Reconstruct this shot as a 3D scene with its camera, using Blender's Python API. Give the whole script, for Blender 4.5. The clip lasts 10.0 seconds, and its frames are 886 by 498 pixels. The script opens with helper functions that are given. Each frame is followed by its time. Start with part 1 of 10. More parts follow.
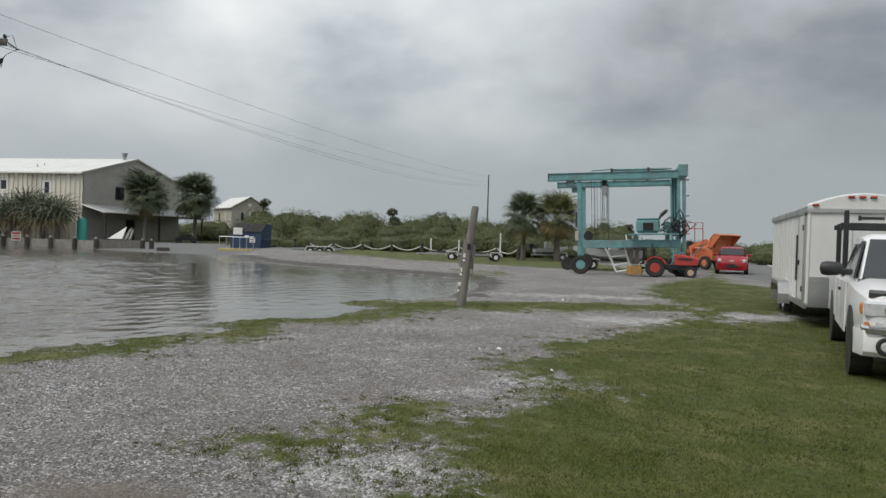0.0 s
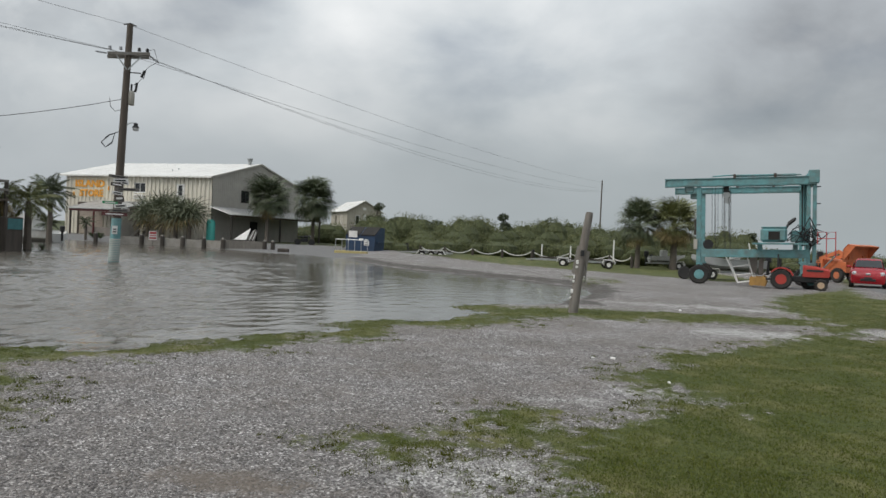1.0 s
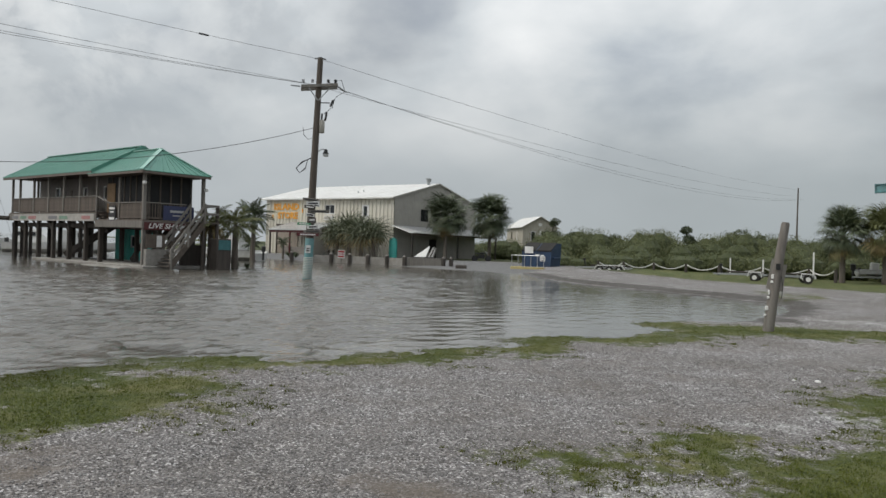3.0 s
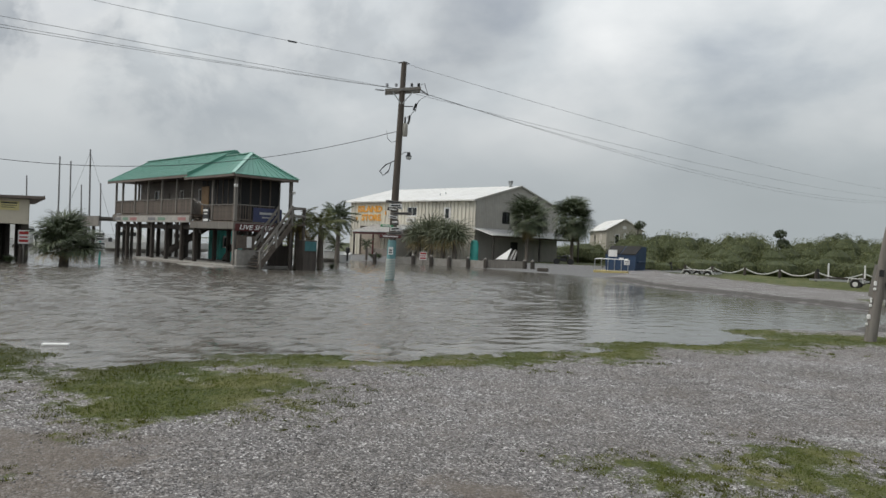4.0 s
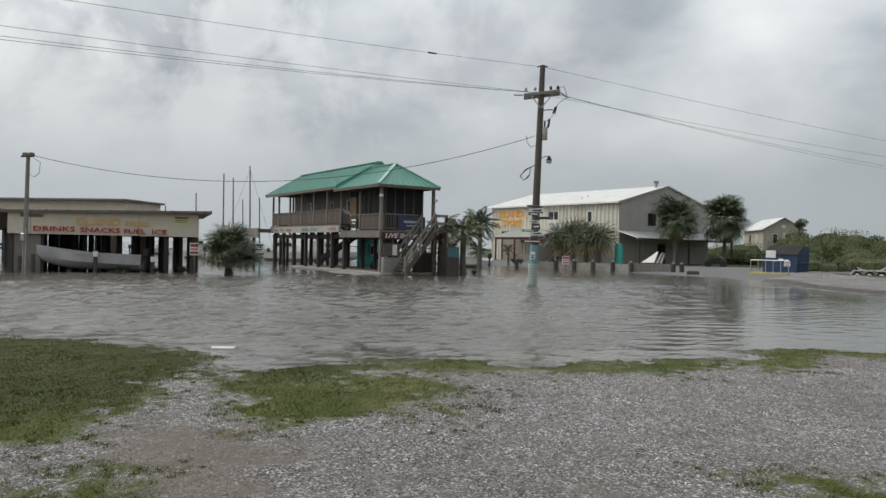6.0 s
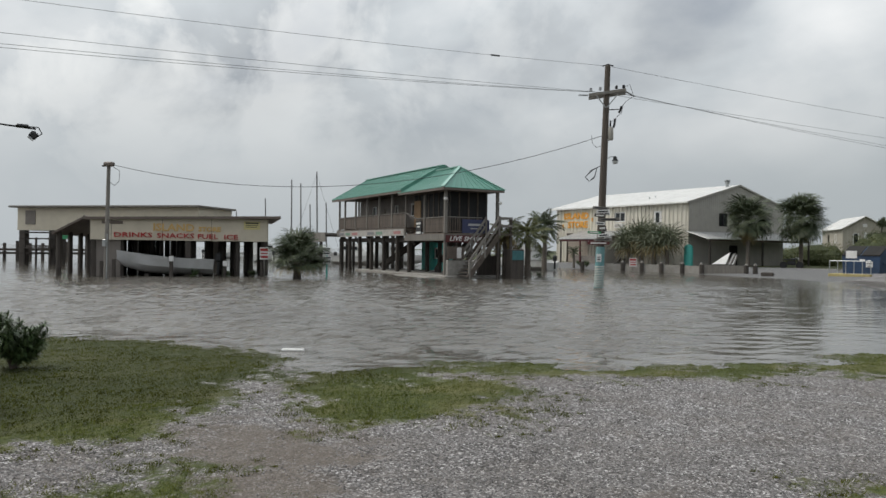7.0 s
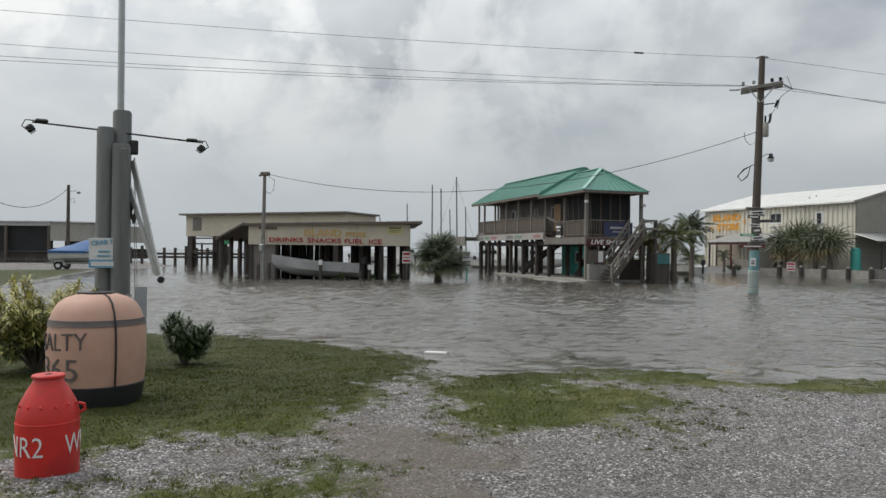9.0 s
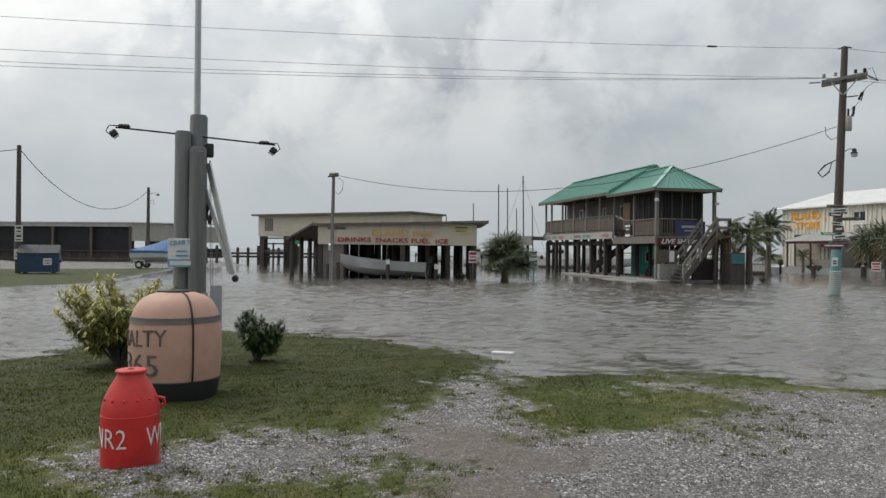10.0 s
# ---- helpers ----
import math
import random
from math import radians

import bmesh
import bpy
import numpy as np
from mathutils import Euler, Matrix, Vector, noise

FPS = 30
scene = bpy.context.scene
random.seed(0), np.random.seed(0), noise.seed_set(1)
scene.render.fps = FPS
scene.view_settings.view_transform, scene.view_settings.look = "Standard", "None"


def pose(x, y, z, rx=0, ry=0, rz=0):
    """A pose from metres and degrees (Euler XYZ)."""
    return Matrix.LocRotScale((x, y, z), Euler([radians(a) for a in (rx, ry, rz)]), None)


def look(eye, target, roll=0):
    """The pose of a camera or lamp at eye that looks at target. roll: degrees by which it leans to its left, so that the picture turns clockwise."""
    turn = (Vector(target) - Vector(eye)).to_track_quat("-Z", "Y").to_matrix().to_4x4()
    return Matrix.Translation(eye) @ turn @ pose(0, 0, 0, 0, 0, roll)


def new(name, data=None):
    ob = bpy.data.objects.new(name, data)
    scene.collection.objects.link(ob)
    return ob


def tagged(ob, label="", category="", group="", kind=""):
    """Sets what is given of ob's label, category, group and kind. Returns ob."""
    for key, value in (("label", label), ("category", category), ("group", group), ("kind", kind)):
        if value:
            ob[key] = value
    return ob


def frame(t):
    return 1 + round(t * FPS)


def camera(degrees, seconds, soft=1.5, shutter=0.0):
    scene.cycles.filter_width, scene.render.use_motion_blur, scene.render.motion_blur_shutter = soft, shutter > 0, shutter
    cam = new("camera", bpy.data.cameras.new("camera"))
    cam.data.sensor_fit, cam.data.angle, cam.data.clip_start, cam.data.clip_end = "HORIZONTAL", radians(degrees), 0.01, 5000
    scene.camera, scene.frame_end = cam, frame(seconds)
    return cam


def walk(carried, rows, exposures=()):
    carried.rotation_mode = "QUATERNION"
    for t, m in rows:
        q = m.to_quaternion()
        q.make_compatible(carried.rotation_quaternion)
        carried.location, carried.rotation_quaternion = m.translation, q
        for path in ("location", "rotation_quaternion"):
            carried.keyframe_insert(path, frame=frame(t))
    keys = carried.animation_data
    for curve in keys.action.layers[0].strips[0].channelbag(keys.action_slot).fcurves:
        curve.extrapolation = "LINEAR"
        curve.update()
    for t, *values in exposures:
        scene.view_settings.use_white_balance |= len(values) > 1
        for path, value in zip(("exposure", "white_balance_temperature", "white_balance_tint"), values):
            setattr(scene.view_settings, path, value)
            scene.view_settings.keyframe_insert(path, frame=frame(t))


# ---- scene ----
# ---------- camera and walk ----------
cam = camera(62.27, 10.0)
walk(cam, [
    (0.0, pose(0.102, -0.026, 1.660, 89.08, -1.77, -0.27)),
    (0.5, pose(0.077, -0.019, 1.653, 89.28, -2.42, 4.04)),
    (1.0, pose(0.054, -0.013, 1.654, 89.15, -2.68, 8.32)),
    (1.5, pose(0.043, 0.000, 1.654, 89.16, -2.57, 11.35)),
    (2.0, pose(0.031, 0.005, 1.654, 89.41, -2.32, 15.07)),
    (2.5, pose(0.023, 0.006, 1.647, 89.73, -1.99, 18.57)),
    (3.0, pose(0.020, 0.010, 1.646, 89.85, -1.86, 21.99)),
    (4.5, pose(0.022, 0.009, 1.647, 89.74, -2.36, 31.28)),
    (5.0, pose(0.019, 0.012, 1.647, 89.74, -2.09, 34.10)),
    (5.5, pose(0.012, 0.013, 1.646, 89.85, -1.57, 36.79)),
    (7.0, pose(-0.007, 0.007, 1.644, 90.03, -0.73, 44.38)),
    (7.5, pose(-0.027, 0.006, 1.650, 90.27, -0.65, 46.92)),
    (8.0, pose(-0.043, 0.003, 1.649, 90.32, -0.53, 49.66)),
    (8.5, pose(-0.059, -0.004, 1.649, 90.24, -0.88, 52.58)),
    (9.0, pose(-0.079, 0.001, 1.649, 90.20, -0.63, 55.18)),
    (9.5, pose(-0.091, -0.003, 1.649, 90.14, -0.36, 57.78)),
    (10.0, pose(-0.098, -0.003, 1.650, 90.11, -0.60, 60.35)),
], exposures=((0.0, 0.0), (10.0, 0.0)))

# ---------- world and sun: overcast, brighter towards the veiled sun ----------
SUN_AZ, SUN_EL = 122.0, 50.0      # degrees left of +y, and up


def make_world():
    w = bpy.data.worlds.new("overcast_sky")
    scene.world = w
    w.use_nodes = True
    nt = w.node_tree
    N, L = nt.nodes, nt.links
    N.clear()

    def nd(kind, **kw):
        n = N.new(kind)
        for k, v in kw.items():
            setattr(n, k, v)
        return n

    def mth(op, a, b=None, c=None, clamp=False):
        n = nd("ShaderNodeMath", operation=op, use_clamp=clamp)
        for i, v in enumerate((a, b, c)):
            if v is None:
                continue
            if isinstance(v, (int, float)):
                n.inputs[i].default_value = v
            else:
                L.new(v, n.inputs[i])
        return n.outputs[0]

    def ramp(fac, stops):
        n = nd("ShaderNodeValToRGB")
        els = n.color_ramp.elements
        while len(els) < len(stops):
            els.new(0.5)
        for e, (p, c) in zip(els, stops):
            e.position, e.color = p, (*c, 1)
        L.new(fac, n.inputs[0])
        return n.outputs[0]

    def mix(fac, a, b, kind="MIX"):
        n = nd("ShaderNodeMix", data_type="RGBA", blend_type=kind)
        for i, v in ((0, fac), (6, a), (7, b)):
            if isinstance(v, (int, float)):
                n.inputs[i].default_value = v
            elif isinstance(v, tuple):
                n.inputs[i].default_value = (*v, 1)
            else:
                L.new(v, n.inputs[i])
        return n.outputs[2]

    co = nd("ShaderNodeTexCoord").outputs["Generated"]
    sep = nd("ShaderNodeSeparateXYZ")
    L.new(co, sep.inputs[0])
    x, y, z = sep.outputs
    zc = mth("ADD", mth("MAXIMUM", z, 0.0), 0.45)
    u, v = mth("DIVIDE", x, zc), mth("DIVIDE", y, zc)
    comb = nd("ShaderNodeCombineXYZ")
    L.new(u, comb.inputs[0])
    L.new(v, comb.inputs[1])
    comb.inputs[2].default_value = 3.7

    def cloud(scale, detail, rough, dist, flat=True):
        n = nd("ShaderNodeTexNoise")
        n.inputs["Scale"].default_value = scale
        n.inputs["Detail"].default_value = detail
        n.inputs["Roughness"].default_value = rough
        n.inputs["Distortion"].default_value = dist
        L.new(comb.outputs[0] if flat else co, n.inputs["Vector"])
        return n.outputs["Fac"]

    big, fine = cloud(1.1, 4, 0.45, 0.3), cloud(2.9, 9, 0.5, 0.15)
    # side of the veiled sun
    a = radians(SUN_AZ)
    side = mth("ADD", mth("MULTIPLY", x, -math.sin(a)), mth("MULTIPLY", y, math.cos(a)))
    side = mth("MULTIPLY_ADD", side, 0.5, 0.5, clamp=True)
    lum = mth("ADD", mth("MULTIPLY", big, 0.48), mth("MULTIPLY", fine, 0.54))
    lum = mth("ADD", lum, mth("MULTIPLY_ADD", side, 0.20, -0.13))

    def mass(az, el, wide, gain):
        """A broad lighter or darker cloud mass round one direction."""
        dt = nd("ShaderNodeVectorMath", operation="DOT_PRODUCT")
        L.new(co, dt.inputs[0])
        a_, e_ = radians(az), radians(el)
        dt.inputs[1].default_value = (-math.sin(a_) * math.cos(e_), math.cos(a_) * math.cos(e_), math.sin(e_))
        m_ = nd("ShaderNodeMapRange", interpolation_type="SMOOTHSTEP")
        m_.inputs[1].default_value, m_.inputs[2].default_value = math.cos(radians(wide)), 1.0
        m_.inputs[3].default_value, m_.inputs[4].default_value = 0.0, gain
        L.new(dt.outputs["Value"], m_.inputs[0])
        return m_.outputs[0]

    for spec in ((58, 12, 34, 0.045), (8, 10, 22, 0.08), (-24, 14, 17, -0.07), (30, 17, 14, -0.09)):
        lum = mth("ADD", lum, mass(*spec))
    deck = ramp(lum, [(0.26, (0.17, 0.18, 0.195)), (0.40, (0.35, 0.375, 0.40)), (0.52, (0.50, 0.535, 0.56)), (0.60, (0.62, 0.645, 0.66)), (0.74, (0.80, 0.81, 0.81))])
    sky = nd("ShaderNodeTexSky", sky_type="NISHITA", sun_disc=False, sun_elevation=radians(SUN_EL), sun_rotation=radians(-SUN_AZ), dust_density=3.0)
    # sunlit heads of cumulus on the bright side
    puff = ramp(cloud(6.5, 10, 0.56, 0.25, False), [(0.47, (0, 0, 0)), (0.52, (0.55, 0.55, 0.55)), (0.60, (1, 1, 1))])
    deck = mix(mth("MULTIPLY", puff, mth("MULTIPLY_ADD", side, 1.9, -0.80, clamp=True)), deck, (0.82, 0.83, 0.82))
    skyc = mix(1.0, sky.outputs[0], (0.10, 0.10, 0.10), "MULTIPLY")
    # thin openings between the clouds
    gap = ramp(mth("ADD", fine, mth("MULTIPLY", side, 0.1)), [(0.36, (1, 1, 1)), (0.5, (0, 0, 0))])
    col = mix(mth("MULTIPLY", gap, 0.18), deck, skyc)
    # pale haze towards the horizon
    hz = ramp(mth("MAXIMUM", z, 0.0), [(0.0, (1, 1, 1)), (0.09, (0.85, 0.85, 0.85)), (0.16, (0.40, 0.40, 0.40)), (0.25, (0, 0, 0))])
    haze = ramp(side, [(0.2, (0.37, 0.41, 0.425)), (0.5, (0.43, 0.465, 0.485)), (1.0, (0.49, 0.53, 0.555))])
    col = mix(hz, col, haze)
    up = mth("MULTIPLY_ADD", mth("POWER", mth("MAXIMUM", z, 0.0), 1.5), 1.5, 1.0)
    bg = nd("ShaderNodeBackground")
    L.new(col, bg.inputs[0])
    L.new(up, bg.inputs[1])
    L.new(bg.outputs[0], nd("ShaderNodeOutputWorld").inputs[0])


make_world()
sun = new("sun", bpy.data.lights.new("sun", "SUN"))
sun.data.energy, sun.data.angle, sun.data.color = 1.3, radians(14), (1.0, 0.95, 0.87)
_a, _e = radians(SUN_AZ), radians(SUN_EL)
sun.matrix_world = look((-math.sin(_a) * math.cos(_e) * 90, math.cos(_a) * math.cos(_e) * 90, math.sin(_e) * 90), (0, 0, 0))


# ---------- materials ----------
def material(name, base, rough=0.6, metal=0.0, var=0.25, scale=6.0, bump=0.15, bscale=None, dirt=None, dirt_scale=1.2, dirt_amt=0.35, stretch=(1, 1, 1), piece=0.0, spec=0.5):
    """Principled surface with grain and larger stains in object space."""
    m = bpy.data.materials.new(name)
    m.use_nodes = True
    nt = m.node_tree
    N, L = nt.nodes, nt.links
    b = N["Principled BSDF"]
    b.inputs["Metallic"].default_value = metal
    b.inputs["Specular IOR Level"].default_value = spec
    co = N.new("ShaderNodeTexCoord")
    mp = N.new("ShaderNodeMapping")
    mp.inputs["Scale"].default_value = stretch
    L.new(co.outputs["Object"], mp.inputs[0])

    def noisy(s, det=6.0):
        n = N.new("ShaderNodeTexNoise")
        n.inputs["Scale"].default_value, n.inputs["Detail"].default_value, n.inputs["Roughness"].default_value = s, det, 0.6
        L.new(mp.outputs[0], n.inputs["Vector"])
        return n.outputs["Fac"]

    grain, stain = noisy(scale), noisy(dirt_scale, 4.0)
    mr = N.new("ShaderNodeMapRange")
    mr.inputs[1].default_value, mr.inputs[2].default_value = 0.25, 0.75
    mr.inputs[3].default_value, mr.inputs[4].default_value = 1 - var, 1 + var
    L.new(grain, mr.inputs[0])
    val = mr.outputs[0]
    if piece:
        oi = N.new("ShaderNodeObjectInfo")
        pm = N.new("ShaderNodeMath")
        pm.operation = "MULTIPLY_ADD"
        pm.inputs[1].default_value, pm.inputs[2].default_value = piece * 2, 1 - piece
        L.new(oi.outputs["Random"], pm.inputs[0])
        pr = N.new("ShaderNodeMath")
        pr.operation = "MULTIPLY"
        L.new(pm.outputs[0], pr.inputs[0])
        L.new(val, pr.inputs[1])
        val = pr.outputs[0]
    sc = N.new("ShaderNodeVectorMath")
    sc.operation = "SCALE"
    sc.inputs[0].default_value = base
    L.new(val, sc.inputs["Scale"])
    dm = N.new("ShaderNodeMapRange")
    dm.inputs[1].default_value, dm.inputs[2].default_value, dm.inputs[3].default_value, dm.inputs[4].default_value = 0.45, 0.75, 0.0, dirt_amt
    L.new(stain, dm.inputs[0])
    mx = N.new("ShaderNodeMix")
    mx.data_type = "RGBA"
    L.new(dm.outputs[0], mx.inputs[0])
    L.new(sc.outputs[0], mx.inputs[6])
    mx.inputs[7].default_value = (*(dirt or tuple(c * 0.5 for c in base)), 1)
    L.new(mx.outputs[2], b.inputs["Base Color"])
    rm = N.new("ShaderNodeMapRange")
    rm.inputs[3].default_value, rm.inputs[4].default_value = max(rough - 0.12, 0.03), min(rough + 0.12, 1)
    L.new(stain, rm.inputs[0])
    L.new(rm.outputs[0], b.inputs["Roughness"])
    if bump:
        bn = N.new("ShaderNodeBump")
        bn.inputs["Strength"].default_value, bn.inputs["Distance"].default_value = bump, 0.02
        L.new(noisy(bscale or scale * 3), bn.inputs["Height"])
        L.new(bn.outputs[0], b.inputs["Normal"])
    return m


def leaf_material(name, base, alt, rough=0.55, scale=0.5, spec=0.5):
    """Foliage: colour shifts per leaf and over the crown."""
    m = bpy.data.materials.new(name)
    m.use_nodes = True
    nt = m.node_tree
    N, L = nt.nodes, nt.links
    b = N["Principled BSDF"]
    b.inputs["Roughness"].default_value = rough
    b.inputs["Specular IOR Level"].default_value = spec
    g = N.new("ShaderNodeNewGeometry")
    co = N.new("ShaderNodeTexCoord")
    n = N.new("ShaderNodeTexNoise")
    n.inputs["Scale"].default_value = scale
    L.new(co.outputs["Object"], n.inputs["Vector"])
    ad = N.new("ShaderNodeMath")
    ad.operation = "MULTIPLY_ADD"
    ad.inputs[1].default_value, ad.inputs[2].default_value = 0.6, -0.1
    L.new(g.outputs["Random Per Island"], ad.inputs[0])
    a2 = N.new("ShaderNodeMath")
    a2.operation, a2.use_clamp = "MULTIPLY_ADD", True
    a2.inputs[1].default_value = 0.9
    L.new(n.outputs["Fac"], a2.inputs[0])
    L.new(ad.outputs[0], a2.inputs[2])
    sh = N.new("ShaderNodeMath")
    sh.operation = "SUBTRACT"
    sh.inputs[1].default_value = 0.2
    L.new(a2.outputs[0], sh.inputs[0])
    mx = N.new("ShaderNodeMix")
    mx.data_type = "RGBA"
    L.new(sh.outputs[0], mx.inputs[0])
    mx.inputs[6].default_value, mx.inputs[7].default_value = (*base, 1), (*alt, 1)
    L.new(mx.outputs[2], b.inputs["Base Color"])
    return m


# ---------- mesh helpers ----------
class Shape:
    """Collects vertices and faces of one mesh."""

    def __init__(self):
        self.v, self.f = [], []

    def add(self, verts, faces):
        o = len(self.v)
        self.v += [tuple(p) for p in verts]
        self.f += [tuple(i + o for i in q) for q in faces]
        return self

    def box(self, c, s, rz=0.0, ch=0.0, m=None):
        """A box with centre c and sizes s; ch: width of the chamfer round all edges."""
        hx, hy, hz = s[0] / 2, s[1] / 2, s[2] / 2
        if ch <= 0:
            vs = [(x, y, z) for z in (-hz, hz) for x, y in ((-hx, -hy), (hx, -hy), (hx, hy), (-hx, hy))]
            fs = [(0, 3, 2, 1), (4, 5, 6, 7), (0, 1, 5, 4), (1, 2, 6, 5), (2, 3, 7, 6), (3, 0, 4, 7)]
        else:
            ch = min(ch, hx * 0.9, hy * 0.9, hz * 0.9)
            vs = []
            for z, zz in ((-hz, -hz + ch), (hz, hz - ch)):
                for x, y in ((-1, -1), (1, -1), (1, 1), (-1, 1)):
                    vs += [(x * (hx - ch), y * (hy - ch), z), (x * hx, y * (hy - ch), zz), (x * (hx - ch), y * hy, zz)]
            fs = [(0, 9, 6, 3), (12, 15, 18, 21)]
            for a, b, k in ((0, 3, 2), (3, 6, 1), (6, 9, 2), (9, 0, 1)):
                fs += [(a + k, b + k, b + k + 12, a + k + 12), (a, b, b + k, a + k), (a + 12 + k, b + 12 + k, b + 12, a + 12)]
            for a in (0, 3, 6, 9):
                p, q = (a + 1, a + 2) if a in (3, 9) else (a + 2, a + 1)
                fs += [(a, p, q), (a + 12, q + 12, p + 12), (p, p + 12, q + 12, q)]
        mm = Matrix.Translation(c) @ Matrix.Rotation(rz, 4, "Z")
        if m is not None:
            mm = m @ mm
        return self.add([mm @ Vector(p) for p in vs], fs)

    def beam(self, a, b, w, h, up=(0, 0, 1)):
        """A square bar from a to b, w wide and h high."""
        a, b = Vector(a), Vector(b)
        d = (b - a).normalized()
        s = d.cross(Vector(up))
        if s.length < 1e-4:
            s = d.cross(Vector((0, 1, 0)))
        s.normalize()
        t = s.cross(d)
        vs = [p + s * x * w / 2 + t * y * h / 2 for p in (a, b) for x, y in ((-1, -1), (1, -1), (1, 1), (-1, 1))]
        return self.add(vs, [(0, 3, 2, 1), (4, 5, 6, 7), (0, 1, 5, 4), (1, 2, 6, 5), (2, 3, 7, 6), (3, 0, 4, 7)])

    def tube(self, pts, r, n=8, cap=True):
        """A round tube through pts; r is one radius or one for each point."""
        pts = [Vector(p) for p in pts]
        rs = r if isinstance(r, (list, tuple)) else [r] * len(pts)
        o = len(self.v)
        ref = None
        for i, p in enumerate(pts):
            d = (pts[min(i + 1, len(pts) - 1)] - pts[max(i - 1, 0)]).normalized()
            if ref is None:
                ref = d.cross(Vector((0, 0, 1)))
                if ref.length < 1e-3:
                    ref = d.cross(Vector((0, 1, 0)))
            s = (ref - d * ref.dot(d)).normalized()
            ref = s
            t = d.cross(s)
            for k in range(n):
                a = 2 * math.pi * k / n
                self.v.append(tuple(p + (s * math.cos(a) + t * math.sin(a)) * rs[i]))
        for i in range(len(pts) - 1):
            for k in range(n):
                q = (k + 1) % n
                self.f.append((o + i * n + k, o + i * n + q, o + (i + 1) * n + q, o + (i + 1) * n + k))
        if cap:
            self.f.append(tuple(o + k for k in reversed(range(n))))
            e = o + (len(pts) - 1) * n
            self.f.append(tuple(e + k for k in range(n)))
        return self

    def lathe(self, prof, n=24, m=None, sx=1.0, sy=1.0):
        """Turns a profile of (radius, height) round z."""
        o = len(self.v)
        mm = m or Matrix()
        for r, z in prof:
            for k in range(n):
                a = 2 * math.pi * k / n
                self.v.append(tuple(mm @ Vector((r * math.cos(a) * sx, r * math.sin(a) * sy, z))))
        for i in range(len(prof) - 1):
            for k in range(n):
                q = (k + 1) % n
                self.f.append((o + i * n + k, o + i * n + q, o + (i + 1) * n + q, o + (i + 1) * n + k))
        self.f.append(tuple(o + k for k in reversed(range(n))))
        e = o + (len(prof) - 1) * n
        self.f.append(tuple(e + k for k in range(n)))
        return self

    def slab(self, poly, lo, hi, m=None):
        """An upright prism over a polygon of (x, y), from lo to hi."""
        mm = m or Matrix()
        n = len(poly)
        vs = [mm @ Vector((x, y, z)) for z in (lo, hi) for x, y in poly]
        fs = [tuple(reversed(range(n))), tuple(range(n, 2 * n))] + [(i, (i + 1) % n, (i + 1) % n + n, i + n) for i in range(n)]
        return self.add(vs, fs)

    def loft(self, rings, closed=True, caps=True):
        """Joins rings of equally many points."""
        o, n = len(self.v), len(rings[0])
        for r in rings:
            self.v += [tuple(p) for p in r]
        for i in range(len(rings) - 1):
            for k in range(n if closed else n - 1):
                q = (k + 1) % n
                self.f.append((o + i * n + k, o + i * n + q, o + (i + 1) * n + q, o + (i + 1) * n + k))
        if caps and closed:
            self.f.append(tuple(o + k for k in reversed(range(n))))
            self.f.append(tuple(o + (len(rings) - 1) * n + k for k in range(n)))
        return self

    def mesh(self, name, mat, smooth=False):
        me = bpy.data.meshes.new(name)
        me.from_pydata(self.v, [], self.f)
        if mat:
            me.materials.append(mat)
        if smooth:
            me.shade_smooth()
            me.set_sharp_from_angle(angle=radians(35))
        me.update()
        return me


def part(name, shape, mat, parent, label="", smooth=False):
    ob = new(name, shape.mesh(name, mat, smooth))
    ob.parent = parent
    if label:
        tagged(ob, label)
    return ob


def alike(ob, m, parent=None):
    """Another object on the same mesh, under the same or another parent."""
    o = new(ob.name.split(".")[0], ob.data)
    o.parent = parent or ob.parent
    o.matrix_basis = m
    if "label" in ob:
        o["label"] = ob["label"]
    return o


def thing(name, label, category, at=(0, 0, 0), rz=0.0, group="", kind=""):
    ob = new(name)
    ob.empty_display_size = 0.2
    ob.matrix_basis = Matrix.Translation(at) @ Matrix.Rotation(radians(rz), 4, "Z")
    return tagged(ob, label, category, group, kind)


def single(name, shape, mat, label, category, at=(0, 0, 0), rz=0.0, group="", kind="", smooth=False):
    ob = new(name, shape.mesh(name, mat, smooth))
    ob.matrix_basis = Matrix.Translation(at) @ Matrix.Rotation(radians(rz), 4, "Z")
    return tagged(ob, label, category, group, kind)


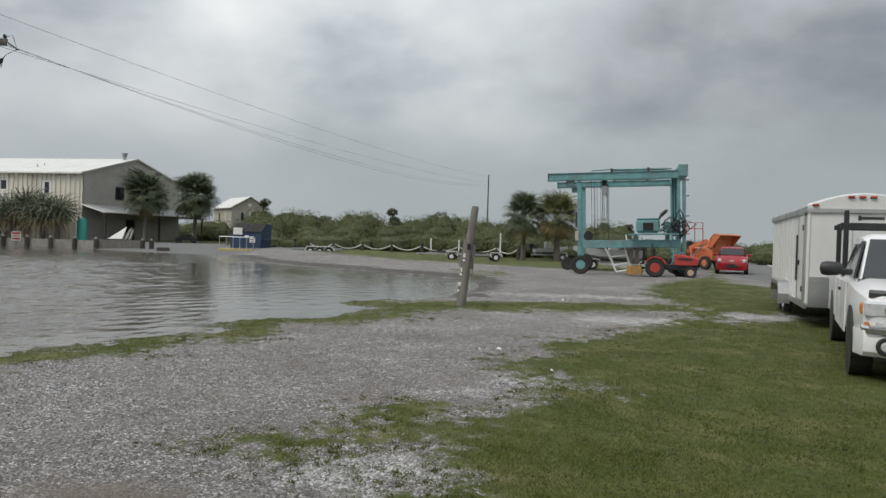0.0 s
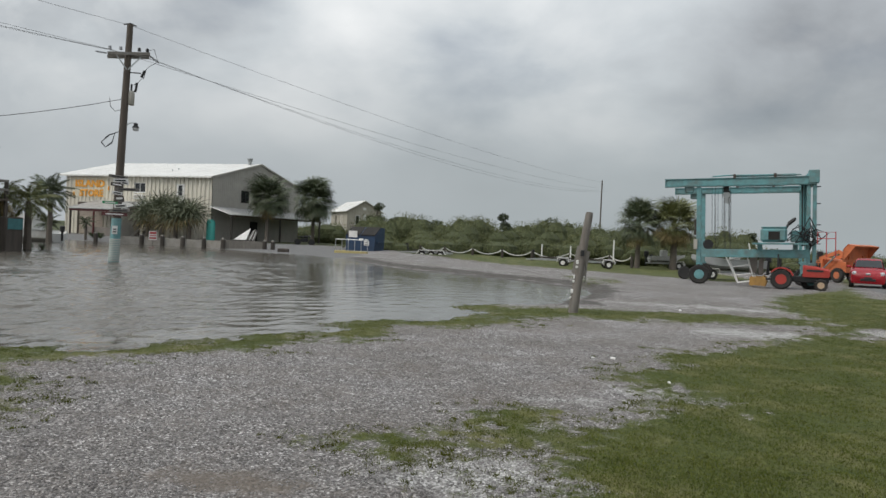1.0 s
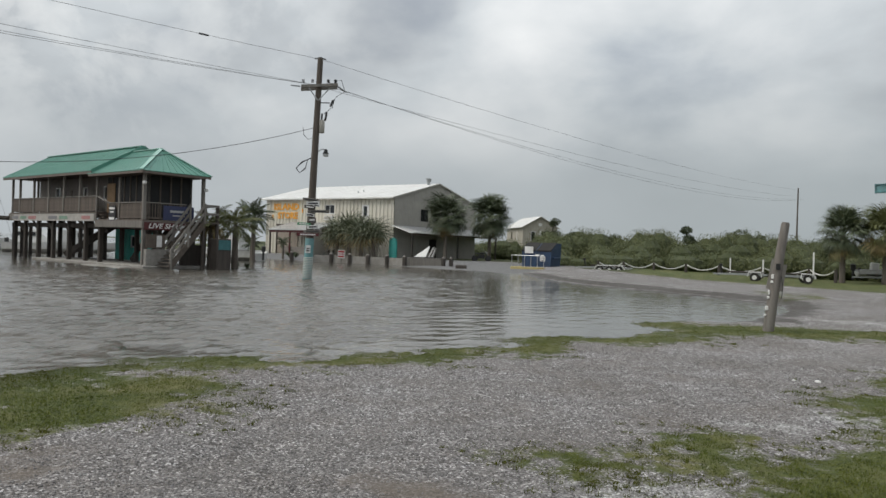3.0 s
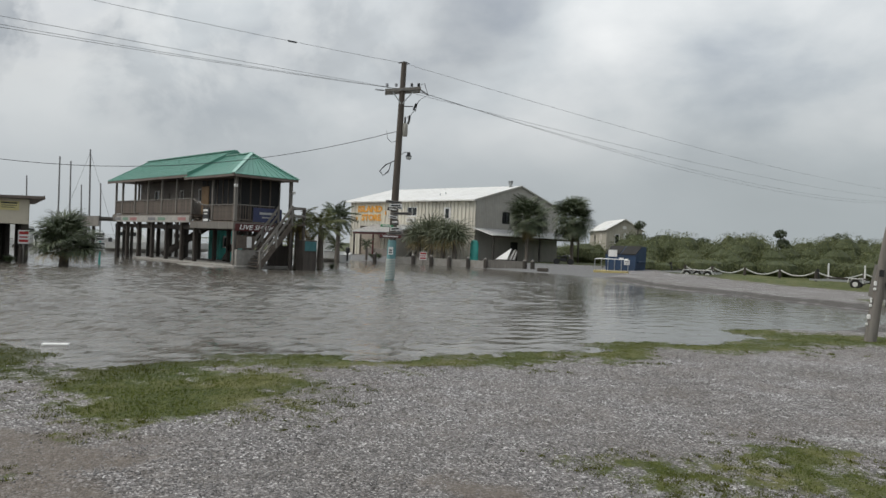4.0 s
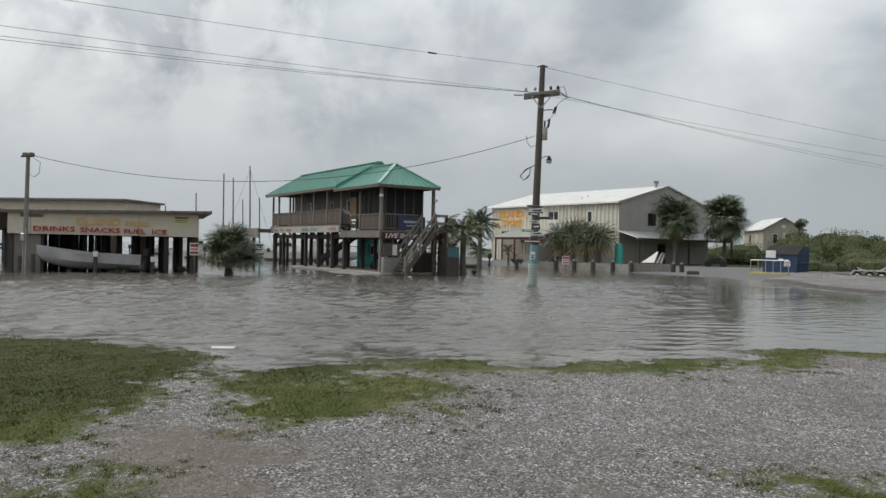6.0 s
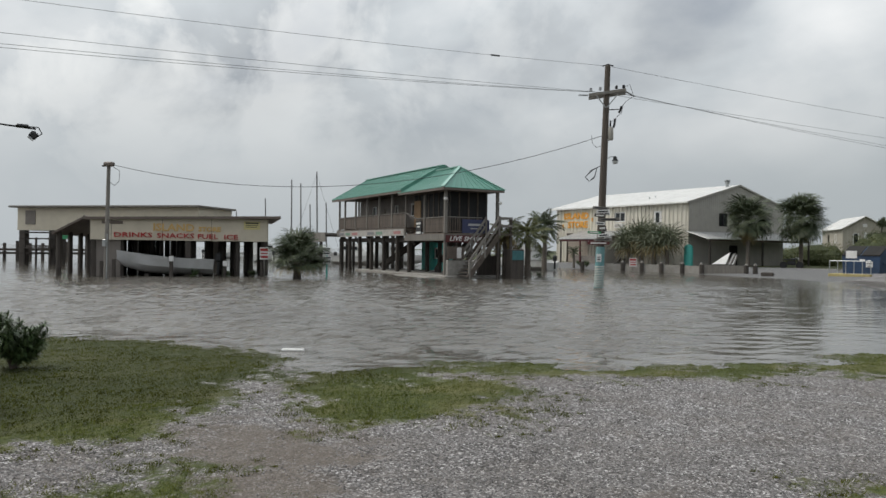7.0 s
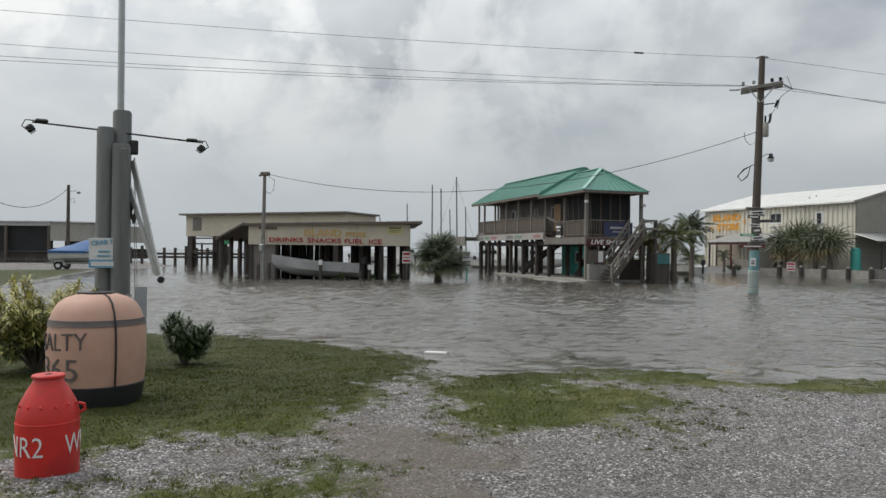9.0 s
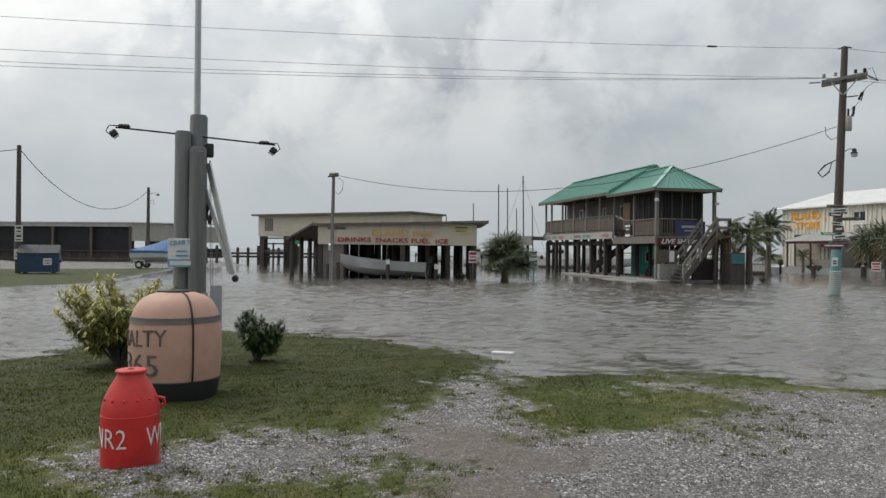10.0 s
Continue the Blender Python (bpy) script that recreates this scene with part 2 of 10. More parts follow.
# ---------- lie of the land ----------
WATER_Z = -0.04
SEA = [(-92, -400), (-4500, -400), (-4500, 3500), (-300, 400), (-100, 90), (-76, 70)]
FLOOD = [(1.4, 30.0), (1.67, 27.3), (1.5, 25.2), (1.15, 22.6), (0.45, 20.8), (-1.0, 19.6), (-2.5, 18.4), (-1.95, 17.6), (-1.45, 16.7), (-1.65, 15.2), (-3.1, 14.3), (-3.95, 13.2), (-3.82, 12.2),
         (-4.45, 11.2), (-5.4, 9.85), (-6.4, 9.0), (-7.05, 8.65), (-7.66, 7.85), (-7.6, 7.2), (-7.85, 6.55), (-8.3, 5.95), (-8.85, 5.8), (-9.25, 6.17), (-10.6, 6.28), (-12.3, 5.9), (-13.6, 5.2), (-14.6, 4.3), (-15.0, 3.4),
         (-14.6, 1.6), (-13.5, 0.5), (-12.1, -0.3), (-11.0, -4), (-11, -60), (-34, -60), (-34, -1.2), (-37, 2.9), (-57, 9.3), (-75, 20), (-92, 21),
         *SEA, (-55, 64), (-42, 60), (-27, 56), (-16.5, 50.6), (-13.2, 48.4), (-10.4, 42.5), (-8.2, 39.0), (-4.8, 35.9), (-1.8, 33.2)]
LAWN_R = [(-0.16, 3.5), (-0.16, 4.6), (-0.04, 5.2), (0.0, 6.0), (0.5, 6.7), (0.75, 7.35), (1.7, 8.4), (1.2, 8.95), (0.98, 9.3), (1.4, 10.6), (1.8, 11.8), (3.1, 13.1), (5.5, 16.1), (6.7, 18.8), (6.6, 22.9), (8.6, 29.2), (13.2, 36), (17, 44), (30, 76),
          (19, 52), (12.5, 31), (20, 5), (30, -30), (-1, -30), (-0.6, 2)]
LAWN_R2 = [(-1.4, 5.45), (-1.25, 5.95), (-0.75, 6.45), (-0.35, 7.0), (0.05, 7.3), (0.06, 7.0), (0.4, 6.4), (0.1, 5.9), (-0.6, 5.7), (-1.0, 5.4)]
PATCH = [(-7.2, 4.7), (-7.6, 5.25), (-7.3, 6.0), (-6.75, 6.7), (-5.9, 7.1), (-5.25, 6.75), (-4.85, 6.0), (-4.75, 4.95), (-5.35, 4.35), (-6.1, 4.15)]
PATCH2 = [(-7.55, 6.8), (-7.2, 8.1), (-6.3, 8.8), (-6.05, 7.5), (-6.8, 6.8)]
LAWN_L = [(-9.0, 5.9), (-8.5, 4.95), (-7.45, 4.7), (-7.0, 3.8), (-6.6, 3.25), (-6.0, 2.75), (-6.4, 2.2), (-6.55, 1.7), (-6.6, 0.5), (-6.4, 0.05), (-5.8, 0.5), (-5.4, 1.0), (-5.15, 1.5), (-5.2, 2.3), (-4.75, 2.5), (-4.3, 2.2),
          (-4.0, 0.5), (-3.5, -30), (-12, -30), (-12, -4), (-14, 0), (-16, 3.2), (-14, 5.6), (-9.3, 6.6)]
BAND = [(-1.9, 17.9), (0.5, 19.3), (3.6, 19.9), (6.7, 20.1), (7.5, 18.6), (3.1, 17.2), (0.4, 16.6), (-1.5, 16.4)]
UPBAND = [(0.8, 36.3), (3.3, 36.2), (3.1, 31.6), (1.7, 29.5)]
BARE = [(6.6, 17.2), (7.5, 18.0), (8.7, 18.4), (9.2, 17.4), (7.7, 16.3), (6.5, 15.8)]
VERGE = [(-13, 58), (-3, 51), (4, 46.5), (9.5, 41.5), (13, 44), (12, 56), (10, 75), (-14, 72)]


def signed(poly, x, y):
    """Distance of points to a polygon's edge, positive inside."""
    p = np.array(poly, float)
    best = np.full(x.shape, 1e12)
    inside = np.zeros(x.shape, bool)
    for i in range(len(p)):
        (ax, ay), (bx, by) = p[i], p[(i + 1) % len(p)]
        dx, dy = bx - ax, by - ay
        s = np.clip(((x - ax) * dx + (y - ay) * dy) / (dx * dx + dy * dy), 0, 1)
        best = np.minimum(best, (x - ax - s * dx) ** 2 + (y - ay - s * dy) ** 2)
        cross = (ay > y) != (by > y)
        with np.errstate(divide="ignore", invalid="ignore"):
            inside ^= cross & (x < ax + (y - ay) * dx / (dy if dy else 1e-9))
    return np.where(inside, 1, -1) * np.sqrt(best)


def wobble(x, y, s, seed):
    """Smooth value noise by summed sines, about -1 to 1."""
    r = np.random.RandomState(seed)
    out = np.zeros_like(x)
    for k in range(7):
        a, f, ph = r.uniform(0, 2 * np.pi), r.uniform(0.6, 1.9) / s, r.uniform(0, 6.28)
        out += np.sin((x * np.cos(a) + y * np.sin(a)) * f * 6.28 + ph)
    return out / 3.0


def step(a, b, v):
    t = np.clip((v - a) / (b - a), 0, 1)
    return t * t * (3 - 2 * t)


def ground_height(x, y):
    far = np.hypot(x, y)
    near_w = step(60, 20, far)
    sd = -signed(FLOOD, x, y) + near_w * (0.22 * wobble(x, y, 2.6, 3) + 0.10 * wobble(x, y, 0.9, 5)) + (1 - near_w) * 0.6 * wobble(x, y, 9, 4)
    h = np.clip(WATER_Z + sd * 0.055, -0.45, 0.0) 
    h += (0.012 * wobble(x, y, 1.3, 8) + 0.008 * wobble(x, y, 0.45, 9)) * step(90, 15, far) * step(-1.5, 0.5, sd)
    # low eroded lip of the far shore
    sf = -signed(FLOOD, x, y) + 0.25 * wobble(x, y, 3.0, 71)
    h += 0.12 * step(0.0, 0.5, sf) * step(9, 3, sf) * step(20.0, 22.5, y) * step(-15, -12, x) * step(60, 50, y)
    # puddle beside the shore
    pd = np.hypot((0.70 * (x + 5.75) + 0.71 * (y - 9.05)) / 0.62, (0.71 * (x + 5.75) - 0.70 * (y - 9.05)) / 0.36)
    h -= 0.10 * step(1.25, 0.5, pd)
    # raised yard round the big store, and the road's low bank
    h += 0.36 * step(56, 63, y + 0.24 * (x + 33)) * step(6, -10, x) * step(0, 4, sd)
    rd = (x - 18.1) * 0.925 - (y - 44.5) * 0.379
    h += 0.10 * step(-5, 0.5, rd) * step(20, 32, y)
    return h


def column_angles():
    return np.radians(np.concatenate([np.arange(-42, 104, 0.17), np.arange(104, 318, 2.5)]))


def build_ground():
    ang = column_angles()
    rad = np.concatenate([[0.0005, 0.4, 1.2, 2.0, 2.7], 3.2 * 1.0165 ** np.arange(0, 178), 62 * 1.05 ** np.arange(1, 30), [330, 500, 800, 1300, 2200, 4200]])
    A, Rr = np.meshgrid(ang, rad)
    x, y = -np.sin(A) * Rr, np.cos(A) * Rr
    z = ground_height(x, y)
    nr, nc = x.shape
    co = np.stack([x, y, z], -1).reshape(-1, 3)
    idx = np.arange(nr * nc).reshape(nr, nc)
    a, b = idx[:-1, :], np.roll(idx, -1, 1)[:-1, :]
    c, d = np.roll(idx, -1, 1)[1:, :], idx[1:, :]
    quads = np.stack([a, d, c, b], -1).reshape(-1, 4)[:, ::-1]
    me = bpy.data.meshes.new("ground")
    me.vertices.add(len(co))
    me.vertices.foreach_set("co", co.ravel())
    me.loops.add(quads.size)
    me.loops.foreach_set("vertex_index", quads.ravel())
    me.polygons.add(len(quads))
    me.polygons.foreach_set("loop_start", np.arange(0, quads.size, 4))
    me.polygons.foreach_set("loop_total", np.full(len(quads), 4))
    me.update()
    me.validate()
    me.shade_smooth()
    x, y, z = co.T
    zones = {"grass": grass_zone(x, y), "asphalt": road_zone(x, y), "shell": shell_zone(x, y), "wrack": wrack_zone(x, y), "dirt": dirt_zone(x, y), "lush": step(-6.6, -7.8, x)}
    for k, v in zones.items():
        me.attributes.new(k, "FLOAT", "POINT").data.foreach_set("value", v.astype(np.float32))
    return me


def grass_zone(x, y):
    """How grassy the ground is: over 0.5 is turf."""
    sd = -signed(FLOOD, x, y)
    w = 0.25 * wobble(x, y, 1.5, 21) + 0.18 * wobble(x, y, 0.55, 22)
    g = np.maximum.reduce([signed(p, x, y) for p in (LAWN_R, LAWN_R2, PATCH, LAWN_L, BAND)])
    g = np.maximum(g, np.minimum(signed(PATCH2, x, y), 0.12))
    g = np.maximum(g, np.minimum(signed(UPBAND, x, y), 0.1))
    g = np.minimum(g, -signed(BARE, x, y) + 0.05)
    # worn turf: bald spots that let the gravel show
    worn = wobble(x, y, 1.1, 61) + 0.6 * wobble(x, y, 0.4, 62)
    g = np.where((x > 1.5) & (x < 12), g - 0.5 * step(0.75, 1.5, worn), g)
    shore = 0.80 - np.abs(sd - 0.45)
    shore = np.where((x < 3) & (y < 19) & (x > -8.6), np.minimum(shore, 0.40), -9)
    verge = signed(VERGE, x, y)
    far_l = np.where((x < -33) & (y < 16) & (x > -64), np.minimum(sd - 0.3, 3), -9)
    out = np.where((x > 16 + (y - 44) * 0.41 + 12) | (y > 70), 3.0, -9)
    g = np.maximum.reduce([g, shore, verge, far_l, out])
    return 0.5 + np.clip((g + w) * 0.5, -0.5, 0.5)


def road_zone(x, y):
    rd = (x - 18.1) * 0.925 - (y - 44.5) * 0.379
    rd = rd - 7 * step(38, 22, y)
    yard = (y + 0.24 * (x + 33) > 52) & (x < -14) & (y < 68) & (x > -80)
    rd2 = np.minimum(rd, 11 - rd)
    return 0.5 + np.clip(np.where(yard, 1.0, np.where(y > 12, rd2, -1)), -0.5, 0.5)


def shell_zone(x, y):
    """Paler crushed shell."""
    s = 0.9 - np.hypot((x + 0.4) / 0.85, (y - 5.05) / 0.6)
    for cx, cy, rx, ry in ((4.4, 15.6, 1.9, 1.1), (7.6, 17.2, 1.3, 0.8), (1.2, 8.6, 0.7, 0.35), (0.3, 7.8, 0.5, 0.25), (-8.0, 5.2, 0.35, 0.3), (4.5, 21.3, 4.0, 0.5)):
        s = np.maximum(s, 0.9 - np.hypot((x - cx) / rx, (y - cy) / ry))
    return 0.5 + np.clip(s + 0.2 * wobble(x, y, 0.8, 31), -0.5, 0.5)


def dirt_zone(x, y):
    """Bare brown earth worn through the gravel by wheels."""
    d = np.full(x.shape, -9.0)
    for cx, cy, rx, ry in ((-5.3, 3.3, 1.2, 0.8), (-4.3, 2.7, 0.9, 0.6), (-1.9, 4.5, 0.6, 0.3)):
        d = np.maximum(d, 1 - np.hypot((x - cx) / rx, (y - cy) / ry))
    return 0.5 + np.clip(d + 0.25 * wobble(x, y, 0.7, 81), -0.5, 0.5)


def wrack_zone(x, y):
    """Dark line of drifted debris along the far shore."""
    sd = -signed(FLOOD, x, y) + 0.25 * wobble(x, y, 3.0, 71) + 0.12 * wobble(x, y, 0.8, 72)
    w = np.clip(1.3 - np.abs(sd - 0.30) / 0.6, 0, 1)
    return np.where((y > 20.5) & (x > -14), w, 0.0)


def ground_material():
    m = bpy.data.materials.new("ground")
    m.use_nodes = True
    nt = m.node_tree
    N, L = nt.nodes, nt.links
    b = N["Principled BSDF"]
    co = N.new("ShaderNodeTexCoord").outputs["Object"]

    def noisy(s, det=5.0, rough=0.6):
        n = N.new("ShaderNodeTexNoise")
        n.inputs["Scale"].default_value, n.inputs["Detail"].default_value, n.inputs["Roughness"].default_value = s, det, rough
        L.new(co, n.inputs["Vector"])
        return n.outputs["Fac"]

    def ramp(fac, stops):
        n = N.new("ShaderNodeValToRGB")
        els = n.color_ramp.elements
        while len(els) < len(stops):
            els.new(0.5)
        for e, (p, c) in zip(els, stops):
            e.position, e.color = p, (*c, 1)
        L.new(fac, n.inputs[0])
        return n.outputs[0]

    def mix(fac, a, c, kind="MIX"):
        n = N.new("ShaderNodeMix")
        n.data_type, n.blend_type = "RGBA", kind
        for i, v in ((0, fac), (6, a), (7, c)):
            if isinstance(v, (int, float)):
                n.inputs[i].default_value = v
            elif isinstance(v, tuple):
                n.inputs[i].default_value = (*v, 1)
            else:
                L.new(v, n.inputs[i])
        return n.outputs[2]

    def mth(op, a, c=None, d=None, clamp=False):
        n = N.new("ShaderNodeMath")
        n.operation, n.use_clamp = op, clamp
        for i, v in enumerate((a, c, d)):
            if v is None:
                continue
            if isinstance(v, (int, float)):
                n.inputs[i].default_value = v
            else:
                L.new(v, n.inputs[i])
        return n.outputs[0]

    def zone(name):
        n = N.new("ShaderNodeAttribute")
        n.attribute_name = name
        return n.outputs["Fac"]

    vor = N.new("ShaderNodeTexVoronoi")
    vor.inputs["Scale"].default_value = 60.0
    L.new(co, vor.inputs["Vector"])
    vor2 = N.new("ShaderNodeTexVoronoi")
    vor2.inputs["Scale"].default_value = 15.0
    L.new(co, vor2.inputs["Vector"])
    stone = N.new("ShaderNodeSeparateColor")
    L.new(vor.outputs["Color"], stone.inputs[0])
    grav = ramp(stone.outputs[0], [(0.0, (0.064, 0.059, 0.057)), (0.45, (0.158, 0.148, 0.143)), (0.8, (0.265, 0.252, 0.245)), (1.0, (0.55, 0.54, 0.53))])
    worn = ramp(noisy(0.35, 5, 0.65), [(0.40, (0.86, 0.84, 0.82)), (0.62, (1.16, 1.16, 1.17))])
    grav = mix(1.0, grav, worn, "MULTIPLY")
    lump = N.new("ShaderNodeSeparateColor")
    L.new(vor2.outputs["Color"], lump.inputs[0])
    grav = mix(1.0, grav, ramp(lump.outputs[0], [(0.0, (0.78, 0.77, 0.76)), (0.5, (1.0, 1.0, 1.0)), (1.0, (1.22, 1.22, 1.23))]), "MULTIPLY")
    mud = ramp(noisy(0.9, 6, 0.65), [(0.45, (0.0, 0.0, 0.0)), (0.7, (1, 1, 1))])
    grav = mix(mth("MULTIPLY", mud, 0.55), grav, (0.140, 0.115, 0.096))
    earth = ramp(noisy(26, 7, 0.7), [(0.3, (0.070, 0.056, 0.044)), (0.7, (0.175, 0.142, 0.112))])
    df = mth("MULTIPLY_ADD", mth("SUBTRACT", zone("dirt"), 0.5), 1.6, mth("MULTIPLY_ADD", noisy(5, 8, 0.7), 3.0, -1.35), clamp=True)
    grav = mix(mth("MULTIPLY", df, 0.8), grav, earth)
    shell = ramp(stone.outputs[1], [(0.0, (0.16, 0.153, 0.148)), (0.5, (0.30, 0.293, 0.28)), (1.0, (0.60, 0.59, 0.57))])
    sh = mth("MULTIPLY_ADD", mth("SUBTRACT", zone("shell"), 0.5), 2.0, mth("MULTIPLY_ADD", noisy(4, 8, 0.7), 4.5, -2.3), clamp=True)
    grav = mix(sh, grav, shell)
    turf = ramp(noisy(14, 8, 0.72), [(0.3, (0.024, 0.032, 0.003)), (0.5, (0.048, 0.056, 0.006)), (0.72, (0.088, 0.090, 0.014))])
    lush = ramp(noisy(0.55, 4, 0.6), [(0.42, (0, 0, 0)), (0.6, (1, 1, 1))])
    turf = mix(mth("MULTIPLY", lush, 0.6), turf, mix(1.0, turf, (0.72, 0.92, 0.6), "MULTIPLY"))
    dry = ramp(noisy(1.1, 5, 0.6), [(0.46, (0, 0, 0)), (0.72, (1, 1, 1))])
    turf = mix(mth("MULTIPLY", dry, mth("MULTIPLY_ADD", zone("lush"), -0.35, 0.65)), turf, (0.165, 0.130, 0.052))
    turf = mix(zone("lush"), mix(1.0, turf, (1.22, 1.30, 1.3), "MULTIPLY"), mix(1.0, turf, (0.80, 0.86, 0.75), "MULTIPLY"))
    gf = mth("MULTIPLY_ADD", mth("SUBTRACT", zone("grass"), 0.5), 5.5, mth("MULTIPLY_ADD", noisy(4.5, 10, 0.76), 8.0, -3.7), clamp=True)
    col = mix(gf, grav, turf)
    tar = ramp(noisy(40, 5), [(0.3, (0.10, 0.10, 0.10)), (0.7, (0.20, 0.195, 0.19))])
    af = mth("MULTIPLY_ADD", mth("SUBTRACT", zone("asphalt"), 0.5), 4.0, mth("MULTIPLY_ADD", noisy(3, 5), 0.8, 0.1), clamp=True)
    col = mix(af, col, tar)
    wk = mth("MULTIPLY_ADD", zone("wrack"), 2.2, mth("MULTIPLY_ADD", noisy(1.6, 6, 0.7), 2.0, -1.5), clamp=True)
    col = mix(mth("MULTIPLY", wk, 0.75), col, (0.042, 0.036, 0.029))
    # soaked rim along the water: height above the flood
    sp = N.new("ShaderNodeSeparateXYZ")
    L.new(co, sp.inputs[0])
    wet = mth("MULTIPLY_ADD", sp.outputs[2], -26.0, mth("MULTIPLY_ADD", noisy(2.0, 5), 1.2, -0.95), clamp=True)
    col = mix(mth("MULTIPLY", wet, 0.55), col, mix(1.0, col, (0.45, 0.43, 0.40), "MULTIPLY"))
    L.new(col, b.inputs["Base Color"])
    ro = N.new("ShaderNodeMapRange")
    ro.inputs[3].default_value, ro.inputs[4].default_value = 0.85, 0.30
    L.new(wet, ro.inputs[0])
    L.new(ro.outputs[0], b.inputs["Roughness"])
    bh = mth("ADD", mth("MULTIPLY", vor.outputs["Distance"], -0.8), mth("ADD", mth("MULTIPLY", vor2.outputs["Distance"], -0.6), mth("MULTIPLY", noisy(30, 4), 0.8)))
    bn = N.new("ShaderNodeBump")
    bn.inputs["Strength"].default_value, bn.inputs["Distance"].default_value = 0.65, 0.025
    L.new(bh, bn.inputs["Height"])
    L.new(bn.outputs[0], b.inputs["Normal"])
    return m


def water_material():
    m = bpy.data.materials.new("flood_water")
    m.use_nodes = True
    nt = m.node_tree
    N, L = nt.nodes, nt.links
    b = N["Principled BSDF"]
    b.inputs["IOR"].default_value = 1.33
    b.inputs["Roughness"].default_value = 0.07
    co = N.new("ShaderNodeTexCoord").outputs["Object"]

    def noisy(s, det, st, rz):
        mp = N.new("ShaderNodeMapping")
        mp.inputs["Scale"].default_value, mp.inputs["Rotation"].default_value = st, (0, 0, radians(rz))
        L.new(co, mp.inputs[0])
        n = N.new("ShaderNodeTexNoise")
        n.inputs["Scale"].default_value, n.inputs["Detail"].default_value, n.inputs["Roughness"].default_value = s, det, 0.55
        L.new(mp.outputs[0], n.inputs["Vector"])
        return n.outputs["Fac"]

    def mth(op, a, c):
        n = N.new("ShaderNodeMath")
        n.operation = op
        for i, v in enumerate((a, c)):
            if isinstance(v, (int, float)):
                n.inputs[i].default_value = v
            else:
                L.new(v, n.inputs[i])
        return n.outputs[0]

    tiny = noisy(7.5, 3, (1.0, 0.42, 1), 42)
    rip = noisy(3.6, 4, (1.0, 0.38, 1), 38)
    chop = noisy(0.75, 4, (1.0, 0.42, 1), 50)
    calm = noisy(0.07, 3, (1, 1, 1), 0)
    still = N.new("ShaderNodeAttribute")
    still.attribute_name = "chop"
    rough_w = N.new("ShaderNodeMapRange")
    rough_w.inputs[1].default_value, rough_w.inputs[2].default_value = 0.35, 0.65
    rough_w.inputs[3].default_value, rough_w.inputs[4].default_value = 0.45, 1.2
    L.new(calm, rough_w.inputs[0])
    h = mth("MULTIPLY", mth("ADD", mth("ADD", mth("MULTIPLY", tiny, 0.46), mth("MULTIPLY", rip, 1.0)), mth("MULTIPLY", chop, 0.8)), mth("MULTIPLY", rough_w.outputs[0], still.outputs["Fac"]))
    bn = N.new("ShaderNodeBump")
    bn.inputs["Strength"].default_value, bn.inputs["Distance"].default_value = 1.0, 0.09
    L.new(h, bn.inputs["Height"])
    L.new(bn.outputs[0], b.inputs["Normal"])
    r = N.new("ShaderNodeValToRGB")
    r.color_ramp.elements[0].position, r.color_ramp.elements[0].color = 0.35, (0.090, 0.081, 0.068, 1)
    r.color_ramp.elements[1].position, r.color_ramp.elements[1].color = 0.7, (0.128, 0.116, 0.098, 1)
    L.new(noisy(0.15, 4, (1, 1, 1), 20), r.inputs[0])
    L.new(r.outputs[0], b.inputs["Base Color"])
    return m


ground = new("ground", build_ground())
ground.data.materials.append(ground_material())
tagged(ground, "wet gravel lot with patchy grass, sloping into floodwater", "ground", kind="structure")


